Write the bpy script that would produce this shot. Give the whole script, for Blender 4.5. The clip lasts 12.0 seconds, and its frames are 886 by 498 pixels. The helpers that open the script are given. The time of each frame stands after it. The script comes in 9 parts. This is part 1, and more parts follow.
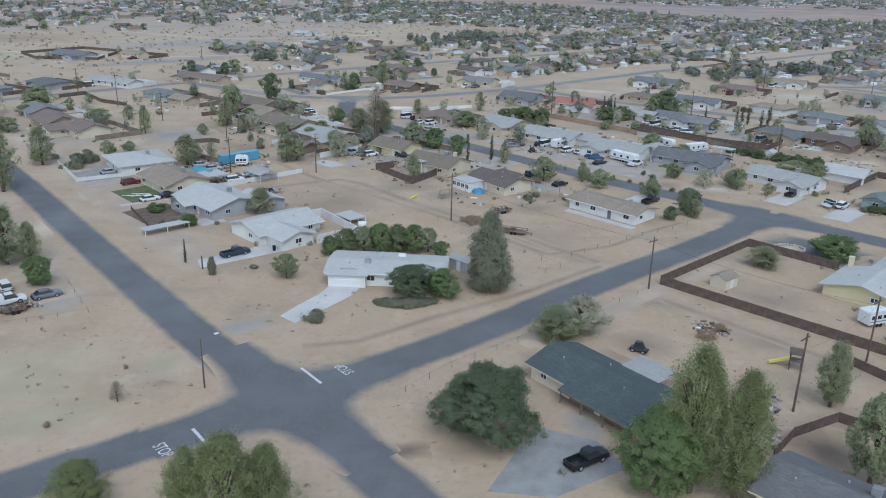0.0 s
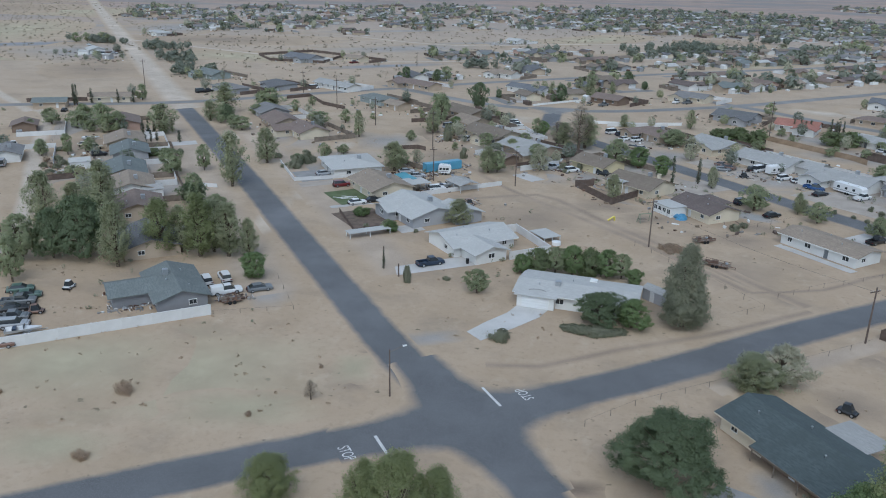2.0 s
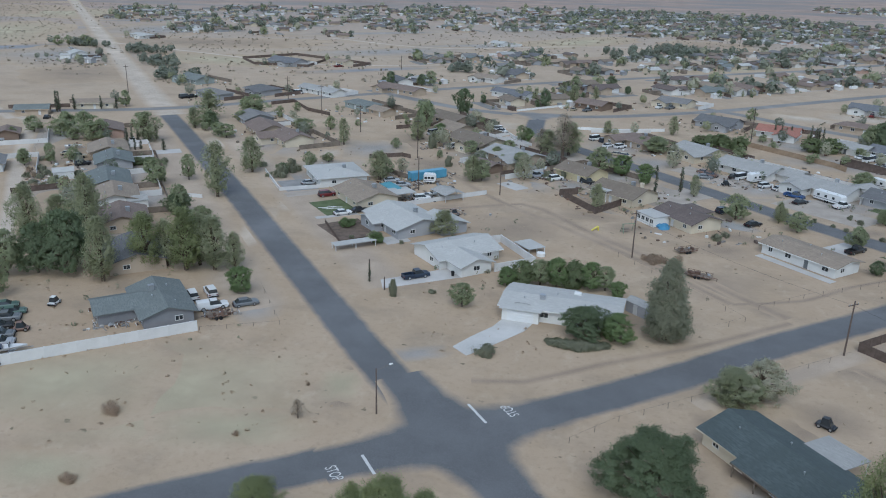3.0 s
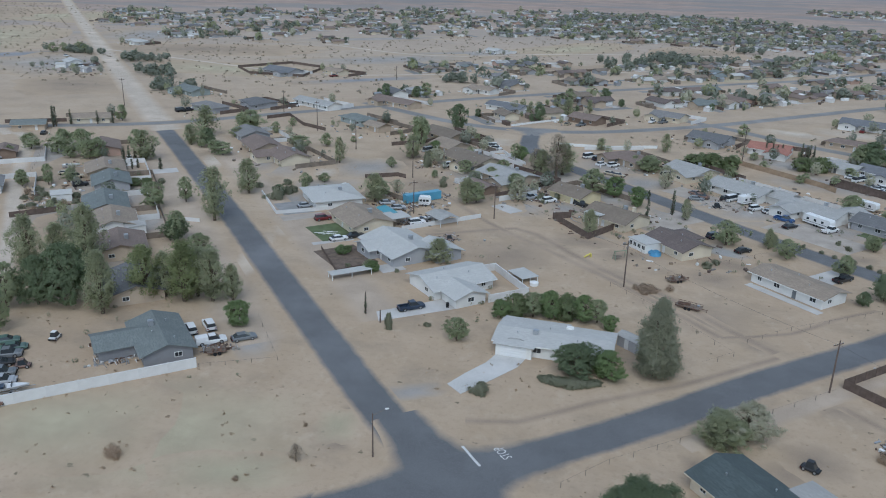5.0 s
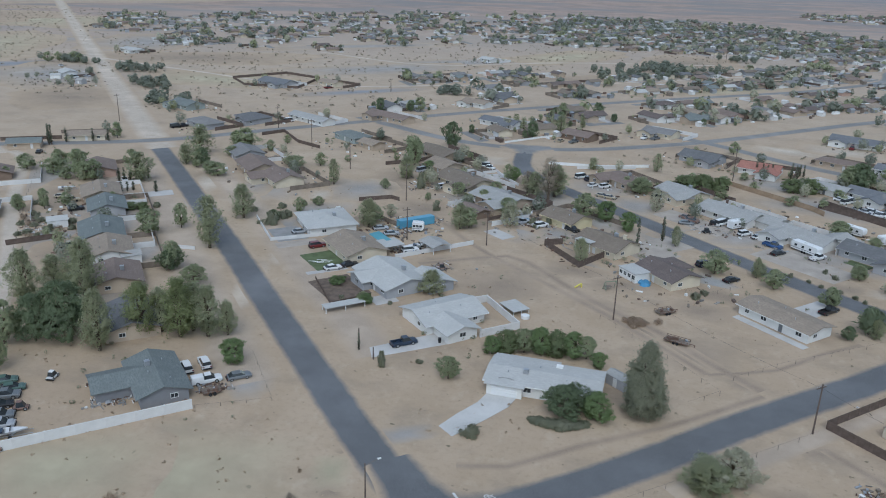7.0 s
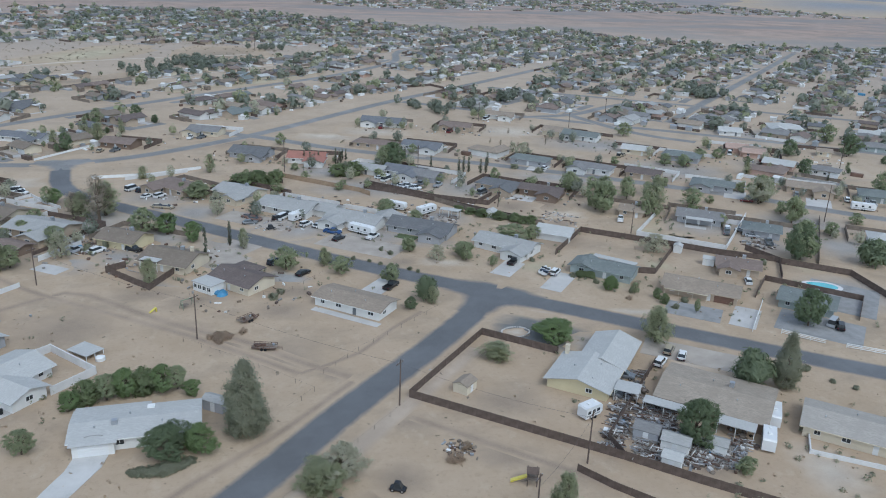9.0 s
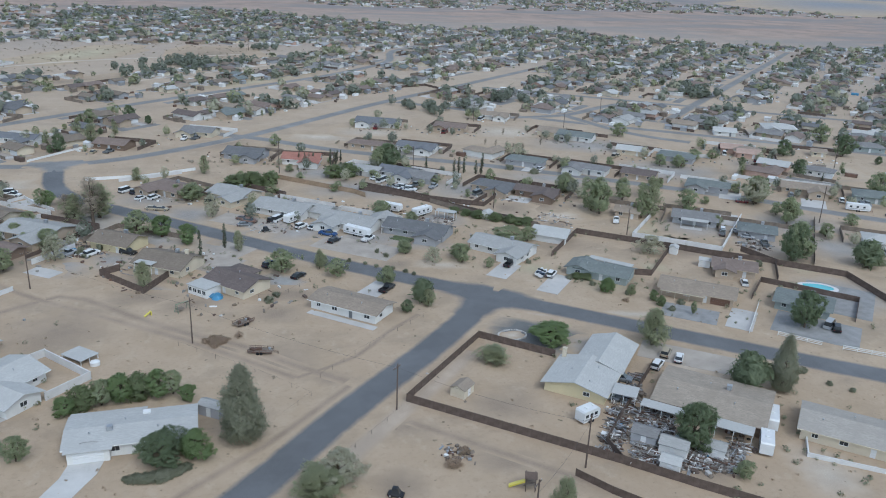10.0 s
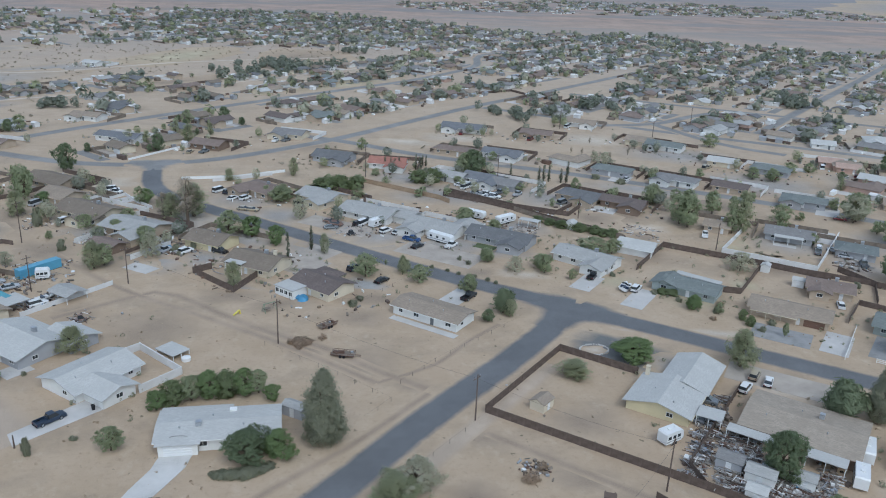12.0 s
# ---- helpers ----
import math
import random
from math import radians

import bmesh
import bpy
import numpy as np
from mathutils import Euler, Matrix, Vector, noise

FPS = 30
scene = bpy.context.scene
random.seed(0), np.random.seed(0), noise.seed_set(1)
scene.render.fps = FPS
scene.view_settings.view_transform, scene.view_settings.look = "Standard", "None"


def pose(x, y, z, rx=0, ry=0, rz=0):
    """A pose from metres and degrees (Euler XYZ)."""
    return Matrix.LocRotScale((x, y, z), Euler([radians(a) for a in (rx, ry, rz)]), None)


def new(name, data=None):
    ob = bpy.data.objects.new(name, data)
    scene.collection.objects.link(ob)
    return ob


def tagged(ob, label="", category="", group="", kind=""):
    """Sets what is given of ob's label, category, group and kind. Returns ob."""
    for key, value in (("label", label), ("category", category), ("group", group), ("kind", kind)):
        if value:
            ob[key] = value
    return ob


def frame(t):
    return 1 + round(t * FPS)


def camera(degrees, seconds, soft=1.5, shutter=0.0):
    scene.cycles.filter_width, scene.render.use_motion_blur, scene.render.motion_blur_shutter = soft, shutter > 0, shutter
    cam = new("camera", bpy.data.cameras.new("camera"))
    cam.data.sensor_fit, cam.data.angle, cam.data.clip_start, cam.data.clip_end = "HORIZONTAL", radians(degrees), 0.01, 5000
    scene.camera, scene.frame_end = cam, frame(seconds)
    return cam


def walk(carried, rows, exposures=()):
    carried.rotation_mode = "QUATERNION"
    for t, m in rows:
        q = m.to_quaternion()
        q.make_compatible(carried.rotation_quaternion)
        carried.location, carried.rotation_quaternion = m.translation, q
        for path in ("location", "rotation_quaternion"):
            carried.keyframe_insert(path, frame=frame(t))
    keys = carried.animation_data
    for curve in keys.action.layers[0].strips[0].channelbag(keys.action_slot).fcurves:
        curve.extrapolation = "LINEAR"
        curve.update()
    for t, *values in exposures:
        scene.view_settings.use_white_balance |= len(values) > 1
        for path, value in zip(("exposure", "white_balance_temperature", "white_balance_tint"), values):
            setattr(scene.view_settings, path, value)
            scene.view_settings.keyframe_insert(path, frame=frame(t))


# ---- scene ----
cam = camera(57.9, 12.0, soft=1.05)
# seconds, place in metres, turn in degrees
PATH = [
    (0, 0.00, 0.00, 55.66, 70.32, -1.23, 0.87),
    (0.5, -0.17, 0.78, 55.75, 70.38, -1.18, 12.98),
    (1, 0.26, 1.21, 56.34, 70.44, -1.23, 14.69),
    (1.5, 0.12, 1.29, 57.23, 70.31, -1.20, 15.34),
    (2, 0.13, 1.39, 58.44, 70.32, -1.14, 15.52),
    (2.5, 0.04, 1.53, 59.80, 70.30, -1.25, 15.20),
    (3, 0.06, 1.31, 61.52, 70.25, -1.25, 14.44),
    (5, -0.16, 1.20, 69.32, 70.05, -1.45, 14.10),
    (5.5, -0.03, 1.08, 71.58, 70.03, -1.42, 13.93),
    (6, -0.15, 1.13, 74.02, 69.92, -1.52, 13.79),
    (6.5, 0.08, 1.16, 76.02, 69.83, -1.54, 13.67),
    (6.7, 0.23, 1.27, 76.68, 69.93, -1.55, 13.72),
    (7.5, -0.28, 2.66, 80.48, 69.71, -1.75, 13.72),
    (7.9, -0.54, 3.35, 81.92, 69.60, -1.85, 8.74),
    (8.3, -0.80, 4.04, 82.80, 69.49, -1.95, -0.38),
    (8.5, -0.49, 4.39, 82.79, 69.63, -2.03, -5.98),
    (9, -1.14, 5.02, 82.90, 69.94, -2.29, -18.29),
    (9.5, -1.54, 5.69, 83.27, 69.86, -2.29, -16.36),
    (10, -1.45, 6.07, 83.53, 69.88, -2.33, -18.74),
    (10.5, -1.92, 6.46, 83.91, 69.91, -2.32, -17.42),
    (11, -1.94, 6.91, 84.38, 69.80, -2.22, -11.57),
    (11.5, -2.26, 7.12, 84.65, 69.78, -2.20, -9.29),
    (12, -2.27, 6.85, 84.95, 69.85, -2.25, -12.71),
]
walk(cam, [(t, pose(x, y, z, rx, ry, rz)) for t, x, y, z, rx, ry, rz in PATH], [(0, 0.57, 5700, 3), (1, 0.42, 5700, 3), (3, 0.40, 5700, 3), (6, 0.37, 5700, 3), (8.3, 0.48, 5730, 3), (9.5, 0.56, 5730, 3), (11, 0.56, 5730, 3), (12, 0.53, 5730, 3)])

# ---- world and light: a bright overcast desert day ----
world = bpy.data.worlds.new("overcast_sky")
scene.world = world
world.use_nodes = True
wn = world.node_tree
sky = wn.nodes.new("ShaderNodeTexSky")
sky.sky_type, sky.sun_disc = "NISHITA", False
sky.sun_elevation, sky.sun_rotation = radians(50), radians(200)
sky.air_density, sky.dust_density = 1.0, 1.2
veil = wn.nodes.new("ShaderNodeHueSaturation")
veil.inputs["Saturation"].default_value = 0.6
wn.links.new(sky.outputs[0], veil.inputs["Color"])
wn.links.new(veil.outputs[0], wn.nodes["Background"].inputs["Color"])
wn.nodes["Background"].inputs["Strength"].default_value = 0.142
sun = new("sun", bpy.data.lights.new("sun", "SUN"))
sun.data.energy, sun.data.angle, sun.data.color = 0.95, radians(30), (1.0, 0.97, 0.93)
sun.matrix_world = pose(0, 0, 300, 40, 0, 20)

# ---- materials ----
MATS = {}


def shader(name, rough=0.9, metal=0.0):
    m = bpy.data.materials.new(name)
    m.use_nodes = True
    b = m.node_tree.nodes["Principled BSDF"]
    b.inputs["Roughness"].default_value, b.inputs["Metallic"].default_value = rough, metal
    if rough >= 0.9:
        b.inputs["Specular IOR Level"].default_value = 0.22
    return m, m.node_tree, b


def node(nt, kind, **values):
    n = nt.nodes.new(kind)
    for k, v in values.items():
        n.inputs[k.replace("_", " ")].default_value = v
    return n


def noise_at(nt, scale, detail=4.0, rough=0.6, where="Position", stretch=None):
    """Noise at a scale in cycles per metre, fixed to the world or to the object."""
    if where == "Position":
        src = nt.nodes.new("ShaderNodeNewGeometry").outputs["Position"]
    else:
        src = nt.nodes.new("ShaderNodeTexCoord").outputs["Object"]
    if stretch:
        mp = node(nt, "ShaderNodeMapping", Scale=stretch)
        nt.links.new(src, mp.inputs["Vector"])
        src = mp.outputs[0]
    n = node(nt, "ShaderNodeTexNoise", Scale=scale, Detail=detail, Roughness=rough)
    nt.links.new(src, n.inputs["Vector"])
    return n.outputs[0]


def ramp(nt, value, low, high):
    n = node(nt, "ShaderNodeMapRange")
    n.inputs["From Min"].default_value, n.inputs["From Max"].default_value = low, high
    nt.links.new(value, n.inputs["Value"])
    return n.outputs[0]


def mix(nt, fac, a, b, blend="MIX"):
    n = nt.nodes.new("ShaderNodeMix")
    n.data_type, n.blend_type = "RGBA", blend
    for i, v in ((0, fac), (6, a), (7, b)):
        if isinstance(v, (int, float)):
            n.inputs[i].default_value = v
        elif isinstance(v, tuple):
            n.inputs[i].default_value = (*v, 1.0)
        else:
            nt.links.new(v, n.inputs[i])
    return n.outputs[2]


def bump(nt, b, height, strength, distance=0.05):
    n = node(nt, "ShaderNodeBump", Strength=strength, Distance=distance)
    nt.links.new(height, n.inputs["Height"])
    nt.links.new(n.outputs[0], b.inputs["Normal"])


def plain(name, colour, rough=0.8, metal=0.0, vary=0.18, grain=2.0, relief=0.15):
    """A worn painted or mineral surface: grain and stains at two scales."""
    if name in MATS:
        return MATS[name]
    m, nt, b = shader(name, rough, metal)
    dark = tuple(c * (1 - vary * 1.6) for c in colour)
    light = tuple(min(0.9, c * (1 + vary)) for c in colour)
    c = mix(nt, ramp(nt, noise_at(nt, grain * 0.12, 3, 0.6, "Object"), 0.35, 0.68), dark, light)
    c = mix(nt, ramp(nt, noise_at(nt, grain * 3.0, 4, 0.7, "Object"), 0.3, 0.75), c, colour)
    nt.links.new(c, b.inputs["Base Color"])
    if relief:
        bump(nt, b, noise_at(nt, grain * 6, 3, 0.6, "Object"), relief, 0.02)
    MATS[name] = m
    return m


def shingle(name, colour, vary=0.14):
    """Asphalt shingle or rolled roofing: courses as fine relief, sun-bleached streaks."""
    if name in MATS:
        return MATS[name]
    m, nt, b = shader(name, 0.93)
    c = mix(nt, ramp(nt, noise_at(nt, 0.35, 4, 0.65, "Object"), 0.35, 0.7), tuple(k * (1 - vary) for k in colour), tuple(k * (1 + vary) for k in colour))
    c = mix(nt, ramp(nt, noise_at(nt, 4.0, 3, 0.7, "Object", (0.3, 1, 1)), 0.42, 0.62), c, tuple(k * (1 - vary * 1.5) for k in colour))
    nt.links.new(c, b.inputs["Base Color"])
    w = node(nt, "ShaderNodeTexWave", Scale=1.1, Distortion=0.6, Detail=2.0)
    w.bands_direction = "Y"
    tc = nt.nodes.new("ShaderNodeTexCoord")
    nt.links.new(tc.outputs["Object"], w.inputs["Vector"])
    bump(nt, b, w.outputs[1], 0.25, 0.03)
    MATS[name] = m
    return m


def sand_colour(nt):
    """Desert sand: pale drifts, darker crust, scrub-stained flats; fixed to the world, so that all ground sheets agree."""
    c = mix(nt, ramp(nt, noise_at(nt, 0.012, 5, 0.6), 0.35, 0.68), SAND_A, SAND_B)
    c = mix(nt, ramp(nt, noise_at(nt, 0.09, 6, 0.65), 0.42, 0.75), c, SAND_C)
    c = mix(nt, ramp(nt, noise_at(nt, 0.9, 5, 0.7), 0.52, 0.85), c, SAND_D)
    c = mix(nt, ramp(nt, noise_at(nt, 0.045, 6, 0.68, stretch=(1, 1.5, 1)), 0.5, 0.72), c, mix(nt, 0.75, c, (0.26, 0.208, 0.155)))
    c = mix(nt, ramp(nt, noise_at(nt, 0.2, 6, 0.72, stretch=(1.4, 1, 1)), 0.55, 0.74), c, mix(nt, 0.6, c, (0.47, 0.385, 0.29)))
    spots = ramp(nt, noise_at(nt, 0.55, 2, 0.5), 0.69, 0.76)
    c = mix(nt, spots, c, (0.17, 0.14, 0.095))
    return c


SAND_A, SAND_B, SAND_C, SAND_D = (0.385, 0.292, 0.205), (0.435, 0.342, 0.248), (0.352, 0.267, 0.182), (0.29, 0.22, 0.152)


def make_ground():
    m, nt, b = shader("desert_sand", 0.96)
    c = sand_colour(nt)
    # open scrub desert past the houses: fine stipple of brush, greyed for haze
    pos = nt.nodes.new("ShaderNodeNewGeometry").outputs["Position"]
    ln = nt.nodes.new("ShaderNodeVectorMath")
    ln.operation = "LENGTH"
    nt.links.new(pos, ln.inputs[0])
    # greyed with distance, for yard dust and for haze painted into the colour
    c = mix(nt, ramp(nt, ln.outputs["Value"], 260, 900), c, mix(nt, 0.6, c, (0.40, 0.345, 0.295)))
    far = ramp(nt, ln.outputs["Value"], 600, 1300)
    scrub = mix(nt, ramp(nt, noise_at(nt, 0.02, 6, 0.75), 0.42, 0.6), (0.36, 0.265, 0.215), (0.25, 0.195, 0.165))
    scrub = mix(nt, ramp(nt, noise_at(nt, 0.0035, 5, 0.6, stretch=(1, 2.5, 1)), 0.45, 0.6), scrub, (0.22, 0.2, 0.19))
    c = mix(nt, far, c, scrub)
    # farthest ground turned bluish grey: haze put into its colour
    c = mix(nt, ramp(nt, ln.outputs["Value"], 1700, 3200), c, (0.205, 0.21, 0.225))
    nt.links.new(c, b.inputs["Base Color"])
    bump(nt, b, noise_at(nt, 1.2, 6, 0.7), 0.5, 0.25)
    return m


def make_road(name, core, edge_low, edge_high):
    """A strip whose sides the sand has drifted over; u runs from -1 to 1 across it."""
    m, nt, b = shader(name, 0.9)
    sand = sand_colour(nt)
    uv = nt.nodes.new("ShaderNodeUVMap")
    sep = nt.nodes.new("ShaderNodeSeparateXYZ")
    nt.links.new(uv.outputs[0], sep.inputs[0])
    ab = nt.nodes.new("ShaderNodeMath")
    ab.operation = "ABSOLUTE"
    nt.links.new(sep.outputs[0], ab.inputs[0])
    wob = nt.nodes.new("ShaderNodeMath")
    wob.operation = "MULTIPLY_ADD"
    nt.links.new(noise_at(nt, 0.25, 6, 0.7), wob.inputs[0])
    wob.inputs[1].default_value = 0.3
    nt.links.new(ab.outputs[0], wob.inputs[2])
    dark = tuple(k * 0.8 for k in core)
    tar = mix(nt, ramp(nt, noise_at(nt, 0.12, 5, 0.65), 0.38, 0.66), dark, core)
    tar = mix(nt, ramp(nt, noise_at(nt, 6.0, 3, 0.7), 0.45, 0.75), tar, tuple(k * 1.25 for k in core))
    # dust ground into the surface, thinner in the wheel tracks
    tar = mix(nt, ramp(nt, noise_at(nt, 0.05, 4, 0.6, stretch=(1, 1, 1)), 0.5, 0.8), tar, tuple(k * 1.35 for k in core))
    c = mix(nt, ramp(nt, wob.outputs[0], edge_low, edge_high), tar, sand)
    nt.links.new(c, b.inputs["Base Color"])
    bump(nt, b, noise_at(nt, 8.0, 4, 0.7), 0.3, 0.02)
    return m


def make_leaf(name, colour, vary=0.13):
    m, nt, b = shader(name, 0.7)
    geo = nt.nodes.new("ShaderNodeNewGeometry")
    info = nt.nodes.new("ShaderNodeObjectInfo")
    c = mix(nt, geo.outputs["Random Per Island"], tuple(k * (1 - vary) for k in colour), tuple(k * (1 + vary * 0.9) for k in colour))
    c = mix(nt, ramp(nt, info.outputs["Random"], -0.2, 1.8), c, (colour[0] * 1.25, colour[1] * 1.2, colour[2] * 1.25))
    nt.links.new(c, b.inputs["Base Color"])
    # thin leaves let some light through
    thin = nt.nodes.new("ShaderNodeBsdfTranslucent")
    nt.links.new(mix(nt, 1.0, c, (1.5, 1.55, 1.25), "MULTIPLY"), thin.inputs["Color"])
    both = nt.nodes.new("ShaderNodeMixShader")
    both.inputs[0].default_value = 0.42
    nt.links.new(b.outputs[0], both.inputs[1])
    nt.links.new(thin.outputs[0], both.inputs[2])
    nt.links.new(both.outputs[0], nt.nodes["Material Output"].inputs["Surface"])
    MATS[name] = m
    return m


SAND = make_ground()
ASPHALT = make_road("old_asphalt", (0.132, 0.133, 0.138), 0.84, 1.12)
DIRT_ROAD = make_road("graded_dirt", (0.455, 0.385, 0.315), 0.55, 1.15)
PALE_STREET = make_road("pale_worn_asphalt", (0.205, 0.2, 0.195), 0.68, 1.1)
SHOULDER = make_road("road_shoulder_sand", (0.385, 0.31, 0.24), 0.55, 1.15)
TRACK = make_road("dirt_track", (0.295, 0.228, 0.17), 0.3, 1.1)
YARD_DARK = make_road("dark_dirt", (0.275, 0.215, 0.16), 0.25, 1.15)
YARD_UMBER = make_road("umber_ground", (0.2, 0.152, 0.115), 0.3, 1.15)
YARD_GREY = make_road("grey_dirt", (0.30, 0.275, 0.25), 0.35, 1.15)
YARD_GRAVEL = make_road("gravel_dirt", (0.285, 0.276, 0.264), 0.5, 1.15)
YARD_SLATE = make_road("slate_gravel", (0.15, 0.149, 0.145), 0.72, 1.15)
YARD_PALE = make_road("pale_dirt", (0.45, 0.385, 0.315), 0.25, 1.15)
# bluish grey: distance haze painted onto far ground, also used for scrub patches
HAZE_SCRUB = make_road("haze_grey_scrub", (0.225, 0.23, 0.245), 0.3, 1.15)
YARD_OLIVE = make_road("weedy_dirt", (0.375, 0.325, 0.225), 0.3, 1.15)
TOWN_ASPHALT = plain("pale_asphalt", (0.215, 0.208, 0.2), 0.92, grain=0.6)
DUST = plain("dusty_gravel", (0.37, 0.325, 0.28), 0.96, grain=1.5, relief=0.4)
CONCRETE = plain("concrete", (0.46, 0.44, 0.42), 0.9, grain=1.0)
PALE_CONCRETE = plain("pale_concrete", (0.5, 0.485, 0.465), 0.9, grain=1.0)
GRAVEL = plain("grey_gravel", (0.27, 0.265, 0.26), 0.97, grain=3.0, relief=0.5)
BARK = plain("bark", (0.13, 0.10, 0.075), 0.95, grain=4.0, relief=0.5)
WHITE = plain("white_paint", (0.68, 0.68, 0.67), 0.6, vary=0.07)
BLOCK = plain("white_block", (0.58, 0.57, 0.56), 0.9, vary=0.1)
BOARD = plain("weathered_board", (0.122, 0.092, 0.077), 0.9, grain=5.0, vary=0.3)
TIMBER = plain("grey_timber", (0.20, 0.165, 0.135), 0.9, grain=4.0, vary=0.3)
METAL = plain("galvanised_metal", (0.42, 0.43, 0.45), 0.45, 0.7, vary=0.12)
OLD_BOARD = plain("bleached_timber", (0.27, 0.25, 0.23), 0.92, grain=4.0, vary=0.35)
MULCH = plain("bark_mulch", (0.15, 0.115, 0.092), 0.95, grain=5.0, vary=0.3, relief=0.6)
HEAP = plain("brush_heap", (0.215, 0.165, 0.12), 0.97, grain=6.0, vary=0.4, relief=0.8)
TEAL = plain("teal_tarp", (0.085, 0.27, 0.33), 0.55, vary=0.15)
PALE_GREEN = plain("faded_green_timber", (0.2, 0.25, 0.17), 0.85, vary=0.2)
RUST = plain("rusty_metal", (0.16, 0.10, 0.075), 0.8, 0.3, vary=0.35)
RUBBER = plain("tyre_rubber", (0.02, 0.02, 0.021), 0.9, vary=0.1)
GLASS = plain("window_glass", (0.035, 0.04, 0.045), 0.08, vary=0.05, relief=0)
WIRE = plain("cable", (0.05, 0.05, 0.05), 0.7, vary=0.1, relief=0)
LAWN = plain("lawn_turf", (0.105, 0.13, 0.065), 0.95, grain=2.5, relief=0.6, vary=0.3)
WATER = plain("pool_water", (0.10, 0.42, 0.45), 0.05, vary=0.08, relief=0)
PAINT_LINE = plain("road_paint", (0.55, 0.55, 0.54), 0.8, vary=0.25, grain=4)
YELLOW = plain("yellow_plastic", (0.6, 0.51, 0.09), 0.4, vary=0.06)
CONTAINER_BLUE = plain("container_blue", (0.1, 0.29, 0.42), 0.5, vary=0.15)
BLUE_TARP = plain("blue_tarp", (0.06, 0.21, 0.36), 0.5, vary=0.15)
LEAVES = {
    "round": make_leaf("leaf_green", (0.228, 0.252, 0.15)),
    "dark": make_leaf("leaf_dark", (0.125, 0.158, 0.088)),
    "bright": make_leaf("leaf_bright", (0.148, 0.198, 0.085)),
    "olive": make_leaf("leaf_yellow_olive", (0.192, 0.215, 0.102), 0.1),
    # airy stays paler, with far haze in its colour; olive is the nearer tone
    "airy": make_leaf("leaf_olive", (0.25, 0.262, 0.165), 0.09),
    "grey": make_leaf("leaf_grey", (0.324, 0.318, 0.243)),
    "conifer": make_leaf("needle_green", (0.212, 0.216, 0.154)),
    "cypress": make_leaf("needle_dark", (0.097, 0.110, 0.075)),
    "hedge": make_leaf("leaf_hedge", (0.145, 0.175, 0.085)),
    "low": make_leaf("leaf_shrub", (0.195, 0.2, 0.14)),
    "dry": make_leaf("leaf_dry", (0.312, 0.240, 0.181)),
    # far-tree copies of round and dark, greyed to paint in distance haze
    "dusty": make_leaf("leaf_hazy_green", (0.218, 0.228, 0.185)),
    "hazy": make_leaf("leaf_hazy_dark", (0.165, 0.182, 0.147)),
    "bare": make_leaf("leaf_brown", (0.268, 0.228, 0.185)),
    "palm": make_leaf("frond_green", (0.137, 0.166, 0.097)),
}
ROOFS = {
    "white": shingle("white_roofing", (0.425, 0.42, 0.405), 0.08),
    "pale": shingle("pale_grey_roofing", (0.335, 0.33, 0.318), 0.1),
    "grey": shingle("grey_shingle", (0.212, 0.206, 0.203)),
    "dark": shingle("dark_grey_shingle", (0.148, 0.148, 0.152)),
    "green": shingle("green_shingle", (0.082, 0.1, 0.102)),
    "sage": shingle("sage_shingle", (0.175, 0.192, 0.185)),
    "moss": shingle("moss_grey_shingle", (0.165, 0.182, 0.178)),
    "olive": shingle("olive_brown_shingle", (0.2, 0.165, 0.132)),
    "brown": shingle("brown_shingle", (0.205, 0.16, 0.138)),
    "umber": shingle("umber_shingle", (0.142, 0.115, 0.106)),
    "tan": shingle("tan_shingle", (0.285, 0.234, 0.186)),
    "pink_tile": shingle("pink_tile", (0.4, 0.29, 0.24)),
    "sand": shingle("sand_shingle", (0.33, 0.28, 0.228)),
    "dusty": shingle("dusty_roofing", (0.355, 0.325, 0.29), 0.1),
    "red": shingle("red_tile", (0.33, 0.16, 0.125)),
    "blue": shingle("slate_blue_shingle", (0.165, 0.17, 0.182)),
}
WALLS = {
    "white": plain("white_stucco", (0.62, 0.61, 0.59), 0.92, vary=0.08),
    "cream": plain("cream_stucco", (0.56, 0.49, 0.38), 0.92, vary=0.09),
    "yellow": plain("yellow_stucco", (0.56, 0.485, 0.315), 0.92, vary=0.09),
    "tan": plain("tan_stucco", (0.42, 0.34, 0.26), 0.92, vary=0.1),
    "grey": plain("grey_stucco", (0.34, 0.34, 0.35), 0.92, vary=0.1),
    "sage": plain("sage_siding", (0.30, 0.335, 0.325), 0.9, vary=0.1),
    "pink": plain("pink_stucco", (0.46, 0.32, 0.26), 0.92, vary=0.1),
    "slate": plain("slate_siding", (0.225, 0.225, 0.235), 0.9, vary=0.12),
    "brown": plain("brown_siding", (0.20, 0.145, 0.11), 0.92, vary=0.12),
}
PAINTS = {
    "white": (0.62, 0.62, 0.62), "silver": (0.33, 0.34, 0.36), "grey": (0.14, 0.15, 0.16), "black": (0.015, 0.015, 0.017),
    "blue": (0.03, 0.075, 0.19), "navy": (0.022, 0.035, 0.06), "red": (0.13, 0.016, 0.018), "tan": (0.33, 0.28, 0.2), "rust": (0.17, 0.1, 0.075), "green": (0.08, 0.13, 0.11),
}


def car_paint(colour):
    return plain("car_paint_" + colour, PAINTS[colour], 0.28, 0.0, vary=0.06, relief=0)

# ---- mesh building ----


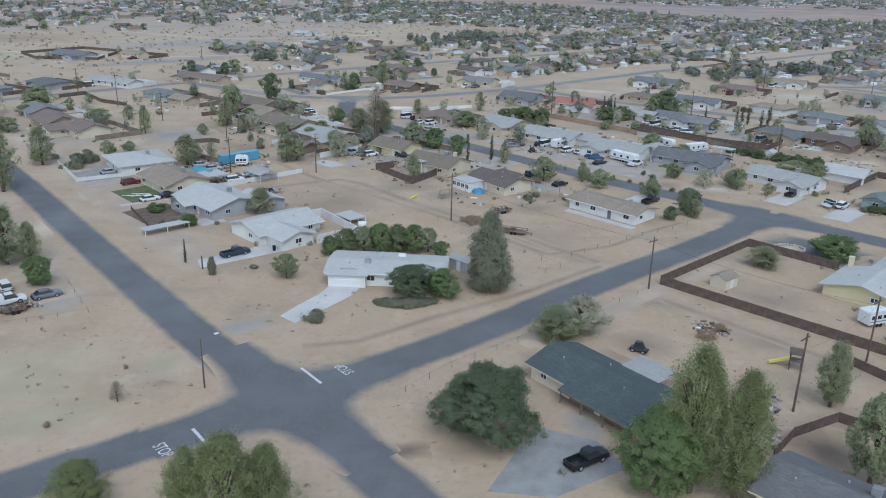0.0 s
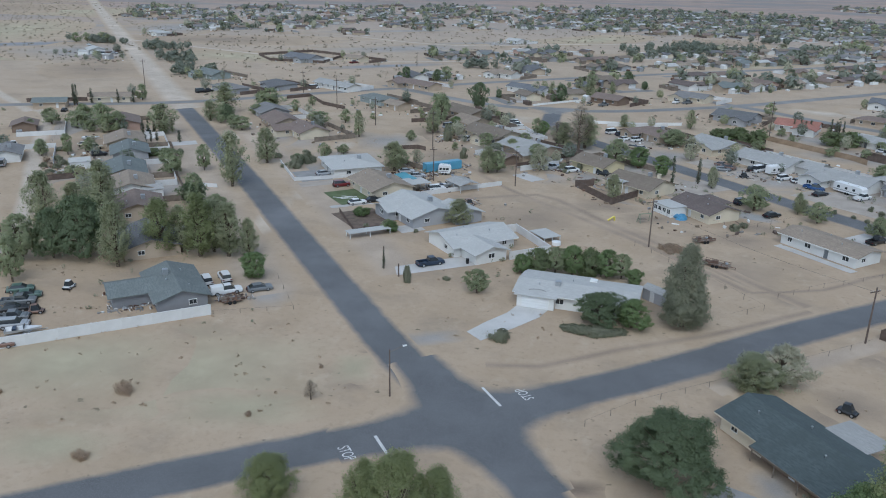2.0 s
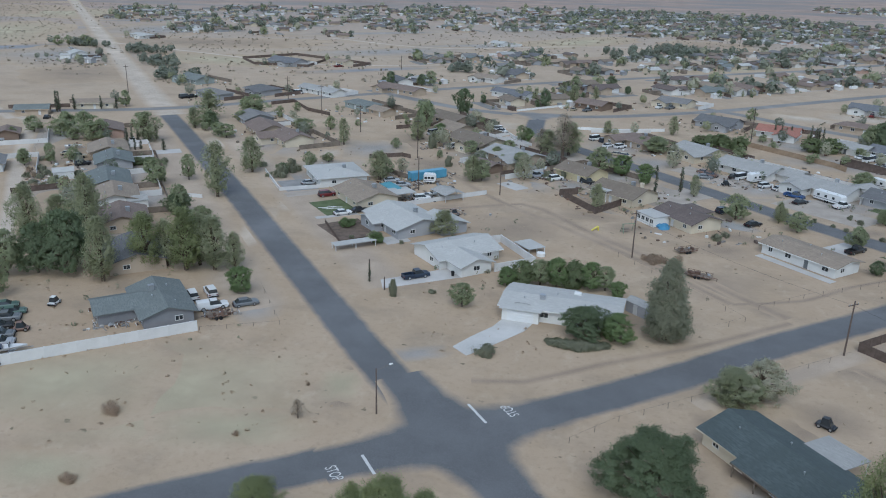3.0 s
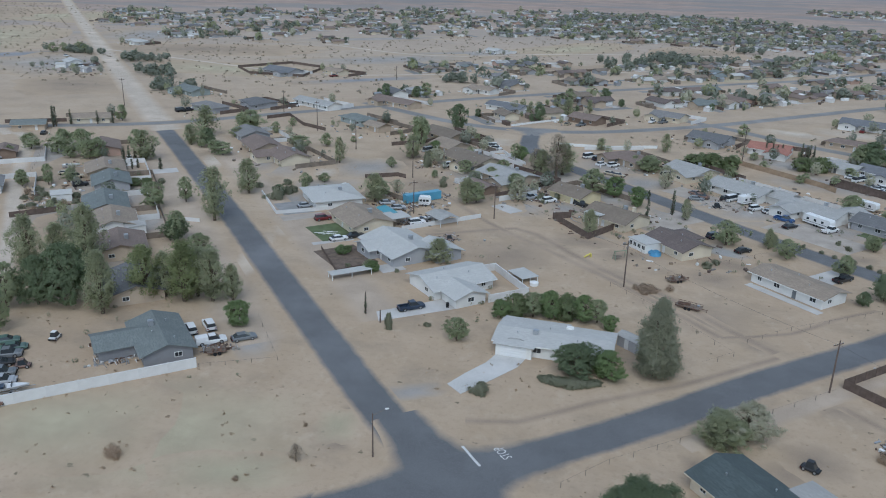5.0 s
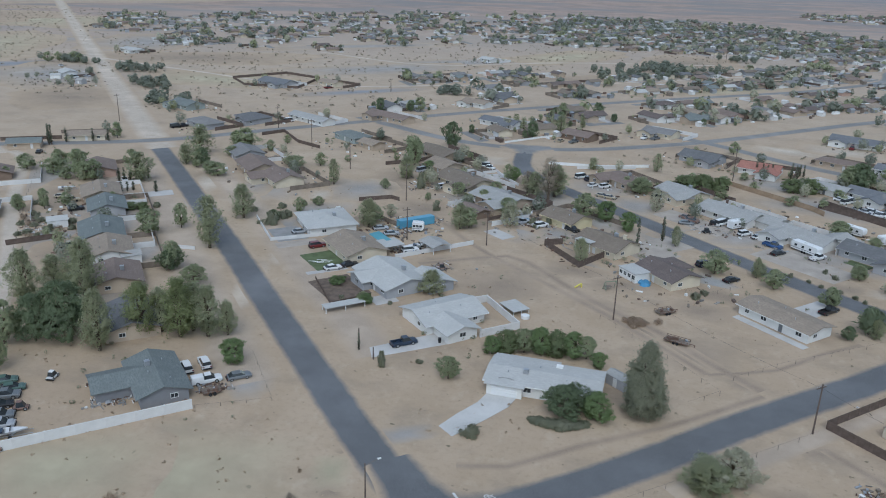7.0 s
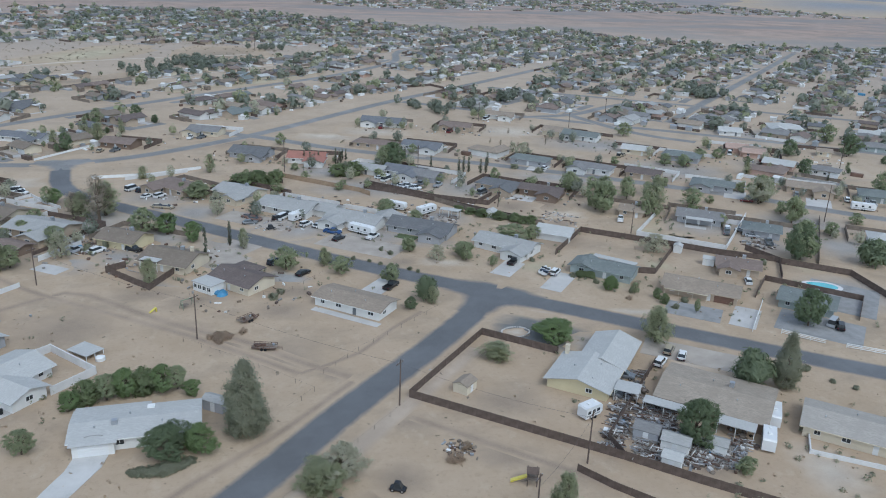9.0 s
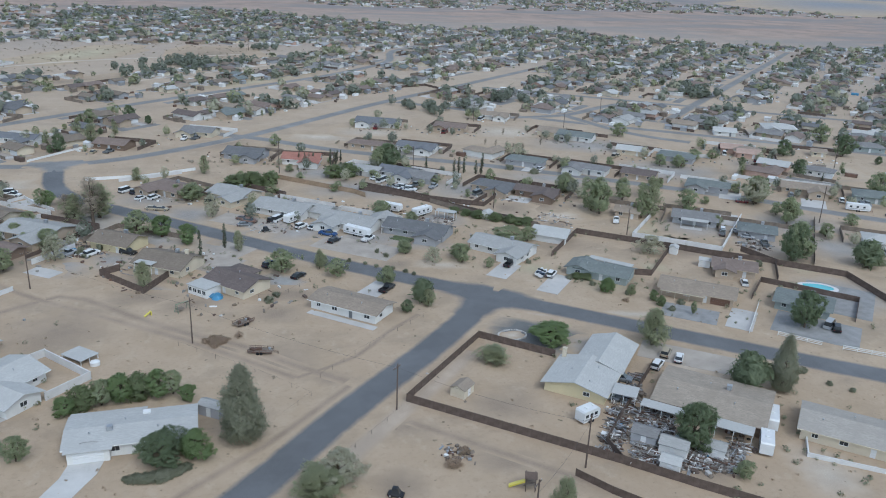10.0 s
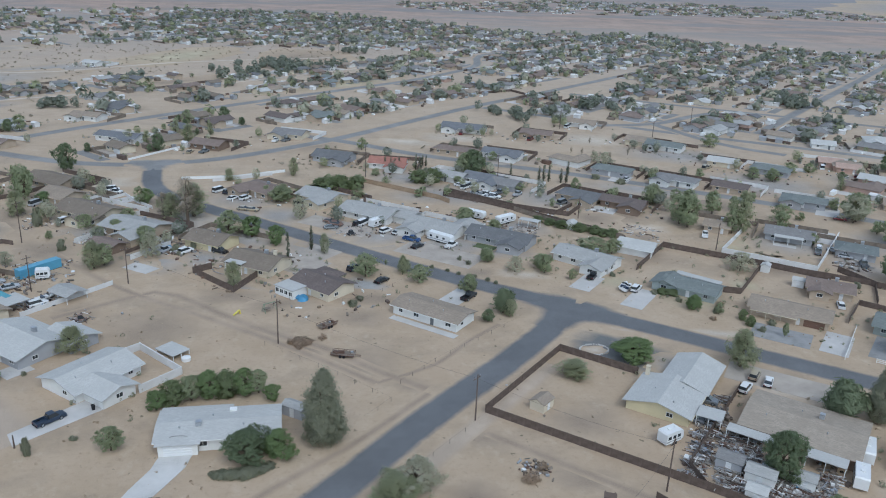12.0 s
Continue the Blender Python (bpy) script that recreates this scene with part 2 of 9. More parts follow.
class Shape:
    """Collects solid pieces of one part."""

    def __init__(self):
        self.v, self.f = [], []

    def add(self, verts, faces):
        k = len(self.v)
        self.v += [tuple(p) for p in verts]
        self.f += [tuple(i + k for i in f) for f in faces]
        return self

    def box(self, x0, x1, y0, y1, z0, z1, turn=None):
        p = [Vector((x, y, z)) for z in (z0, z1) for x, y in ((x0, y0), (x1, y0), (x1, y1), (x0, y1))]
        if turn is not None:
            p = [turn @ q for q in p]
        return self.add(p, [(3, 2, 1, 0), (4, 5, 6, 7), (0, 1, 5, 4), (1, 2, 6, 5), (2, 3, 7, 6), (3, 0, 4, 7)])

    def block(self, x, y, z, sx, sy, sz, turn=0.0):
        """A box standing at (x, y, z) with its base centre there."""
        return self.box(-sx / 2, sx / 2, -sy / 2, sy / 2, 0, sz, pose(x, y, z, 0, 0, turn))

    def prism(self, outline, z0, z1):
        n = len(outline)
        v = [(x, y, z0) for x, y in outline] + [(x, y, z1) for x, y in outline]
        return self.add(v, [tuple(range(n - 1, -1, -1)), tuple(range(n, 2 * n))] + [(i, (i + 1) % n, n + (i + 1) % n, n + i) for i in range(n)])

    def sweep(self, section, a, b, turn=None):
        """A cross-section in (y, z) swept along x from a to b."""
        n = len(section)
        v = [Vector((a, y, z)) for y, z in section] + [Vector((b, y, z)) for y, z in section]
        if turn is not None:
            v = [turn @ q for q in v]
        return self.add(v, [tuple(range(n)), tuple(range(2 * n - 1, n - 1, -1))] + [(i, n + i, n + (i + 1) % n, (i + 1) % n) for i in range(n)])

    def tube(self, a, b, r0, r1, n=7):
        a, b = Vector(a), Vector(b)
        q = (b - a).to_track_quat("Z", "Y").to_matrix()
        ring = [Vector((math.cos(2 * math.pi * i / n), math.sin(2 * math.pi * i / n), 0)) for i in range(n)]
        v = [a + q @ (p * r0) for p in ring] + [b + q @ (p * r1) for p in ring]
        return self.add(v, [tuple(range(n - 1, -1, -1)), tuple(range(n, 2 * n))] + [(i, (i + 1) % n, n + (i + 1) % n, n + i) for i in range(n)])

    def mesh(self, name, material):
        me = bpy.data.meshes.new(name)
        me.from_pydata(self.v, [], self.f)
        me.materials.append(material)
        return me


def part(name, shape, material, parent, label=""):
    me = shape if isinstance(shape, bpy.types.Mesh) else shape.mesh(name, material)
    ob = new(name, me)
    ob.parent = parent
    return tagged(ob, label)


def thing(name, x, y, turn=0.0, z=0.0, label="", category="", group="", kind=""):
    ob = new(name)
    ob.matrix_world = pose(x, y, z, 0, 0, turn)
    ob.empty_display_size = 0.3
    return tagged(ob, label, category, group, kind)


def single(name, shape, material, x=0, y=0, turn=0, z=0, label="", category="", group="", kind=""):
    """A thing that is one mesh."""
    ob = new(name, shape.mesh(name, material))
    ob.matrix_world = pose(x, y, z, 0, 0, turn)
    return tagged(ob, label, category, group, kind)


# ---- ground and roads ----
sheet = Shape()
GX = [-4500, -3000, -2000, -1400, -1000, -800] + list(range(-650, 651, 25)) + [800, 1000, 1400, 2000, 3000, 4500]
GY = [-4500, -2500, -1200, -600, -300, -150] + list(range(-50, 901, 25)) + [1000, 1150, 1400, 1800, 2500, 3400, 4500]
sheet.add([(gx, gy, 0) for gy in GY for gx in GX],
          [(j * len(GX) + i, j * len(GX) + i + 1, (j + 1) * len(GX) + i + 1, (j + 1) * len(GX) + i) for j in range(len(GY) - 1) for i in range(len(GX) - 1)])
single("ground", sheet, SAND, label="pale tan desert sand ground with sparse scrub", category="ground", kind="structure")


def smooth_line(points, step=6.0):
    """A Catmull-Rom line through the points."""
    p = [Vector(q) for q in points]
    p = [p[0] * 2 - p[1]] + p + [p[-1] * 2 - p[-2]]
    out = []
    for i in range(1, len(p) - 2):
        n = max(1, int((p[i + 1] - p[i]).length / step))
        for k in range(n):
            t = k / n
            out.append(0.5 * (2 * p[i] + (p[i + 1] - p[i - 1]) * t + (2 * p[i - 1] - 5 * p[i] + 4 * p[i + 1] - p[i + 2]) * t * t + (3 * p[i] - p[i - 1] - 3 * p[i + 1] + p[i + 2]) * t ** 3))
    return out + [p[-2]]


def road(name, points, width, material, z, label, category="road", step=6.0):
    line = smooth_line(points, step)
    v, f, uv = [], [], []
    for i, p in enumerate(line):
        d = (line[min(i + 1, len(line) - 1)] - line[max(i - 1, 0)]).normalized()
        n = Vector((-d.y, d.x))
        for s in (-1, 0, 1):
            q = p + n * (s * width / 2)
            v.append((q.x, q.y, z if s else z + 0.01))
            uv.append((s, i))
    for i in range(len(line) - 1):
        for s in (0, 1):
            f.append((3 * i + s + 1, 3 * i + s, 3 * i + s + 3, 3 * i + s + 4))
    me = bpy.data.meshes.new(name)
    me.from_pydata(v, [], f)
    lay = me.uv_layers.new(name="UVMap")
    for poly in me.polygons:
        for li in poly.loop_indices:
            lay.data[li].uv = uv[me.loops[li].vertex_index]
    me.materials.append(material)
    return tagged(new(name, me), label, category, kind="structure")

# ---- kinds of things ----
rng = random.Random(7)


def gable_roof(s, L, D, h, rise, over=0.75, thick=0.16, turn=None):
    e = D / 2 + over
    drop = rise * over / (D / 2)
    sec = [(-e, h - drop), (0, h + rise), (e, h - drop), (e, h - drop + thick), (0, h + rise + thick), (-e, h - drop + thick)]
    s.sweep(sec, -L / 2 - over, L / 2 + over, turn)


def hip_roof(s, L, D, h, rise, over=0.75, thick=0.16, turn=None):
    x, y = L / 2 + over, D / 2 + over
    k = max(0.2, L / 2 - D / 2)
    v = []
    for dz in (0, thick):
        v += [Vector(p) for p in ((-x, -y, h + dz), (x, -y, h + dz), (x, y, h + dz), (-x, y, h + dz), (-k, 0, h + rise + dz), (k, 0, h + rise + dz))]
    if turn is not None:
        v = [turn @ p for p in v]
    s.add(v, [(6, 7, 11, 10), (7, 8, 11), (8, 9, 10, 11), (9, 6, 10), (0, 4, 5, 1), (1, 5, 2), (2, 5, 4, 3), (3, 4, 0),
              (0, 1, 7, 6), (1, 2, 8, 7), (2, 3, 9, 8), (3, 0, 6, 9)])


def walls(s, L, D, h, rise, hip, turn=None):
    if hip:
        s.box(-L / 2, L / 2, -D / 2, D / 2, 0, h + 0.05, turn)
    else:
        s.sweep([(-D / 2, 0), (D / 2, 0), (D / 2, h), (0, h + rise), (-D / 2, h)], -L / 2, L / 2, turn)


WINDOW_FRAME, WINDOW_PANE = {}, {}


def window(house, x, y, z, w, hgt, face, trim=None):
    """A framed window on an outer wall; face turns its outside from -y."""
    key = (round(w, 1), round(hgt, 1))
    if key not in WINDOW_FRAME:
        a, b = key
        s = Shape()
        for x0, x1, z0, z1 in ((-a / 2, a / 2, 0, 0.09), (-a / 2, a / 2, b - 0.09, b), (-a / 2, -a / 2 + 0.09, 0.09, b - 0.09), (a / 2 - 0.09, a / 2, 0.09, b - 0.09), (-0.03, 0.03, 0.09, b - 0.09)):
            s.box(x0, x1, -0.07, 0.02, z0, z1)
        WINDOW_FRAME[key] = s.mesh("window", trim or WHITE)
        WINDOW_PANE[key] = Shape().box(-a / 2 + 0.05, a / 2 - 0.05, -0.025, 0.02, 0.05, b - 0.05).mesh("pane", GLASS)
    f = part("window", WINDOW_FRAME[key], None, house)
    f.matrix_basis = pose(x, y, z, 0, 0, face)
    part("pane", WINDOW_PANE[key], None, f)


DOORS = {}


def leaf_door(house, x, y, w, hgt, face, colour="white", panels=4):
    """A panelled door; a wide one is a garage door."""
    wide = w > 1.5
    key = (round(w, 1), colour)
    if key not in DOORS:
        sec = [(0.02, 0.02)]
        for i in range(panels):
            z0, z1 = hgt * i / panels + 0.02, hgt * (i + 1) / panels
            sec += [(-0.03, z0), (-0.03, z0 + 0.04), (-0.075, z0 + 0.06), (-0.075, z1 - 0.05), (-0.03, z1 - 0.03)]
        sec += [(-0.03, hgt), (0.02, hgt)]
        s = Shape().sweep(sec, -w / 2, w / 2)
        DOORS[key] = s.mesh("garage_door" if wide else "door", car_paint(colour) if colour in PAINTS else WHITE)
    d = part("garage_door" if wide else "door", DOORS[key], None, house)
    d.matrix_basis = pose(x, y, 0, 0, 0, face)


COOLER = {}


def cooler(house, x, y, z):
    if not COOLER:
        COOLER["body"] = Shape().box(-0.45, 0.45, -0.45, 0.45, -0.3, 1.2).mesh("evaporative_cooler", METAL)
        COOLER["lid"] = Shape().box(-0.5, 0.5, -0.5, 0.5, 1.2, 1.27).mesh("lid", METAL)
        COOLER["louvre"] = Shape().box(-0.48, 0.48, -0.48, 0.48, 0, 0.05).mesh("louvre", METAL)
    c = part("evaporative_cooler", COOLER["body"], None, house, "boxy metal rooftop cooler")
    c.location = (x, y, z)
    part("lid", COOLER["lid"], None, c)
    for i in range(4):
        part("louvre", COOLER["louvre"], None, c).location = (0, 0, 0.46 + i * 0.17)


def house(x, y, turn, L, D, wall="tan", roof="grey", hip=False, h=2.5, rise=None, garage=None, wings=(), top="cv", label="", windows=True, detail=True, garage_colour="white", leans=(), porch=None, stack=None):
    """A one-storey house. L runs along its ridge; its front looks to its own -y. wings: (x, y, L, D, along_y, hip)."""
    rise = rise if rise is not None else D * 0.16
    name = label or f"{wall} stucco single-storey house with a {roof.replace('_', ' ')} low-pitched roof"
    t = thing("house", x, y, turn, label=name, category="house")
    s = Shape()
    walls(s, L, D, h, rise, hip)
    part("wall", s, WALLS[wall], t)
    s = Shape()
    (hip_roof if hip else gable_roof)(s, L, D, h, rise)
    part("roof", s, ROOFS[roof], t)
    s = Shape()
    for e in (-1, 1):
        yy = e * (D / 2 + 0.75)
        dz = 0 if hip else -rise * 0.75 / (D / 2)
        s.box(-L / 2 - 0.7, L / 2 + 0.7, min(yy, yy + e * 0.05), max(yy, yy + e * 0.05), h + dz - 0.06, h + dz + 0.12)
    part("fascia", s, WHITE if wall == "white" else WALLS[wall], t)
    for wx, wy, wl, wd, along_y, whip in wings:
        turn_w = pose(wx, wy, 0, 0, 0, 90 if along_y else 0)
        s = Shape()
        walls(s, wl, wd, h - 0.02, wd * 0.16, whip, turn_w)
        part("wall", s, WALLS[wall], t)
        s = Shape()
        (hip_roof if whip else gable_roof)(s, wl, wd, h - 0.02, wd * 0.16, turn=turn_w)
        part("roof", s, ROOFS[roof], t)
        if windows:
            if along_y:
                window(t, wx, wy - wl / 2, 0.95, 1.6, 1.1, 0)
                window(t, wx + wd / 2, wy, 0.95, 1.2, 1.1, 90)
            else:
                window(t, wx - wl / 4, wy - wd / 2, 0.95, 1.6, 1.1, 0)
                window(t, wx + wl / 2, wy, 0.95, 1.2, 1.1, 90)
    for x0, x1, y0, y1 in leans:
        # the roof's slope carried on outwards over a projecting bay
        e = 1 if y1 > y0 else -1
        k = rise / (D / 2)
        y2 = y1 + e * 0.5
        zz = [h - k * abs(y - e * D / 2) for y in (y0, y1, y2)]
        part("wall", Shape().sweep([(y0, 0), (y1, 0), (y1, zz[1]), (y0, zz[0])], x0, x1), WALLS[wall], t)
        ys = e * D / 2 + e * 0.4
        zs = h - k * 0.4
        part("roof", Shape().sweep([(ys, zs + 0.004), (y2, zz[2] + 0.004), (y2, zz[2] + 0.165), (ys, zs + 0.165)], x0 - 0.5, x1 + 0.5), ROOFS[roof], t)
        if e < 0:
            leaf_door(t, (x0 + x1) / 2, y1, 4.9, 2.12, 0, garage_colour)
    if porch:
        # the front slope carried out on posts over a deep porch
        x0, x1, out = porch
        k = rise / (D / 2)
        y2 = -D / 2 - out
        part("roof", Shape().sweep([(-D / 2 - 0.4, h - k * 0.4 + 0.004), (y2, h - k * out + 0.004), (y2, h - k * out + 0.165), (-D / 2 - 0.4, h - k * 0.4 + 0.165)], x0, x1), ROOFS[roof], t)
        part("fascia", Shape().box(x0, x1, y2 - 0.05, y2, h - k * out - 0.04, h - k * out + 0.16), TIMBER if roof == "green" else WALLS["cream"], t)
        part("porch_wall", Shape().box(x0 + 0.5, x1 - 0.5, -D / 2 - 0.03, -D / 2 - 0.003, 0, h - 0.1), WALLS["brown"] if roof == "green" else WALLS[wall], t, "shaded wall behind the porch")
        for q in range(4):
            px = x0 + 0.4 + (x1 - x0 - 0.8) * q / 3
            part("post", Shape().box(px - 0.07, px + 0.07, y2 + 0.1, y2 + 0.24, 0, h - k * out), TIMBER if roof == "green" else WALLS["cream"], t)
    gx = None
    if garage:
        gx = (-L / 2 + 3.3) if garage == "L" else (L / 2 - 3.3)
        leaf_door(t, gx, -D / 2, 4.9, 2.15, 0, garage_colour)
    if windows:
        n = max(2, int(L / 4.2))
        door_at = n // 2
        for i in range(n):
            px = -L / 2 + L * (i + 0.5) / n
            if gx is None or abs(px - gx) > 3.5:
                if i == door_at:
                    leaf_door(t, px, -D / 2, 0.95, 2.05, 0, "grey" if wall == "white" else "white")
                else:
                    window(t, px, -D / 2, 0.95, 1.6 if i % 2 else 1.2, 1.1, 0)
            if detail and i % 2 == 0 and math.hypot(x, y) < 215:
                window(t, px, D / 2, 0.95, 1.4, 1.0, 180)
        for e, face in ((-1, -90), (1, 90)) if math.hypot(x, y) < 240 else ():
            window(t, e * L / 2, -D * 0.2, 0.95, 1.4, 1.0, face)
    if "c" in top and math.hypot(x, y) < 300:
        cooler(t, L * 0.12, D * 0.14, h + rise * 0.72)
    if "v" in top and math.hypot(x, y) < 290:
        for k in range(3):
            vx, vy = L * (-0.33 + 0.27 * k), D * (0.18 if k % 2 else -0.2)
            s = Shape().tube((vx, vy, h + rise * 0.4), (vx, vy, h + rise * 0.6 + 0.55), 0.07, 0.07, 6)
            s.tube((vx, vy, h + rise * 0.6 + 0.5), (vx, vy, h + rise * 0.6 + 0.62), 0.16, 0.12, 6)
            part("vent_pipe", s, METAL, t)
    if stack:
        sx, sy = stack
        s = Shape().box(sx - 0.45, sx + 0.45, sy - 0.4, sy + 0.4, 0, h + rise + 0.7)
        s.box(sx - 0.53, sx + 0.53, sy - 0.48, sy + 0.48, h + rise + 0.7, h + rise + 0.82)
        part("chimney", s, WALLS["cream"], t)
    if "h" in top:
        s = Shape().box(L * 0.3, L * 0.3 + 0.9, D * 0.1, D * 0.1 + 0.7, h, h + rise + 0.9)
        s.box(L * 0.3 - 0.08, L * 0.3 + 0.98, D * 0.1 - 0.08, D * 0.1 + 0.78, h + rise + 0.9, h + rise + 1.02)
        part("chimney", s, WALLS["cream"], t)
    return t


def patio(x, y, turn, L, D, h=2.4, roof="white", label="flat white patio cover on slim posts", name="patio_cover", rise=0.0):
    t = thing(name, x, y, turn, label=label, category="canopy")
    s = Shape()
    if rise:
        gable_roof(s, L, D, h, rise, 0.25, 0.1)
    else:
        s.box(-L / 2, L / 2, -D / 2, D / 2, h, h + 0.12)
    part("roof", s, ROOFS[roof], t)
    for a in (-1, 0, 1):
        for b in (-1, 1):
            part("post", Shape().box(a * (L / 2 - 0.2) - 0.06, a * (L / 2 - 0.2) + 0.06, b * (D / 2 - 0.2) - 0.06, b * (D / 2 - 0.2) + 0.06, 0, h), WHITE, t)
    return t


def shed(x, y, turn, L, D, h=2.1, wall="cream", roof="tan", label="small gabled garden shed", name="shed"):
    t = thing(name, x, y, turn, label=label, category="shed")
    s = Shape()
    walls(s, L, D, h, D * 0.22, False)
    part("wall", s, WALLS[wall], t)
    s = Shape()
    gable_roof(s, L, D, h, D * 0.22, 0.2, 0.1)
    part("roof", s, ROOFS[roof], t)
    leaf_door(t, 0, -D / 2, 0.9, 1.9, 0, "white")
    return t


# ---- trees ----
CROWNS, TRUNKS = {}, {}
SHAPES = {  # height, radius, crown base share, leaves, clumps, leaf size
    "round": (6, 3.2, 0.14, 10000, 80, 0.095), "dark": (8, 5.0, 0.1, 31000, 170, 0.1), "bright": (6, 3.2, 0.08, 17000, 95, 0.085),
    "olive": (9, 3.0, 0.08, 14000, 130, 0.087), "airy": (9, 3.0, 0.08, 14000, 130, 0.087), "grey": (6, 3.6, 0.1, 11000, 85, 0.08), "conifer": (10, 2.8, 0.03, 26000, 230, 0.085),
    "cypress": (7, 0.7, 0.02, 2200, 60, 0.09), "hedge": (4, 2.2, 0.0, 7500, 60, 0.1), "low": (1.2, 1.6, 0.0, 1800, 30, 0.11),
    "dry": (1.0, 1.6, 0.0, 2600, 26, 0.05), "palm": (4.5, 2.4, 0.25, 5200, 40, 0.12), "bare": (9, 3.0, 0.2, 8000, 130, 0.065),
}
SPREAD = {"round": 0.3, "dark": 0.36, "bright": 0.3, "conifer": 0.42, "cypress": 0.16, "airy": 0.3, "olive": 0.3, "grey": 0.32, "low": 0.22, "dry": 0.24, "hedge": 0.32, "palm": 0.45, "bare": 0.34}


def crown_points(kind, seed, coarse=False):
    """Leaf centres, gathered in clumps inside the crown's uneven outline."""
    h, r, base, n, clumps, size = SHAPES[kind]
    g = np.random.default_rng(seed)
    c = []
    fine = coarse <= 2 and kind not in ("low", "dry", "palm", "cypress")
    clumps = clumps * 3 if fine else clumps
    while len(c) < clumps:
        u = g.random() if kind != "conifer" else 1 - g.random() ** 0.7
        a = g.random() * 2 * np.pi
        if kind == "conifer":
            rad = r * min(1.0, 0.66 + 1.2 * u) * (1 - u ** 1.7) * 1.05 * (0.82 + 0.3 * g.random()) + 0.12
            q = math.sqrt(g.random() * 0.6 + 0.4)
        elif kind == "cypress":
            rad = r * (1 - u ** 3) * 0.8 + 0.1
            q = math.sqrt(g.random())
        elif kind in ("airy", "olive", "bare"):
            rad = r * math.sin(math.pi * (0.2 + 0.75 * u)) ** 0.7 * (0.55 + 0.45 * g.random() + 0.15 * math.sin(3 * a + seed))
            q = math.sqrt(g.random() * 0.8 + 0.2)
        else:
            rad = r * math.sqrt(max(0.03, 1 - (1.75 * u - 0.75) ** 2)) * (0.78 + 0.26 * math.sin(2 * a + seed * 1.7) * math.sin(5 * u + seed))
            q = math.sqrt(g.random() * 0.7 + 0.3)
        z = h * (base + (1 - base) * (0.04 + 0.93 * u))
        if kind != "cypress":
            lobe = noise.noise(Vector((1.3 * math.cos(a) + seed, 1.3 * math.sin(a) - seed, 2.2 * u)))
            rad *= 1.0 + {"airy": 0.8, "olive": 0.8, "grey": 0.9, "hedge": 0.3, "conifer": 0.55, "dark": 0.6, "bright": 0.5}.get(kind, 0.6) * lobe
        rad *= max(0.3, 1 - SPREAD[kind] * 0.9 / r)
        c.append((rad * q * math.cos(a), rad * q * math.sin(a), z))
    c = np.array(c)
    spread = SPREAD[kind] * (0.6 if fine else 1.0)
    big = n > 30000
    if coarse < 0:
        n, size = int(n * 2.6), size * 0.62
    elif coarse == 0:
        n, size = int(n * 1.3), size * 0.9
    elif coarse == 1:
        n, size = int(n * (0.36 if big else 0.62)), size * (1.4 if big else 1.2)
    elif coarse == 2:
        n, size = int(n * (0.2 if big else 0.32)), size * (1.85 if big else 1.6)
    else:
        n, size = int(n * (0.1 if big else 0.16)), size * (2.5 if big else 2.15)
    k = g.integers(0, len(c), n)
    off = g.normal(0, 1, (n, 3)) * spread * np.array([1, 1, 1.7 if kind in ("airy", "olive") else 0.75])
    p = c[k] + off
    mid = np.array([0, 0, h * (base + (1 - base) * 0.35)])
    way = p - mid
    near, whole = (0.9, 0.8) if coarse <= 0 else (0.5, 1.0)
    out = near * off / (spread * 1.6) + whole * way / np.linalg.norm(way, axis=1)[:, None] + np.array([0, 0, 0.45])
    out /= np.linalg.norm(out, axis=1)[:, None]
    p[:, 2] = np.clip(p[:, 2], h * base * 0.7 + 0.05, h * 1.02)
    return p, size, c, out


def leaf_mesh(name, p, size, material, seed, long=1.0, out=None, loose=0.42):
    """Small folded leaves at p; out gives the way that each one's face mostly looks."""
    g = np.random.default_rng(seed + 99)
    n = len(p)
    soft = np.tile(np.array([0, 0, 1.0]), (n, 1)) if out is None else out / np.linalg.norm(out, axis=1)[:, None]
    face = g.normal(0, loose, (n, 3)) + soft
    face /= np.linalg.norm(face, axis=1)[:, None]
    a = np.cross(face, g.normal(0, 1, (n, 3)))
    a /= np.linalg.norm(a, axis=1)[:, None]
    b = np.cross(face, a)
    s = size * (0.6 + 0.8 * g.random((n, 1)))
    fold = face * s * 0.25
    v = np.empty((n, 3, 3))
    v[:, 0], v[:, 1], v[:, 2] = p - a * s * 1.1 * long - b * s * 0.55, p + a * s * 1.1 * long - b * s * 0.35 + fold, p + b * s * 0.95 + fold
    me = bpy.data.meshes.new(name)
    me.vertices.add(3 * n)
    me.vertices.foreach_set("co", v.ravel())
    me.loops.add(3 * n)
    me.loops.foreach_set("vertex_index", np.arange(3 * n, dtype=np.int32))
    me.polygons.add(n)
    me.polygons.foreach_set("loop_start", np.arange(0, 3 * n, 3, dtype=np.int32))
    me.update(calc_edges=True)
    # leaves of one clump share its rounded shading
    shade = 0.82 * soft + 0.18 * face
    shade /= np.linalg.norm(shade, axis=1)[:, None]
    me.normals_split_custom_set_from_vertices(np.repeat(shade, 3, axis=0).tolist())
    me.materials.append(material)
    return me


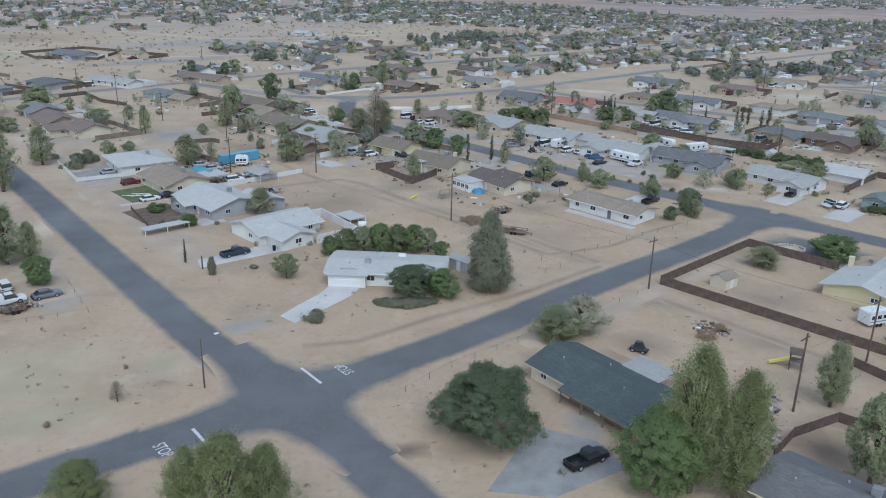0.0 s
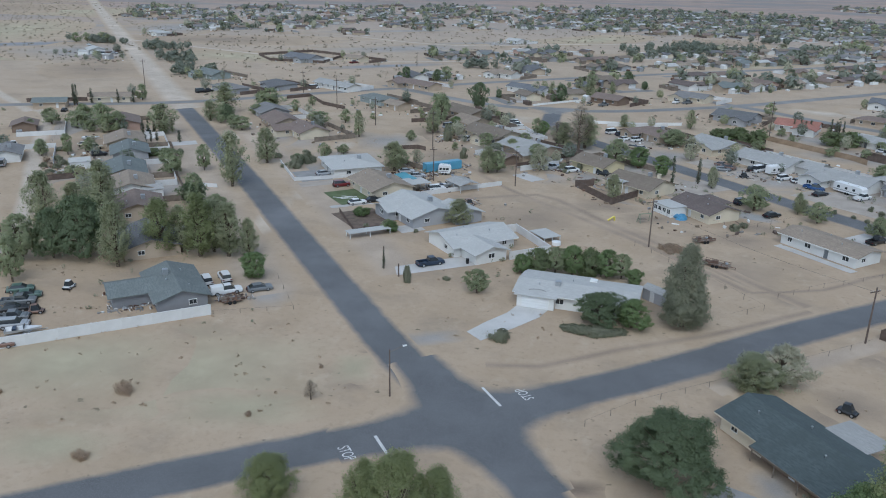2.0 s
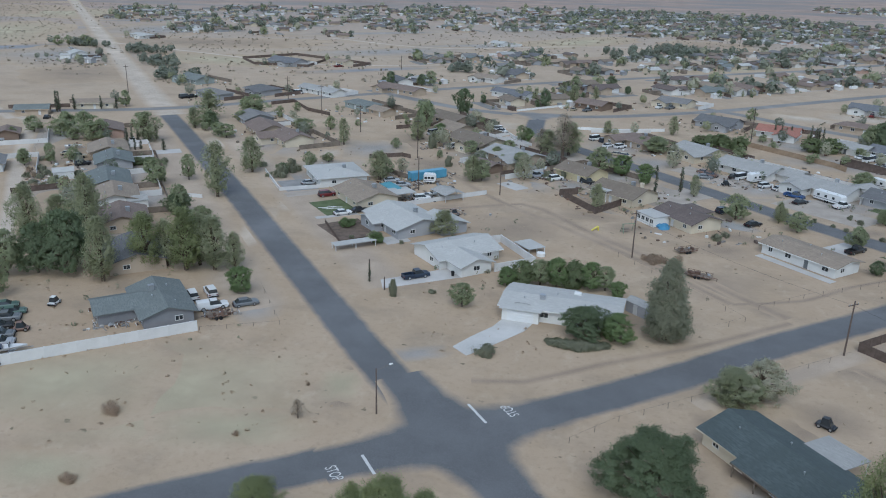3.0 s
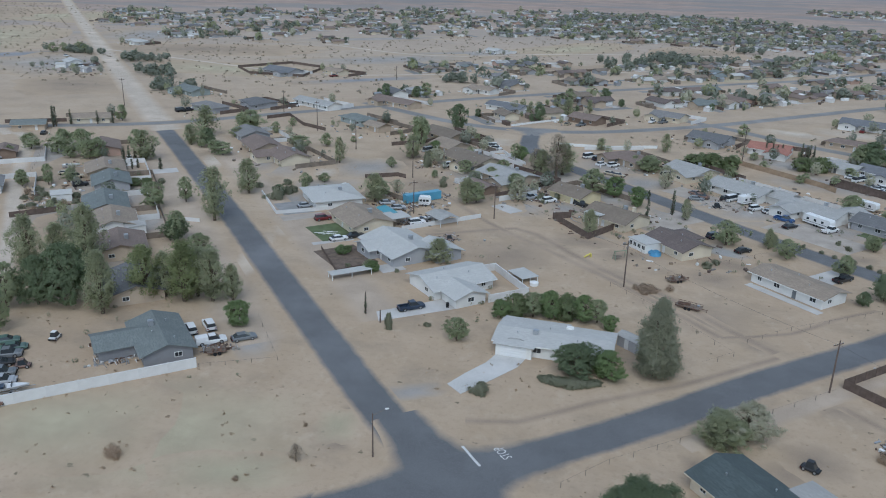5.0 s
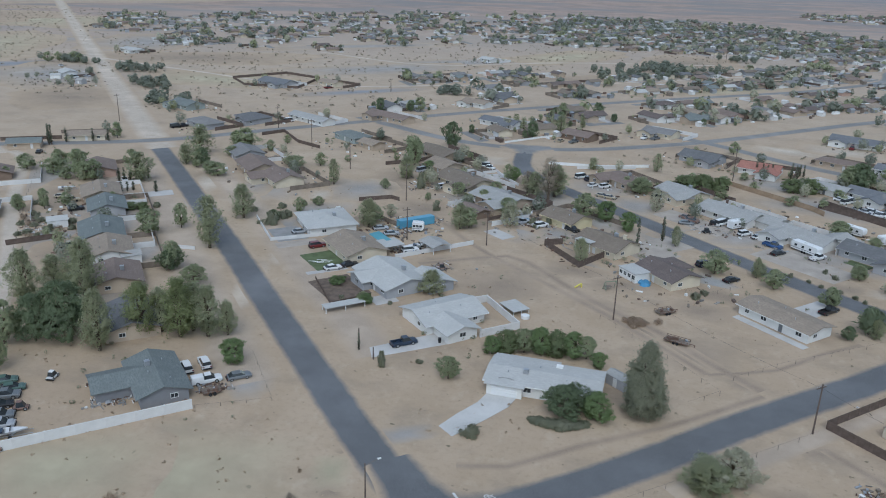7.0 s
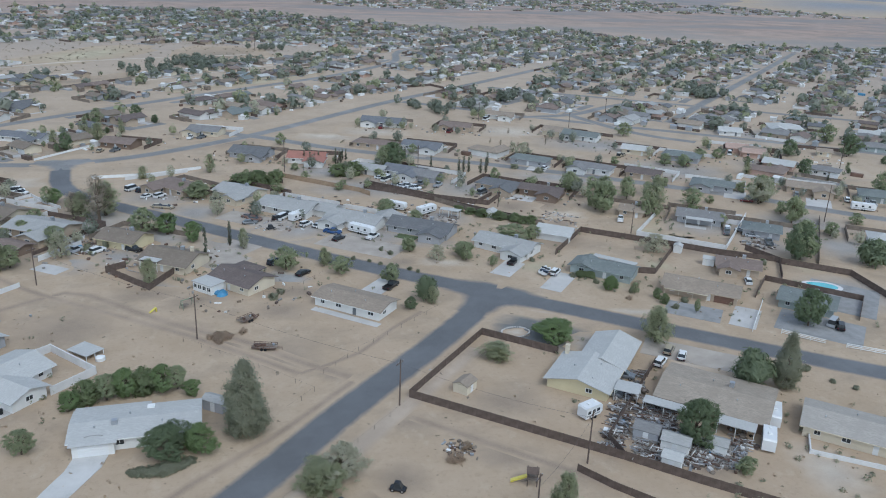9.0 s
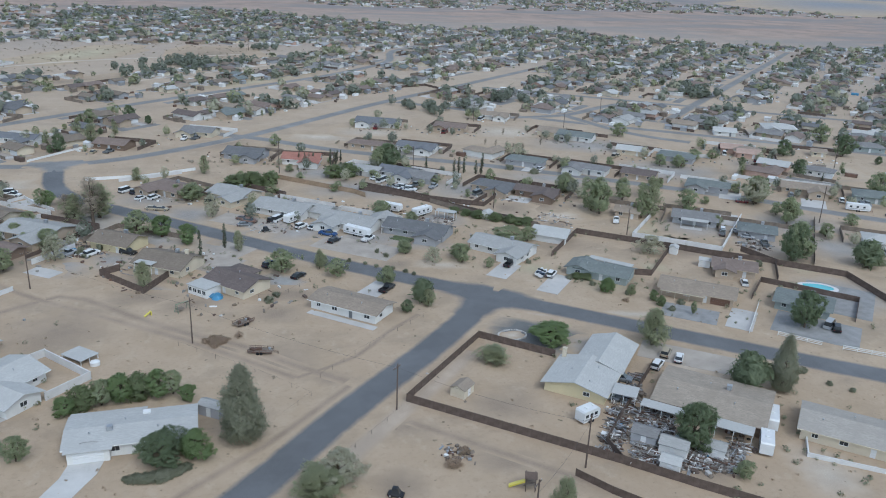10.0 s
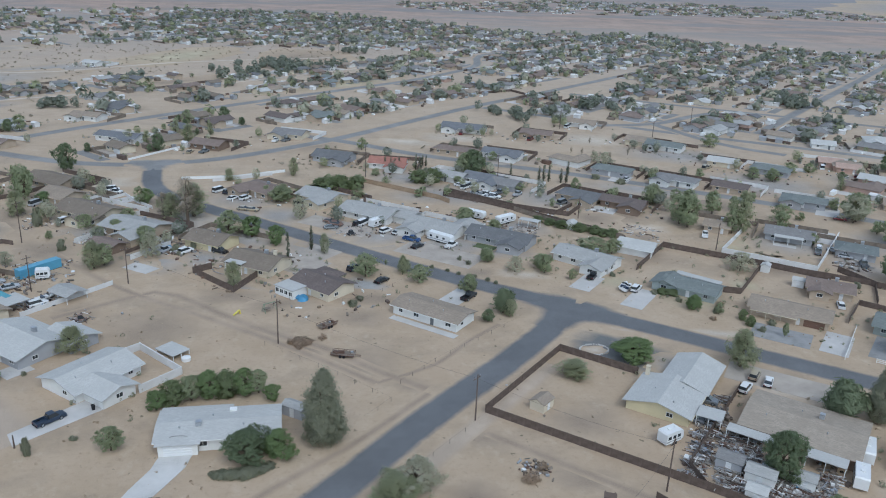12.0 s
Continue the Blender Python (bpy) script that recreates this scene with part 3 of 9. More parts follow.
def tree_meshes(kind, variant, coarse):
    key = (kind, variant, coarse)
    if key not in CROWNS:
        h, r, base, n, clumps, size = SHAPES[kind]
        p, size, c, out = crown_points(kind, variant * 13 + len(kind), coarse)
        CROWNS[key] = leaf_mesh("crown", p, size, LEAVES[kind], variant, 4.5 if kind == "palm" else 1.0, out)
        s = Shape()
        if kind in ("low", "dry", "hedge"):
            for q in c[::3]:
                s.tube((q[0] * 0.1, q[1] * 0.1, 0), tuple(q), 0.05, 0.015, 5)
        else:
            top = h * (0.9 if kind in ("conifer", "cypress", "airy", "olive", "bare") else 0.55)
            rt = 0.05 + 0.026 * h
            lean = (variant % 3 - 1) * 0.05 * h
            s.tube((0, 0, -0.1), (lean * 0.3, 0, top * 0.45), rt, rt * 0.7)
            s.tube((lean * 0.3, 0, top * 0.45), (lean, 0, top), rt * 0.7, 0.04)
            for q in () if kind in ("conifer", "cypress") else c[:: max(4, len(c) // (32 if coarse <= 1 else 14))]:
                z0 = min(top * 0.95, max(h * base * 0.8, q[2] * 0.55))
                s.tube((lean * z0 / top * 0.6, 0, z0), tuple(q), rt * 0.3, 0.015, 4)
        TRUNKS[key] = s.mesh("trunk", BARK)
    return TRUNKS[key], CROWNS[key]


TREE_WORDS = {
    "round": ("tree", "leafy green shade tree on bare sand", "tree"), "dark": ("tree", "broad dense dark green shade tree", "tree"),
    "bright": ("tree", "bushy bright green yard tree", "tree"), "olive": ("tree", "tall dark olive tree with a loose crown", "tree"), "airy": ("tree", "tall wispy olive-green tree with a loose crown", "tree"),
    "grey": ("tree", "pale grey-green open-crowned desert tree", "tree"), "conifer": ("conifer", "large pyramidal dull green conifer", "tree"),
    "cypress": ("cypress", "slim dark columnar cypress tree", "tree"), "hedge": ("hedge_bush", "rounded dark green hedge bush", "bush"),
    "low": ("shrub", "low spreading green shrub on the sand", "shrub"), "dry": ("dry_bush", "dry brown desert bush on bare sand", "shrub"),
    "bare": ("tree", "half-bare brownish tree with a thin crown", "tree"),
    "palm": ("yucca_tree", "spiky dark green yucca tree in a yard", "tree"),
}
COUNT = {}


def tree(x, y, h, r, kind="round", group=""):
    k = COUNT[kind] = COUNT.get(kind, -1) + 1
    trunk, crown = tree_meshes(kind, k % 5, sum(math.hypot(x, y) > q for q in (92, 146, 205, 290)) - 1)
    name, label, cat = TREE_WORDS[kind]
    t = thing(name, x, y, (k * 77) % 360, label=label, category=cat, group=group)
    h0, r0 = SHAPES[kind][:2]
    t.scale = (r / r0, r / r0, h / h0)
    part("stem" if kind in ("low", "dry", "hedge") else "trunk", trunk, None, t)
    part("crown", crown, None, t)


# ---- vehicles ----
PROFILE = {  # length, width, lower body height, cabin outline in x and z, wheel radius
    "sedan": (4.7, 1.8, 0.92, [(-1.95, 0.9), (-1.25, 1.4), (0.35, 1.42), (1.2, 0.9)], 0.32),
    "suv": (4.8, 1.9, 1.08, [(-2.25, 1.05), (-2.1, 1.75), (0.45, 1.76), (1.2, 1.05)], 0.37),
    "van": (5.2, 2.0, 1.1, [(-2.5, 1.05), (-2.4, 2.1), (1.2, 2.1), (2.0, 1.1)], 0.36),
    "pickup": (5.7, 1.95, 1.08, [(-0.5, 1.0), (-0.35, 1.78), (0.9, 1.8), (1.65, 1.05)], 0.4),
    "buggy": (2.6, 1.4, 0.7, [(-0.7, 0.65), (-0.6, 1.6), (0.3, 1.65), (0.8, 0.7)], 0.33),
}
CAR_PARTS = {}


def car(x, y, turn, kind="sedan", colour="white", label="", canopy=False, plain_far=False):
    """A parked car; its nose looks to its own +x."""
    L, W, lower, cab, wr = PROFILE[kind]
    key = (kind, colour)
    if key not in CAR_PARTS:
        paint = car_paint(colour)
        body = Shape()
        sec = [(-W / 2, 0.38), (-W / 2 + 0.08, 0.25), (W / 2 - 0.08, 0.25), (W / 2, 0.38), (W / 2, lower - 0.2), (W / 2 - 0.1, lower), (-W / 2 + 0.1, lower), (-W / 2, lower - 0.2)]
        if kind == "pickup":
            body.sweep([(a, min(b, lower - 0.02)) for a, b in sec], -0.55, L / 2 - 0.35)
            body.box(-L / 2, -0.55, -W / 2, W / 2, 0.4, 0.6)
            body.box(-L / 2, -0.55, -W / 2, -W / 2 + 0.12, 0.6, lower)
            body.box(-L / 2, -0.55, W / 2 - 0.12, W / 2, 0.6, lower)
            body.box(-L / 2, -L / 2 + 0.1, -W / 2 + 0.12, W / 2 - 0.12, 0.6, lower)
        else:
            body.sweep(sec, -L / 2 + 0.12, L / 2 - 0.35)
        hood = [(-W / 2 + 0.05, 0.35), (W / 2 - 0.05, 0.35), (W / 2 - 0.05, lower - 0.24), (W / 2 - 0.2, lower - 0.12), (-W / 2 + 0.2, lower - 0.12), (-W / 2 + 0.05, lower - 0.24)]
        body.sweep(hood, L / 2 - 0.36, L / 2)
        (x0, z0), (x1, z1), (x2, z2), (x3, z3) = cab
        w0, w1 = W / 2 - 0.1, W / 2 - 0.26
        roof = Shape().add([(x1, -w1, z1), (x2, -w1, z2), (x2, w1, z2), (x1, w1, z1), (x1, -w1, z1 + 0.05), (x2, -w1, z2 + 0.05), (x2, w1, z2 + 0.05), (x1, w1, z1 + 0.05)],
                           [(3, 2, 1, 0), (4, 5, 6, 7), (0, 1, 5, 4), (1, 2, 6, 5), (2, 3, 7, 6), (3, 0, 4, 7)])
        cabin = Shape().add([(x0, -w0, z0), (x3, -w0, z3), (x3, w0, z3), (x0, w0, z0), (x1, -w1, z1), (x2, -w1, z2), (x2, w1, z2), (x1, w1, z1)],
                            [(3, 2, 1, 0), (4, 5, 6, 7), (0, 1, 5, 4), (1, 2, 6, 5), (2, 3, 7, 6), (3, 0, 4, 7)])
        wheel = Shape().tube((0, -0.11, 0), (0, 0.11, 0), wr, wr, 12)
        rim = Shape().tube((0, -0.125, 0), (0, 0.125, 0), wr * 0.6, wr * 0.6, 8)
        lamp = Shape().box(-0.06, 0.03, -0.18, 0.18, -0.09, 0.09)
        CAR_PARTS[key] = (body.mesh("body", paint), roof.mesh("roof", paint), cabin.mesh("cabin_glass", GLASS), wheel.mesh("tyre", RUBBER), rim.mesh("rim", METAL),
                          lamp.mesh("headlight", METAL), lamp.mesh("tail_light", car_paint("red")), Shape().box(-0.08, 0.08, -W / 2 + 0.05, W / 2 - 0.05, 0.32, 0.52).mesh("bumper", RUBBER))
    body, roof, cabin, tyre, rim, lamp, tail, bumper = CAR_PARTS[key]
    word = {"suv": "sport utility vehicle", "buggy": "off-road buggy", "pickup": "pickup truck"}.get(kind, kind)
    t = thing({"pickup": "pickup_truck", "buggy": "buggy", "van": "van", "suv": "suv"}.get(kind, "car"), x, y, turn, label=label or f"{colour} {word} parked on the dusty ground", category="car")
    for nm, me in (("body", body), ("roof", roof), ("cabin_glass", cabin)):
        part(nm, me, None, t)
    for sx in (-1, 1):
        for sy in (-1, 1):
            w = part("wheel", tyre, None, t)
            w.location = (sx * L * 0.31, sy * (W / 2 - 0.1), wr)
            if not plain_far:
                part("rim", rim, None, w)
        if plain_far:
            continue
        part("headlight", lamp, None, t).location = (L / 2, sx * (W / 2 - 0.3), lower - 0.32)
        part("tail_light", tail, None, t).location = (-L / 2 + 0.1 + (0.0 if kind != "pickup" else -0.08), sx * (W / 2 - 0.2), lower - 0.3)
        part("bumper", bumper, None, t).location = (sx * (L / 2 - 0.02), 0, 0)
    if canopy:
        part("camper_shell", Shape().sweep([(-0.95, 1.08), (0.95, 1.08), (0.85, 1.7), (0.7, 1.8), (-0.7, 1.8), (-0.85, 1.7)], -2.8, -0.55), car_paint(colour), t)


def travel_trailer(x, y, turn, L=8.0, W=2.4, H=2.9, colour="white", motorhome=False):
    t = thing("motorhome" if motorhome else "travel_trailer", x, y, turn, label="white boxy travel trailer with dark windows" if not motorhome else "white motorhome with dark windows", category="caravan")
    s = Shape()
    sec = [(-L / 2, 0.55), (L / 2 - 0.5, 0.55), (L / 2, 1.2), (L / 2 - 0.1, H - 0.5), (L / 2 - 0.5, H - 0.08), (-L / 2 + 0.25, H), (-L / 2, H - 0.3)]
    s.sweep(sec, -W / 2, W / 2, pose(0, 0, 0, 0, 0, 90) @ pose(0, 0, 0, 0, 0, 180))
    part("body", s, car_paint(colour), t)
    part("stripe", Shape().box(-L / 2 + 0.1, L / 2 - 0.7, -W / 2 - 0.015, W / 2 + 0.015, 1.0, 1.16), car_paint("grey"), t)
    for sy in (-1, 1):
        for k in range(3):
            wx = -L * 0.32 + k * L * 0.27
            part("window", Shape().box(wx - 0.4, wx + 0.4, sy * (W / 2 + 0.01) - 0.02, sy * (W / 2 + 0.01) + 0.02, 1.5, 2.15), GLASS, t)
        for wx in (-0.5, 0.35):
            w = part("wheel", Shape().tube((wx, sy * (W / 2 - 0.15), 0.34), (wx, sy * (W / 2 + 0.02), 0.34), 0.34, 0.34, 12), RUBBER, t)
    part("roof_vent", Shape().box(-0.9, -0.2, -0.35, 0.35, H - 0.05, H + 0.2), WHITE, t)
    part("roof_vent", Shape().box(L * 0.22, L * 0.22 + 0.5, -0.25, 0.25, H - 0.06, H + 0.12), WHITE, t)
    part("drawbar", Shape().box(L / 2 - 0.6, L / 2 + 1.0, -0.06, 0.06, 0.45, 0.56), RUST, t)
    part("jack", Shape().box(L / 2 + 0.75, L / 2 + 0.85, -0.05, 0.05, 0, 0.8), RUST, t)


def flatbed(x, y, turn, L=5.0, W=2.2, load=False):
    t = thing("flatbed_trailer", x, y, turn, label="rusty flatbed trailer with low side rails" + (" and a load of scrap" if load else ""), category="trailer")
    for i in range(7):
        part("plank", Shape().box(-L / 2, L / 2, -W / 2 + W * i / 7 + 0.012, -W / 2 + W * (i + 1) / 7 - 0.012, 0.62, 0.68), TIMBER, t)
    s = Shape().box(-L / 2, L / 2, -W / 2 - 0.06, -W / 2, 0.5, 0.7).box(-L / 2, L / 2, W / 2, W / 2 + 0.06, 0.5, 0.7).box(L / 2, L / 2 + 1.3, -0.06, 0.06, 0.5, 0.6)
    part("frame", s, RUST, t)
    part("jack", Shape().box(L / 2 + 1.1, L / 2 + 1.2, -0.05, 0.05, 0, 0.6), RUST, t)
    for sy in (-1, 1):
        s = Shape().box(-L / 2, L / 2, sy * W / 2 - 0.04, sy * W / 2 + 0.04, 1.05, 1.12)
        for k in range(5):
            px = -L / 2 + 0.1 + (L - 0.2) * k / 4
            s.box(px - 0.04, px + 0.04, sy * W / 2 - 0.04, sy * W / 2 + 0.04, 0.68, 1.05)
        part("rail", s, RUST, t)
        for wx in (-0.4, 0.4):
            part("wheel", Shape().tube((wx, sy * (W / 2 + 0.08), 0.33), (wx, sy * (W / 2 + 0.28), 0.33), 0.33, 0.33, 12), RUBBER, t)
    if load:
        r = random.Random(int(x * 10))
        for k in range(7):
            part("scrap", Shape().block(r.uniform(-L / 2 + 0.5, L / 2 - 0.5), r.uniform(-0.7, 0.7), 0.68, r.uniform(0.3, 1.1), r.uniform(0.2, 0.8), r.uniform(0.2, 0.7), r.uniform(0, 90)), rng.choice((RUST, TIMBER, METAL)), t)


def boat(x, y, turn, L=5.5):
    t = thing("boat", x, y, turn, label="small white motor boat on a trailer", category="boat")
    W = 2.0
    hull = Shape()
    v = []
    for k in range(6):
        u = k / 5
        w = W / 2 * (1 - u ** 3)
        xx = -L / 2 + L * u
        v += [(xx, -w, 1.3), (xx, -w * 0.7, 0.7 + 0.3 * u), (xx, 0, 0.5 + 0.5 * u * u), (xx, w * 0.7, 0.7 + 0.3 * u), (xx, w, 1.3)]
    f = [(5 * i + j, 5 * i + j + 1, 5 * i + j + 6, 5 * i + j + 5) for i in range(5) for j in range(4)] + [(0, 1, 2, 3, 4)]
    f += [(5 * i + 4, 5 * i, 5 * i + 5, 5 * i + 9) for i in range(2, 5)]
    hull.add(v, f)
    part("hull", hull, car_paint("white"), t)
    part("windscreen", Shape().box(0.1, 0.2, -0.7, 0.7, 1.3, 1.75), GLASS, t)
    part("seat", Shape().box(-1.6, -1.0, -0.7, 0.7, 0.9, 1.5), car_paint("navy"), t)
    part("trailer_frame", Shape().box(-L / 2, L / 2 + 0.8, -0.7, -0.6, 0.4, 0.5).box(-L / 2, L / 2 + 0.8, 0.6, 0.7, 0.4, 0.5).box(-0.1, 0.1, -0.9, 0.9, 0.3, 0.62), METAL, t)
    for sy in (-1, 1):
        part("wheel", Shape().tube((0, sy * 0.9, 0.3), (0, sy * 1.1, 0.3), 0.3, 0.3, 12), RUBBER, t)


# ---- fences, walls, poles ----


def along(points):
    """Straight stretches of a line: start, length, turn in degrees."""
    for (ax, ay), (bx, by) in zip(points, points[1:]):
        yield ax, ay, math.hypot(bx - ax, by - ay), math.degrees(math.atan2(by - ay, bx - ax))


def fence(points, kind="board", h=1.7, label=""):
    words = {"board": "weathered dark brown board fence", "block": "long white painted block wall", "rail": "white ranch-style rail fence", "wire": "thin wire fence on wooden posts",
             "tan": "sun-bleached tan board fence", "grey": "weathered grey timber board fence", "vinyl": "low white panel yard fence"}
    t = thing("block_wall" if kind == "block" else "fence", points[0][0], points[0][1], label=label or words[kind], category="wall" if kind == "block" else "fence")
    ox, oy = points[0]
    mat = {"board": BOARD, "block": BLOCK, "rail": WHITE, "wire": TIMBER, "tan": plain("tan_board", (0.30, 0.22, 0.15), 0.9, grain=4), "grey": TIMBER, "vinyl": WHITE}[kind]
    step = {"block": 5.0, "wire": 5.0}.get(kind, 3.0) * (2 if math.hypot(*points[0]) > 225 else 1)
    cache = {}
    for ax, ay, length, turn in along(points):
        n = max(1, round(length / step))
        w = length / n
        if kind in ("board", "tan", "grey", "vinyl"):
            m = max(4, int(w / 0.3))
            front = []
            for k in range(m):
                front += [(w * k / m + 0.005, -0.02), (w * (k + 1) / m - 0.03, -0.02), (w * (k + 1) / m - 0.02, 0.005), (w * (k + 1) / m, 0.005)]
            s = Shape().prism(front + [(w, 0.03), (0, 0.03)], 0.03, h)
            post = Shape().box(-0.05, 0.05, -0.05, 0.09, 0, h + 0.06)
        elif kind == "block":
            s = Shape().box(0, w - 0.01, -0.1, 0.1, 0, h - 0.06).box(0, w, -0.13, 0.13, h - 0.06, h)
            post = Shape().box(-0.14, 0.14, -0.14, 0.14, 0, h + 0.02).box(-0.16, 0.16, -0.16, 0.16, h + 0.02, h + 0.05)
        elif kind == "rail":
            s = Shape()
            for k in (0.35, 0.7, 1.0):
                s.box(0, w, -0.03, 0.03, h * k - 0.14, h * k)
            post = Shape().box(-0.06, 0.06, -0.06, 0.06, 0, h + 0.08)
        else:
            s = Shape().box(0, w, -0.008, 0.008, h * 0.8, h * 0.8 + 0.015)
            post = Shape().tube((0, 0, 0), (0, 0, h * 0.85), 0.045, 0.04, 6)
        pm, sm = post.mesh("post", mat), s.mesh("panel", mat if kind != "wire" else WIRE)
        for i in range(n):
            c, q = math.cos(radians(turn)), math.sin(radians(turn))
            o = part({"rail": "rails", "wire": "wire"}.get(kind, "panel"), sm, None, t)
            o.matrix_basis = pose(ax - ox + c * w * i, ay - oy + q * w * i, 0, 0, 0, turn)
            o = part("post", pm, None, t)
            o.matrix_basis = pose(ax - ox + c * w * i, ay - oy + q * w * i, 0, 0, 0, turn)
    return t


def utility_pole(x, y, h=10.0, turn=40.0, arm=True):
    t = thing("utility_pole", x, y, turn, label="tall dark wooden utility pole with a crossarm" if arm else "plain dark wooden pole", category="utility pole")
    part("pole", Shape().tube((0, 0, -0.2), (0, 0, h), 0.17, 0.11, 9), BOARD, t)
    if arm:
        part("crossarm", Shape().box(-1.2, 1.2, 0.1, 0.22, h - 0.9, h - 0.74), BOARD, t)
        for k in (-1.1, -0.5, 0.5, 1.1):
            part("insulator", Shape().tube((k, 0.16, h - 0.74), (k, 0.16, h - 0.52), 0.05, 0.03, 6), METAL, t)


def cable(a, b, sag=0.8, r=0.022):
    """One hanging line between two poles."""
    cu = bpy.data.curves.new("power_line", "CURVE")
    cu.dimensions, cu.bevel_depth, cu.bevel_resolution = "3D", r, 0
    sp = cu.splines.new("POLY")
    sp.points.add(15)
    a, b = Vector(a), Vector(b)
    for i in range(16):
        u = i / 15
        p = a.lerp(b, u)
        sp.points[i].co = (p.x, p.y, p.z - sag * 4 * u * (1 - u), 1)
    cu.materials.append(WIRE)
    tagged(new("power_line", cu), "thin black overhead power line", "cable")


def slab(name, outline, material, label, category, top=0.06):
    return single(name, Shape().prism(outline, -0.05, top), material, label=label, category=category, kind="structure")


def rect(x, y, turn, L, D):
    m = pose(x, y, 0, 0, 0, turn)
    return [tuple((m @ Vector((a * L / 2, b * D / 2, 0)))[:2]) for a, b in ((-1, -1), (1, -1), (1, 1), (-1, 1))]


def pool(x, y, turn):
    t = thing("swimming_pool", x, y, turn, label="kidney-shaped turquoise swimming pool with a pale rim", category="pool")
    ring = [(3.9 * math.cos(a) * (1 + 0.08 * math.cos(2 * a)), (2.1 + 0.45 * math.cos(a)) * math.sin(a)) for a in (2 * math.pi * i / 28 for i in range(28))]
    part("rim", Shape().prism([(a * 1.3, b * 1.5) for a, b in ring], -0.05, 0.12), BLOCK, t)
    part("water", Shape().prism(ring, 0.0, 0.125), WATER, t)


def container(x, y, turn):
    t = thing("shipping_container", x, y, turn, label="long blue steel storage container", category="container")
    s = Shape().box(-6, 6, -1.2, 1.2, 0.15, 2.6)
    for k in range(30):
        for sy in (-1, 1):
            s.box(-5.9 + k * 0.4, -5.7 + k * 0.4, sy * 1.2 - 0.03, sy * 1.2 + 0.03, 0.25, 2.5)
    part("body", s, CONTAINER_BLUE, t)
    part("skid", Shape().box(-5.8, 5.8, -1.1, -0.9, 0, 0.15).box(-5.8, 5.8, 0.9, 1.1, 0, 0.15), RUST, t)
    part("door", Shape().box(6.0, 6.06, -1.1, 1.1, 0.2, 2.5), CONTAINER_BLUE, t)


def blue_awning(x, y, turn):
    t = thing("shade_awning", x, y, turn, label="teal blue tarpaulin awning on posts", category="awning")
    part("tarpaulin", Shape().add([(-4, -1.6, 2.3), (4, -1.6, 2.3), (4, 1.6, 2.6), (-4, 1.6, 2.6), (-4, -1.6, 2.36), (4, -1.6, 2.36), (4, 1.6, 2.66), (-4, 1.6, 2.66)],
                                  [(3, 2, 1, 0), (4, 5, 6, 7), (0, 1, 5, 4), (1, 2, 6, 5), (2, 3, 7, 6), (3, 0, 4, 7)]), TEAL, t)
    for a in (-3.9, 3.9):
        for b in (-1.5, 1.5):
            part("post", Shape().tube((a, b, 0), (a, b, 2.4), 0.04, 0.04, 6), METAL, t)


# ---- yard clutter ----
BITS = {}


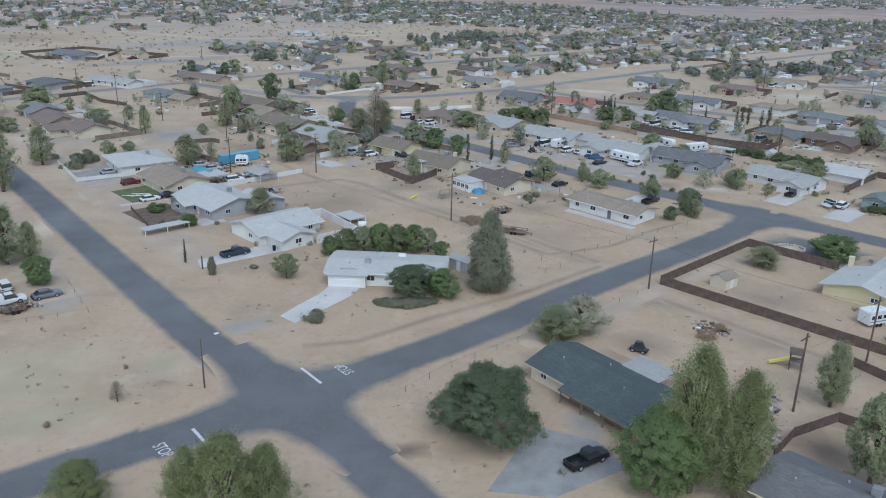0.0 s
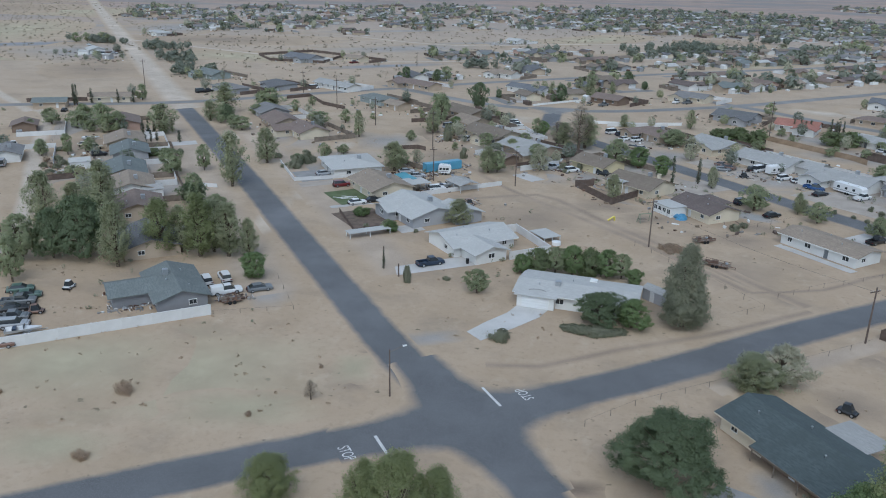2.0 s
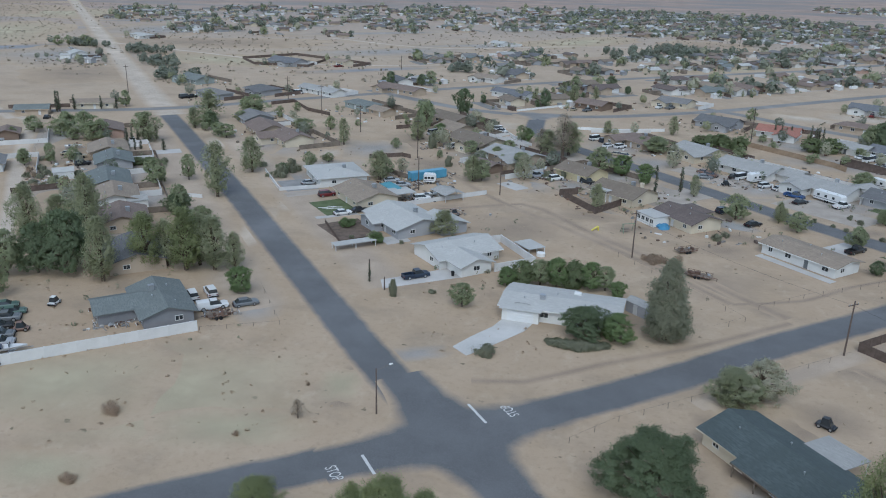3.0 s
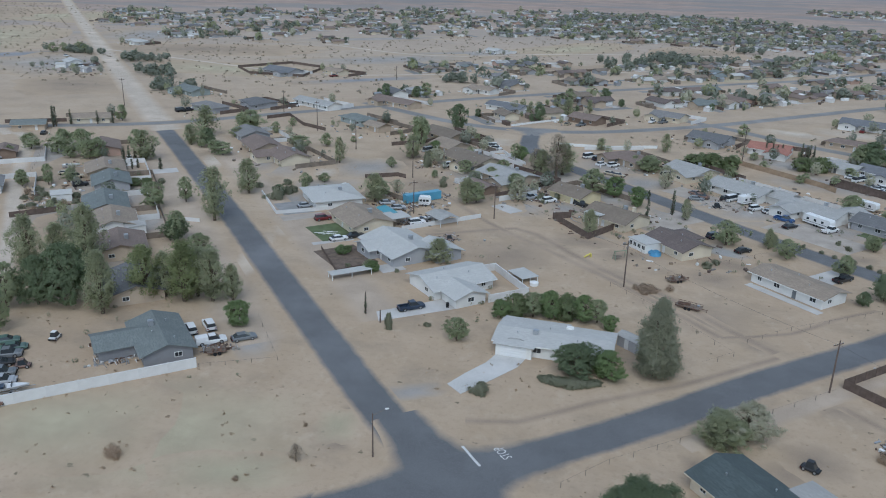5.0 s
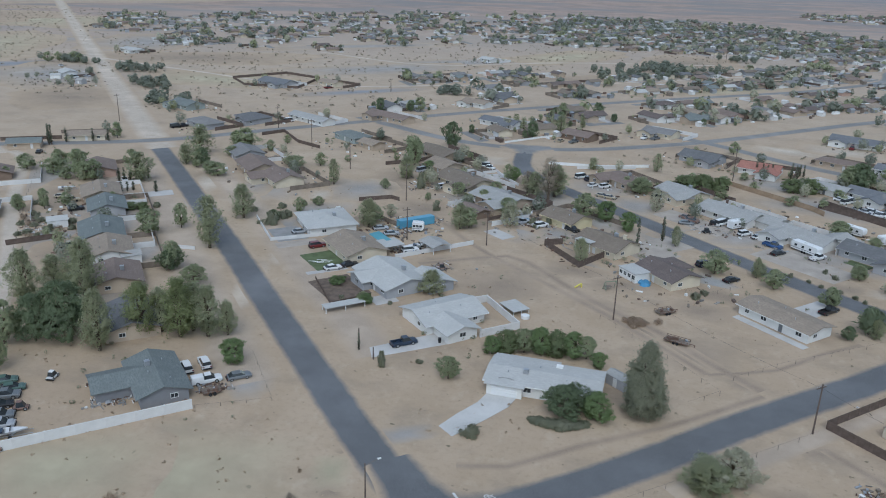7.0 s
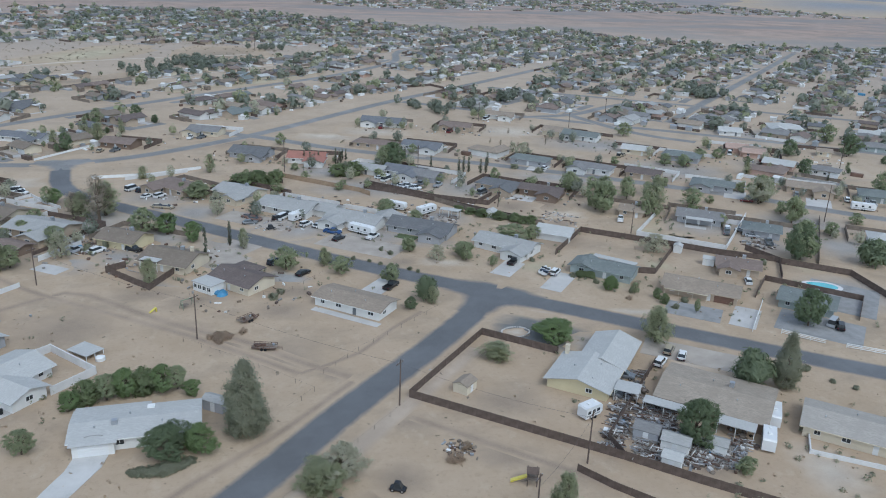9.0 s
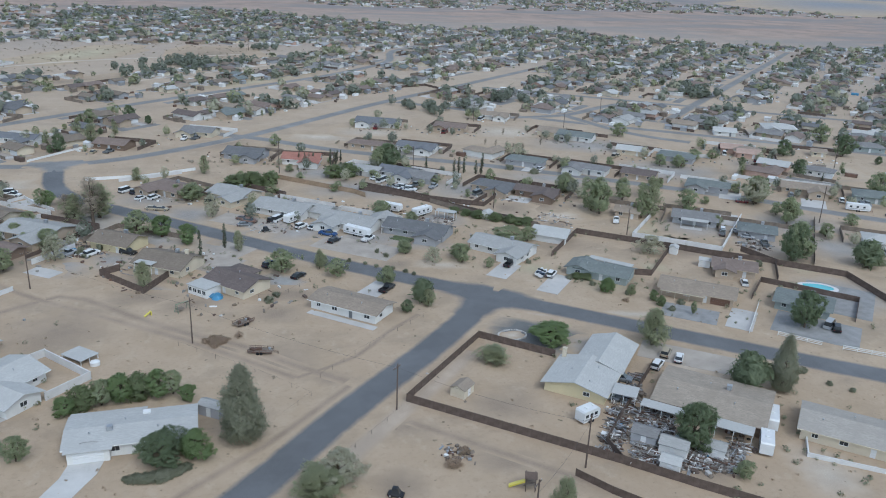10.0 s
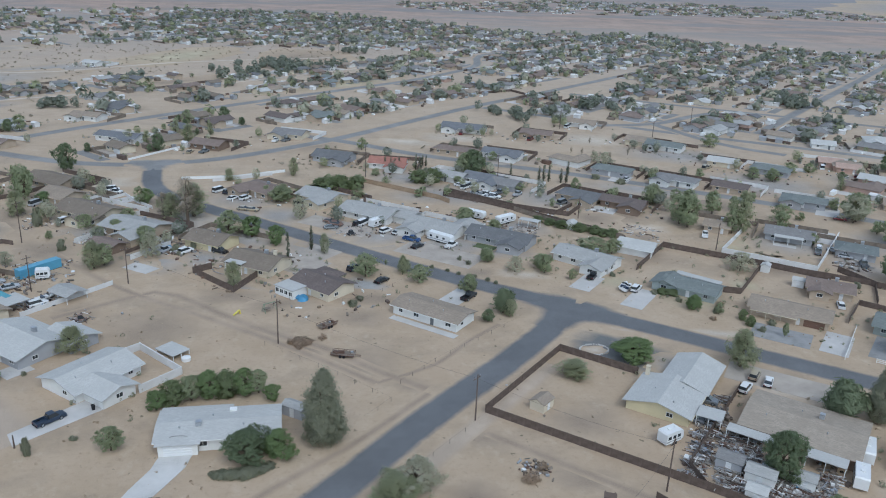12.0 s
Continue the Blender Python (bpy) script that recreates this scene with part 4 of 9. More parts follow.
def bit(kind, x, y, turn, size, material, z=0.0):
    """One loose thing of a cluttered yard."""
    if kind not in BITS:
        s = Shape()
        if kind == "barrel":
            s.tube((0, 0, 0), (0, 0, 0.9), 0.3, 0.3, 10)
        elif kind == "tyre":
            ring = [(0.33 + 0.11 * math.cos(a), 0.12 + 0.11 * math.sin(a)) for a in (2 * math.pi * i / 6 for i in range(6))]
            n = 12
            v = [(r * math.cos(2 * math.pi * k / n), r * math.sin(2 * math.pi * k / n), zz) for k in range(n) for r, zz in ring]
            s.add(v, [(6 * k + i, 6 * ((k + 1) % n) + i, 6 * ((k + 1) % n) + (i + 1) % 6, 6 * k + (i + 1) % 6) for k in range(n) for i in range(6)])
        elif kind == "scrap_timber":
            s.prism([(-1.5, -0.45), (1.45, -0.45), (1.45, -0.2), (1.6, -0.2), (1.6, 0.1), (1.4, 0.1), (1.4, 0.4), (-1.4, 0.4), (-1.4, 0.15), (-1.55, 0.15)], 0, 0.35)
        elif kind == "crate":
            s.prism([(-0.6, -0.45), (0.6, -0.45), (0.6, 0.45), (-0.6, 0.45)], 0, 0.75)
            s.prism([(-0.64, -0.49), (0.64, -0.49), (0.64, 0.49), (-0.64, 0.49)], 0.75, 0.82)
        elif kind == "panel":
            s.add([(-1.1, -0.6, 0), (1.1, -0.6, 0), (1.1, 0.3, 1.0), (-1.1, 0.3, 1.0), (-1.1, -0.52, 0), (1.1, -0.52, 0), (1.1, 0.38, 1.0), (-1.1, 0.38, 1.0)],
                  [(0, 1, 2, 3), (7, 6, 5, 4), (4, 5, 1, 0), (5, 6, 2, 1), (6, 7, 3, 2), (7, 4, 0, 3)])
        elif kind == "bin":
            s.add([(-0.26, -0.26, 0), (0.26, -0.26, 0), (0.26, 0.26, 0), (-0.26, 0.26, 0), (-0.34, -0.34, 1.0), (0.34, -0.34, 1.0), (0.34, 0.34, 1.08), (-0.34, 0.34, 1.08)],
                  [(3, 2, 1, 0), (4, 5, 6, 7), (0, 1, 5, 4), (1, 2, 6, 5), (2, 3, 7, 6), (3, 0, 4, 7)])
        else:
            g2 = random.Random(5)
            n = 9
            v = [(0, 0, 0.75)]
            for ringr, zz in ((0.5, 0.62), (0.85, 0.32), (1.0, 0.0)):
                v += [(ringr * (0.8 + 0.4 * g2.random()) * math.cos(2 * math.pi * k / n), ringr * (0.8 + 0.4 * g2.random()) * math.sin(2 * math.pi * k / n), zz * (0.8 + 0.4 * g2.random())) for k in range(n)]
            f = [(0, 1 + k, 1 + (k + 1) % n) for k in range(n)]
            for r0 in (1, 1 + n):
                f += [(r0 + k, r0 + n + k, r0 + n + (k + 1) % n, r0 + (k + 1) % n) for k in range(n)]
            s.add(v, f)
        BITS[kind] = {}
        BITS[kind]["shape"] = s
    key = material.name
    if key not in BITS[kind]:
        BITS[kind][key] = BITS[kind]["shape"].mesh(kind, material)
    words = {"barrel": "old metal barrel in a yard", "tyre": "worn black car tyre lying flat", "scrap_timber": "weathered pile of old timber", "crate": "old wooden storage crate outdoors",
             "panel": "leaning sheet of scrap panel", "bin": "dark wheeled rubbish bin outdoors", "mound": "rough mound of covered material"}
    ob = new(kind, BITS[kind][key])
    ob.matrix_world = pose(x, y, z, 0, 0, turn) @ Matrix.Diagonal((size, size, size, 1))
    return tagged(ob, words[kind], kind.replace("_", " "), group="yard clutter")


def clutter(corners, n, seed, grow=1.0):
    """Loose things strewn over a four-cornered patch of yard."""
    r = random.Random(seed)
    (ax, ay), (bx, by), (cx, cy), (dx, dy) = corners
    kinds = ("crate", "scrap_timber", "panel", "barrel", "tyre", "scrap_timber", "mound", "crate", "panel")
    mats = (TIMBER, RUST, METAL, WHITE, TIMBER, BOARD, METAL, CONCRETE, TIMBER)
    for k in range(n):
        u, w = r.random(), r.random()
        x = (ax * (1 - u) + bx * u) * (1 - w) + (dx * (1 - u) + cx * u) * w
        y = (ay * (1 - u) + by * u) * (1 - w) + (dy * (1 - u) + cy * u) * w
        kind = r.choice(kinds)
        mat = {"tyre": RUBBER, "barrel": r.choice((RUST, METAL, BLUE_TARP))}.get(kind) or r.choice(mats)
        bit(kind, x, y, r.uniform(0, 180), grow * r.uniform(0.4, 1.0), mat)


def play_set(x, y, turn):
    t = thing("play_set", x, y, turn, label="wooden play tower with a yellow slide", category="play set")
    for a in (-0.8, 0.8):
        for b in (-0.8, 0.8):
            part("post", Shape().box(a - 0.07, a + 0.07, b - 0.07, b + 0.07, 0, 3.0), BOARD, t)
    part("platform", Shape().box(-0.9, 0.9, -0.9, 0.9, 1.3, 1.42), TIMBER, t)
    s = Shape()
    gable_roof(s, 1.8, 1.8, 2.7, 0.6, 0.15, 0.06)
    part("roof", s, BOARD, t)
    part("slide", Shape().add([(-0.9, -0.35, 1.4), (-0.9, 0.35, 1.4), (-3.6, 0.35, 0.15), (-3.6, -0.35, 0.15), (-0.9, -0.35, 1.75), (-0.9, 0.35, 1.75), (-3.6, 0.35, 0.5), (-3.6, -0.35, 0.5)],
                              [(0, 1, 2, 3), (7, 6, 5, 4), (0, 3, 7, 4), (1, 5, 6, 2), (0, 4, 5, 1), (3, 2, 6, 7)]), YELLOW, t, "bright yellow plastic slide")
    part("rail", Shape().box(-0.85, 0.85, 0.82, 0.88, 1.9, 2.0).box(-0.85, 0.85, -0.88, -0.82, 1.9, 2.0), BOARD, t)
    part("ladder", Shape().box(0.88, 0.94, -0.4, -0.32, 0, 1.4).box(0.88, 0.94, 0.32, 0.4, 0, 1.4).box(0.89, 0.93, -0.32, 0.32, 0.4, 0.46).box(0.89, 0.93, -0.32, 0.32, 0.8, 0.86), BOARD, t)


def toy_slide(x, y, turn):
    t = thing("toy_slide", x, y, turn, label="small yellow plastic toy slide on the sand", category="toy")
    part("chute", Shape().add([(-0.9, -0.28, 0.04), (0.75, -0.28, 0.9), (0.75, 0.28, 0.9), (-0.9, 0.28, 0.04), (-0.9, -0.28, 0.22), (0.75, -0.28, 1.08), (0.75, 0.28, 1.08), (-0.9, 0.28, 0.22)],
                              [(3, 2, 1, 0), (4, 5, 6, 7), (0, 1, 5, 4), (1, 2, 6, 5), (2, 3, 7, 6), (3, 0, 4, 7)]), YELLOW, t)
    part("ladder", Shape().box(0.72, 0.95, -0.3, 0.3, 0, 1.0), YELLOW, t)


def street_lamp(x, y, turn, h=8.5):
    t = thing("street_lamp", x, y, turn, label="wooden street lamp pole with a slim arm", category="street lamp")
    part("pole", Shape().tube((0, 0, -0.2), (0, 0, h), 0.13, 0.08, 9), BOARD, t)
    part("arm", Shape().tube((0, 0, h - 0.4), (2.1, 0, h + 0.2), 0.025, 0.022, 6), TIMBER, t)
    part("lamp_head", Shape().add([(2.0, -0.15, h + 0.12), (2.6, -0.1, h + 0.16), (2.6, 0.1, h + 0.16), (2.0, 0.15, h + 0.12), (2.0, -0.12, h + 0.3), (2.55, -0.07, h + 0.28), (2.55, 0.07, h + 0.28), (2.0, 0.12, h + 0.3)],
                                  [(3, 2, 1, 0), (4, 5, 6, 7), (0, 1, 5, 4), (1, 2, 6, 5), (2, 3, 7, 6), (3, 0, 4, 7)]), WHITE, t)


def sunroom(x, y, turn, L, D):
    t = thing("sunroom", x, y, turn, label="white glazed sunroom with a flat white roof", category="sunroom")
    part("wall", Shape().box(-L / 2, L / 2, -D / 2, D / 2, 0, 2.4), WALLS["white"], t)
    part("roof", Shape().box(-L / 2 - 0.25, L / 2 + 0.25, -D / 2 - 0.25, D / 2 + 0.25, 2.4, 2.58), ROOFS["white"], t)
    for k in range(4):
        window(t, -L / 2 + L * (k + 0.5) / 4, -D / 2, 0.8, L / 4 - 0.35, 1.2, 0)
    for k in range(3):
        part("window", Shape().box(-L / 2 - 0.03, -L / 2, -D / 2 + D * k / 3 + 0.25, -D / 2 + D * (k + 1) / 3 - 0.25, 0.8, 2.0), GLASS, t)


def scrap(corners, n, seed, high=0.9):
    """Boards, sheets and oddments heaped in rows over a four-cornered yard."""
    r = random.Random(seed)
    (ax, ay), (bx, by), (cx, cy), (dx, dy) = corners
    for mat, share, what in ((OLD_BOARD, 0.4, "grey boards"), (METAL, 0.15, "metal oddments"), (BLOCK, 0.15, "whitish sheets"), (RUST, 0.14, "rusty scrap"), (BOARD, 0.16, "dark timbers")):
        s = Shape()
        for k in range(int(n * share)):
            u, w = r.random(), (r.randrange(7) + 0.5 + r.uniform(-0.32, 0.32)) / 7
            x = (ax * (1 - u) + bx * u) * (1 - w) + (dx * (1 - u) + cx * u) * w
            y = (ay * (1 - u) + by * u) * (1 - w) + (dy * (1 - u) + cy * u) * w
            z = r.random() ** 2 * high
            if r.random() < 0.62:
                s.block(x, y, 0 if z < 0.3 else z - 0.1, r.uniform(0.6, 2.6), r.uniform(0.06, 0.2), max(0.08, z if z < 0.3 else 0.12), r.choice((-46, -46, -40, 44)) + r.uniform(-14, 14))
            else:
                s.block(x, y, 0, r.uniform(0.2, 0.8), r.uniform(0.2, 0.6), r.uniform(0.15, high * 0.8), r.uniform(0, 180))
        single("scrap_heap", s, mat, label=f"heaped {what} in a cluttered back yard", category="scrap", kind="stuff")


def planks(x, y, turn):
    t = thing("plank_stack", x, y, turn, label="long white planks lying loose on a lawn", category="planks")
    for k in range(5):
        part("plank", Shape().box(-1.4, 1.2 + 0.5 * (k % 3), -0.07, 0.09, 0.04, 0.12, pose(0.9 * (k % 3) - 0.8, -1.7 + 0.8 * k, 0, 0, 0, 58 + 9 * (k % 3))), WHITE, t)


def climbing_frame(x, y, turn):
    t = thing("climbing_frame", x, y, turn, label="faded green timber climbing frame on the sand", category="play set")
    for a in (-1.6, 1.6):
        for b in (-0.9, 0.9):
            part("leg", Shape().tube((a, b, 0), (a * 0.9, b * 0.2, 2.2), 0.07, 0.06, 6), PALE_GREEN, t)
    part("beam", Shape().box(-1.7, 1.7, -0.08, 0.08, 2.15, 2.3), PALE_GREEN, t)
    for k in range(4):
        part("rung", Shape().tube((-1.55, -0.75 + 0.1 * k, 0.4 + 0.4 * k), (-1.55, 0.75 - 0.1 * k, 0.4 + 0.4 * k), 0.035, 0.035, 6), PALE_GREEN, t)
    part("deck", Shape().box(-1.5, 0.2, -0.6, 0.6, 0.9, 1.0), TIMBER, t)


def water_tank(x, y):
    t = thing("water_tank", x, y, label="low round white water tank beside a wall", category="tank")
    part("drum", Shape().tube((0, 0, 0), (0, 0, 0.75), 1.0, 1.0, 16), WHITE, t)
    part("lid", Shape().tube((0, 0, 0.75), (0, 0, 0.9), 0.95, 0.35, 16), WHITE, t)

# ---- roads ----
road("road_main", [(25, 37), (-10.5, 81.6), (-34.4, 107.4), (-57.2, 134.3), (-80.3, 162), (-115.3, 204), (-177, 276.6), (-189, 290)], 8.4, ASPHALT, 0.02, "worn dark asphalt street with sand drifted over its edges")
road("road_cross", [(-130, 6), (-62, 62.5), (-34, 84.5), (-21, 94.5), (-10, 103.5), (5.8, 117.2), (26.5, 137.5), (49.2, 157.8), (66, 174), (76, 184)], 8.6, ASPHALT, 0.026, "worn dark asphalt side street with sandy shoulders")
road("road_second", [(215, 68), (148, 120), (90, 171.5), (68, 192), (42, 216), (1, 259.5), (-30, 292), (-41, 312), (-44, 340)], 8.8, ASPHALT, 0.032, "worn asphalt street past a row of houses")
road("road_curved", [(-135, 385), (-111, 369), (-79, 350), (-50, 344), (-20, 351), (12, 371), (41, 394), (80, 431), (126, 474), (205, 540), (320, 640)], 8.5, PALE_STREET, 0.02, "pale worn curving asphalt street")
road("road_upper", [(-330, 228), (-259, 271), (-200, 302), (-158, 345), (-99, 405), (-60, 441), (-20, 475), (18, 506), (60, 539), (116, 586), (172, 652), (192, 712), (215, 745), (300, 790)], 9.0, PALE_STREET, 0.026, "long pale asphalt road across the suburb")
road("dirt_road", [(-188, 291), (-212, 318), (-258, 372), (-383, 520), (-751, 958), (-1600, 1970)], 15, DIRT_ROAD, 0.014, "broad graded dirt road running into the desert", step=25)
road("alley", [(-128, 128), (-151, 160), (-190, 208), (-226, 256), (-240, 266)], 6, DIRT_ROAD, 0.014, "sandy back alley between yards")
road("road_shoulder", [(-46, 143), (-100, 208), (-170, 290)], 12, SHOULDER, 0.010, "pale sandy road shoulder")
road("road_shoulder", [(-66, 125), (-92, 156), (-125, 198), (-185, 270)], 14, SHOULDER, 0.010, "pale sandy road shoulder")
road("road_shoulder", [(12, 112), (60, 156)], 5, SHOULDER, 0.008, "pale sandy road shoulder")
road("dirt_track", [(-52, 196), (-30, 209), (-24, 206), (-10, 190), (0, 180), (10, 172), (22, 158), (30, 150)], 4.0, TRACK, 0.008, "brown vehicle track worn into the sand")
road("dirt_track", [(-60, 240), (-40, 214), (-18, 193), (-2, 178), (12, 163), (20, 154)], 3.2, TRACK, 0.012, "brown vehicle track worn into the sand")
road("dirt_track", [(20, 154), (34, 160), (44, 170), (54, 178)], 2.2, TRACK, 0.006, "faint vehicle track on the sand")
road("dirt_track", [(30, 148), (12, 132), (-2, 122), (-14, 112), (-22, 110)], 2.6, TRACK, 0.006, "faint vehicle track on the sand")
road("dirt_track", [(38, 132), (52, 117), (66, 102)], 3.0, TRACK, 0.008, "faint vehicle track along a fence")


def junction(x, y, arms, half, reach, z, material=ASPHALT):
    """Asphalt where streets meet, with rounded sandy corners. arms: directions in degrees."""
    v, uv, f = [(x, y, z + 0.006)], [(0.0, 0.0)], []
    n = 120
    for i in range(n):
        a = 360 * i / n
        r, u = 0.0, 1.0
        for d in arms:
            k = radians((a - d + 180) % 360 - 180)
            if abs(k) < radians(80):
                w = half + 2.6 * math.exp(-max(0.0, half / max(1e-6, abs(math.sin(k))) * math.cos(k) - half) / 5.0)
                q = w / max(1e-6, abs(math.sin(k)))
                q2 = reach / math.cos(k)
                if min(q, q2) > r:
                    r, u = (q, 1.0) if q < q2 else (q2, min(1.0, abs(math.tan(k)) * reach / half))
        v.append((x + r * math.cos(radians(a)), y + r * math.sin(radians(a)), z))
        uv.append((u, 0.0))
        f.append((0, i + 1, (i + 1) % n + 1))
    me = bpy.data.meshes.new("road_junction")
    me.from_pydata(v, [], f)
    lay = me.uv_layers.new(name="UVMap")
    for poly in me.polygons:
        for li in poly.loop_indices:
            lay.data[li].uv = uv[me.loops[li].vertex_index]
    me.materials.append(material)
    tagged(new("road_junction", me), "worn dark asphalt street crossing", "road", kind="structure")


junction(-20.8, 94.2, (130.5, -48, 40.5, 218), 4.3, 19, 0.04)
junction(76.0, 184.5, (137, -43, 225), 4.4, 15, 0.04)
junction(-44.0, 345.0, (-85, 20, 165), 4.3, 11, 0.04, PALE_STREET)
road("road_third", [(10, 402), (40, 380), (72, 351), (133.6, 310.7), (204, 254), (245, 212), (345, 130)], 8.5, PALE_STREET, 0.02, "worn asphalt street through the suburb")
road("road_fourth", [(130, 470), (205, 403), (265, 357), (340, 295), (430, 215)], 8.5, PALE_STREET, 0.02, "worn asphalt street through the suburb")
road("road_fifth", [(264, 390), (334, 453), (469, 572), (640, 725)], 8.5, PALE_STREET, 0.024, "worn asphalt street through the suburb")
road("side_street", [(180, 415), (217, 419), (250, 439), (272, 450)], 8.0, PALE_STREET, 0.03, "short worn asphalt side street")
road("side_street", [(216, 416), (223, 382), (232, 360), (248, 342)], 8.0, PALE_STREET, 0.034, "short worn asphalt side street")
road("road_sixth", [(205, 520), (330, 425), (470, 320), (600, 215)], 8.5, PALE_STREET, 0.028, "worn asphalt street through the suburb")
road("dirt_track", [(-260, 640), (-155, 600), (-60, 660), (60, 700)], 6, DIRT_ROAD, 0.01, "pale dirt track across an open field", step=20)
road("dirt_track", [(-420, 540), (-300, 500), (-200, 470), (-120, 505), (-20, 560), (80, 640)], 5, DIRT_ROAD, 0.012, "pale dirt track across an open field", step=20)
road("dirt_track", [(-240, 262), (-330, 330), (-480, 470)], 6, DIRT_ROAD, 0.01, "pale dirt track across the desert", step=20)

PATCH = [0]


def patch(x, y, rx, ry, turn, material, label):
    """A stained, trodden or haze-toned patch of ground with a soft ragged rim."""
    PATCH[0] += 1
    z = 0.0075 + 0.0001 * (PATCH[0] % 53)
    m = pose(x, y, z, 0, 0, turn)
    r = random.Random(PATCH[0])
    v, uv, f = [m @ Vector((0, 0, 0))], [(0.0, 0.0)], []
    n = 20
    for ring in (0.6, 1.0):
        for i in range(n):
            a = 2 * math.pi * i / n
            q = ring * (0.85 + 0.3 * r.random()) / max(abs(math.cos(a)), abs(math.sin(a))) ** 0.6
            v.append(m @ Vector((rx * q * math.cos(a), ry * q * math.sin(a), 0)))
            uv.append((ring, 0.0))
    for i in range(n):
        k = (i + 1) % n
        f += [(0, 1 + i, 1 + k), (1 + i, 1 + n + i, 1 + n + k, 1 + k)]
    me = bpy.data.meshes.new("dirt_patch")
    me.from_pydata(v, [], f)
    lay = me.uv_layers.new(name="UVMap")
    for poly in me.polygons:
        for li in poly.loop_indices:
            lay.data[li].uv = uv[me.loops[li].vertex_index]
    me.materials.append(material)
    tagged(new("dirt_patch", me), label, "ground", kind="structure")


# painted stop line and word
single("stop_line", Shape().block(0, 0, 0, 5.6, 0.42, 0.006), PAINT_LINE, -19.1, 100.8, -50, 0.05, "worn white painted stop line", "road marking", kind="structure")
single("stop_line", Shape().block(0, 0, 0, 4.6, 0.42, 0.006), PAINT_LINE, -30.0, 84.6, -50, 0.05, "worn white painted stop line", "road marking", kind="structure")
txt = bpy.data.curves.new("stop_marking", "FONT")
txt.body, txt.size, txt.extrude, txt.align_x, txt.align_y = "STOP", 2.6, 0.002, "CENTER", "CENTER"
txt.materials.append(PAINT_LINE)
mark = tagged(new("stop_marking", txt), "worn white painted word STOP", "road marking", kind="structure")
mark.matrix_world = pose(-14.6, 102.9, 0.05, 0, 0, 132) @ Matrix.Diagonal((0.52, 0.85, 1, 1))

txt2 = bpy.data.curves.new("stop_marking", "FONT")
txt2.body, txt2.size, txt2.extrude, txt2.align_x, txt2.align_y = "STOP", 2.6, 0.002, "CENTER", "CENTER"
txt2.materials.append(PAINT_LINE)
mark = tagged(new("stop_marking", txt2), "worn white painted word STOP", "road marking", kind="structure")
mark.matrix_world = pose(-33.6, 81.6, 0.05, 0, 0, -48) @ Matrix.Diagonal((0.52, 0.85, 1, 1))

# ---- houses near the crossing ----
white_house = house(-11.2, 139.4, -2.5, 20.9, 9.4, "white", "white", h=2.6, rise=0.6, leans=((-10.2, -3.4, -4.7, -5.9), (-10.45, 1.7, 4.7, 6.1)), top="v", label="long white house with a low white roof and attached garage")
cooler(white_house, -3.6, -1.2, 2.75)
brow = Shape()
for i in range(12):
    a, b = math.pi * i / 12, math.pi * (i + 1) / 12
    brow.tube((-6.8 - 1.6 * math.cos(a), -4.15, 2.72 + 0.34 * math.sin(a)), (-6.8 - 1.6 * math.cos(b), -4.15, 2.72 + 0.34 * math.sin(b)), 0.06, 0.06, 5)
part("eyebrow_vent", brow, ROOFS["pale"], white_house, "low arched eyebrow vent over the garage")
part("roof_unit", Shape().box(1.6, 2.9, 3.2, 4.3, 2.5, 3.25), WHITE, white_house, "boxy white rooftop unit")
house(-37.4, 164.0, 45, 15.2, 11.0, "white", "white", h=2.4, rise=1.5, wings=((-2.1, -7.7, 7.6, 7.4, True, False),), top="v", label="white L-shaped house with a pale low-pitched roof")
house(-54.6, 181.1, -44, 17, 13, "grey", "white", rise=1.7, wings=((6.5, 7.5, 9, 7, False, False), (-2.5, -6.5, 5, 7, True, False)), top="c", label="sprawling grey house with a bleached pale roof")
house(-71.0, 199.0, -46, 15.5, 11.5, "cream", "tan", rise=1.7, top="cv", label="cream house with a weathered tan shingle roof")
house(-87.0, 217.5, -53, 16, 14, "white", "white", hip=True, rise=1.5, top="cv", label="house with a broad pale blue-white hipped roof")
house(-120.0, 259.0, -44, 14, 10.5, "cream", "brown", rise=1.8, wings=((-5.0, -7.0, 8, 8, True, False),))
house(-136.0, 271.5, -47, 17, 11, "tan", "brown", rise=1.9)
house(-149.5, 289.0, -47, 14, 11, "grey", "grey", rise=1.7)
house(-3.6, 223.4, -36, 14.6, 11.5, "cream", "olive", rise=1.9, top="ch", label="cream house with a brown shingle roof and walled courtyard")
house(13.0, 204.9, -50, 13.6, 9.6, "cream", "umber", rise=1.5, wings=((-3.2, 3.4, 8, 7, True, True),), top="v", label="cream house with a dark brown shingle roof")
house(38.7, 184.4, -45, 18.5, 8.5, "white", "tan", rise=0.9, top="v", label="long low white house with a tan roof")
house(77.3, 136.4, 46, 12.4, 12.6, "yellow", "white", h=2.15, rise=1.5, wings=((12.6, -1.9, 14.5, 9.4, False, False),), top="v", stack=(5.9, 5.9), label="pale yellow house with a light grey-white roof")
house(99.0, 121.5, -46, 20.5, 15, "brown", "sand", rise=1.1, top="vc", label="wide house with a flat-looking tan roof")
house(118.8, 103.5, -46, 20, 10.5, "cream", "dusty", rise=1.2, top="v", label="cream house with a pale tan roof and back porch")
house(113.0, 190.0, -46, 14.5, 8.2, "sage", "sage", rise=1.2, wings=((-6.6, -0.8, 7.5, 6.5, True, False),), top="v", label="long grey-green house with a sage shingle roof")
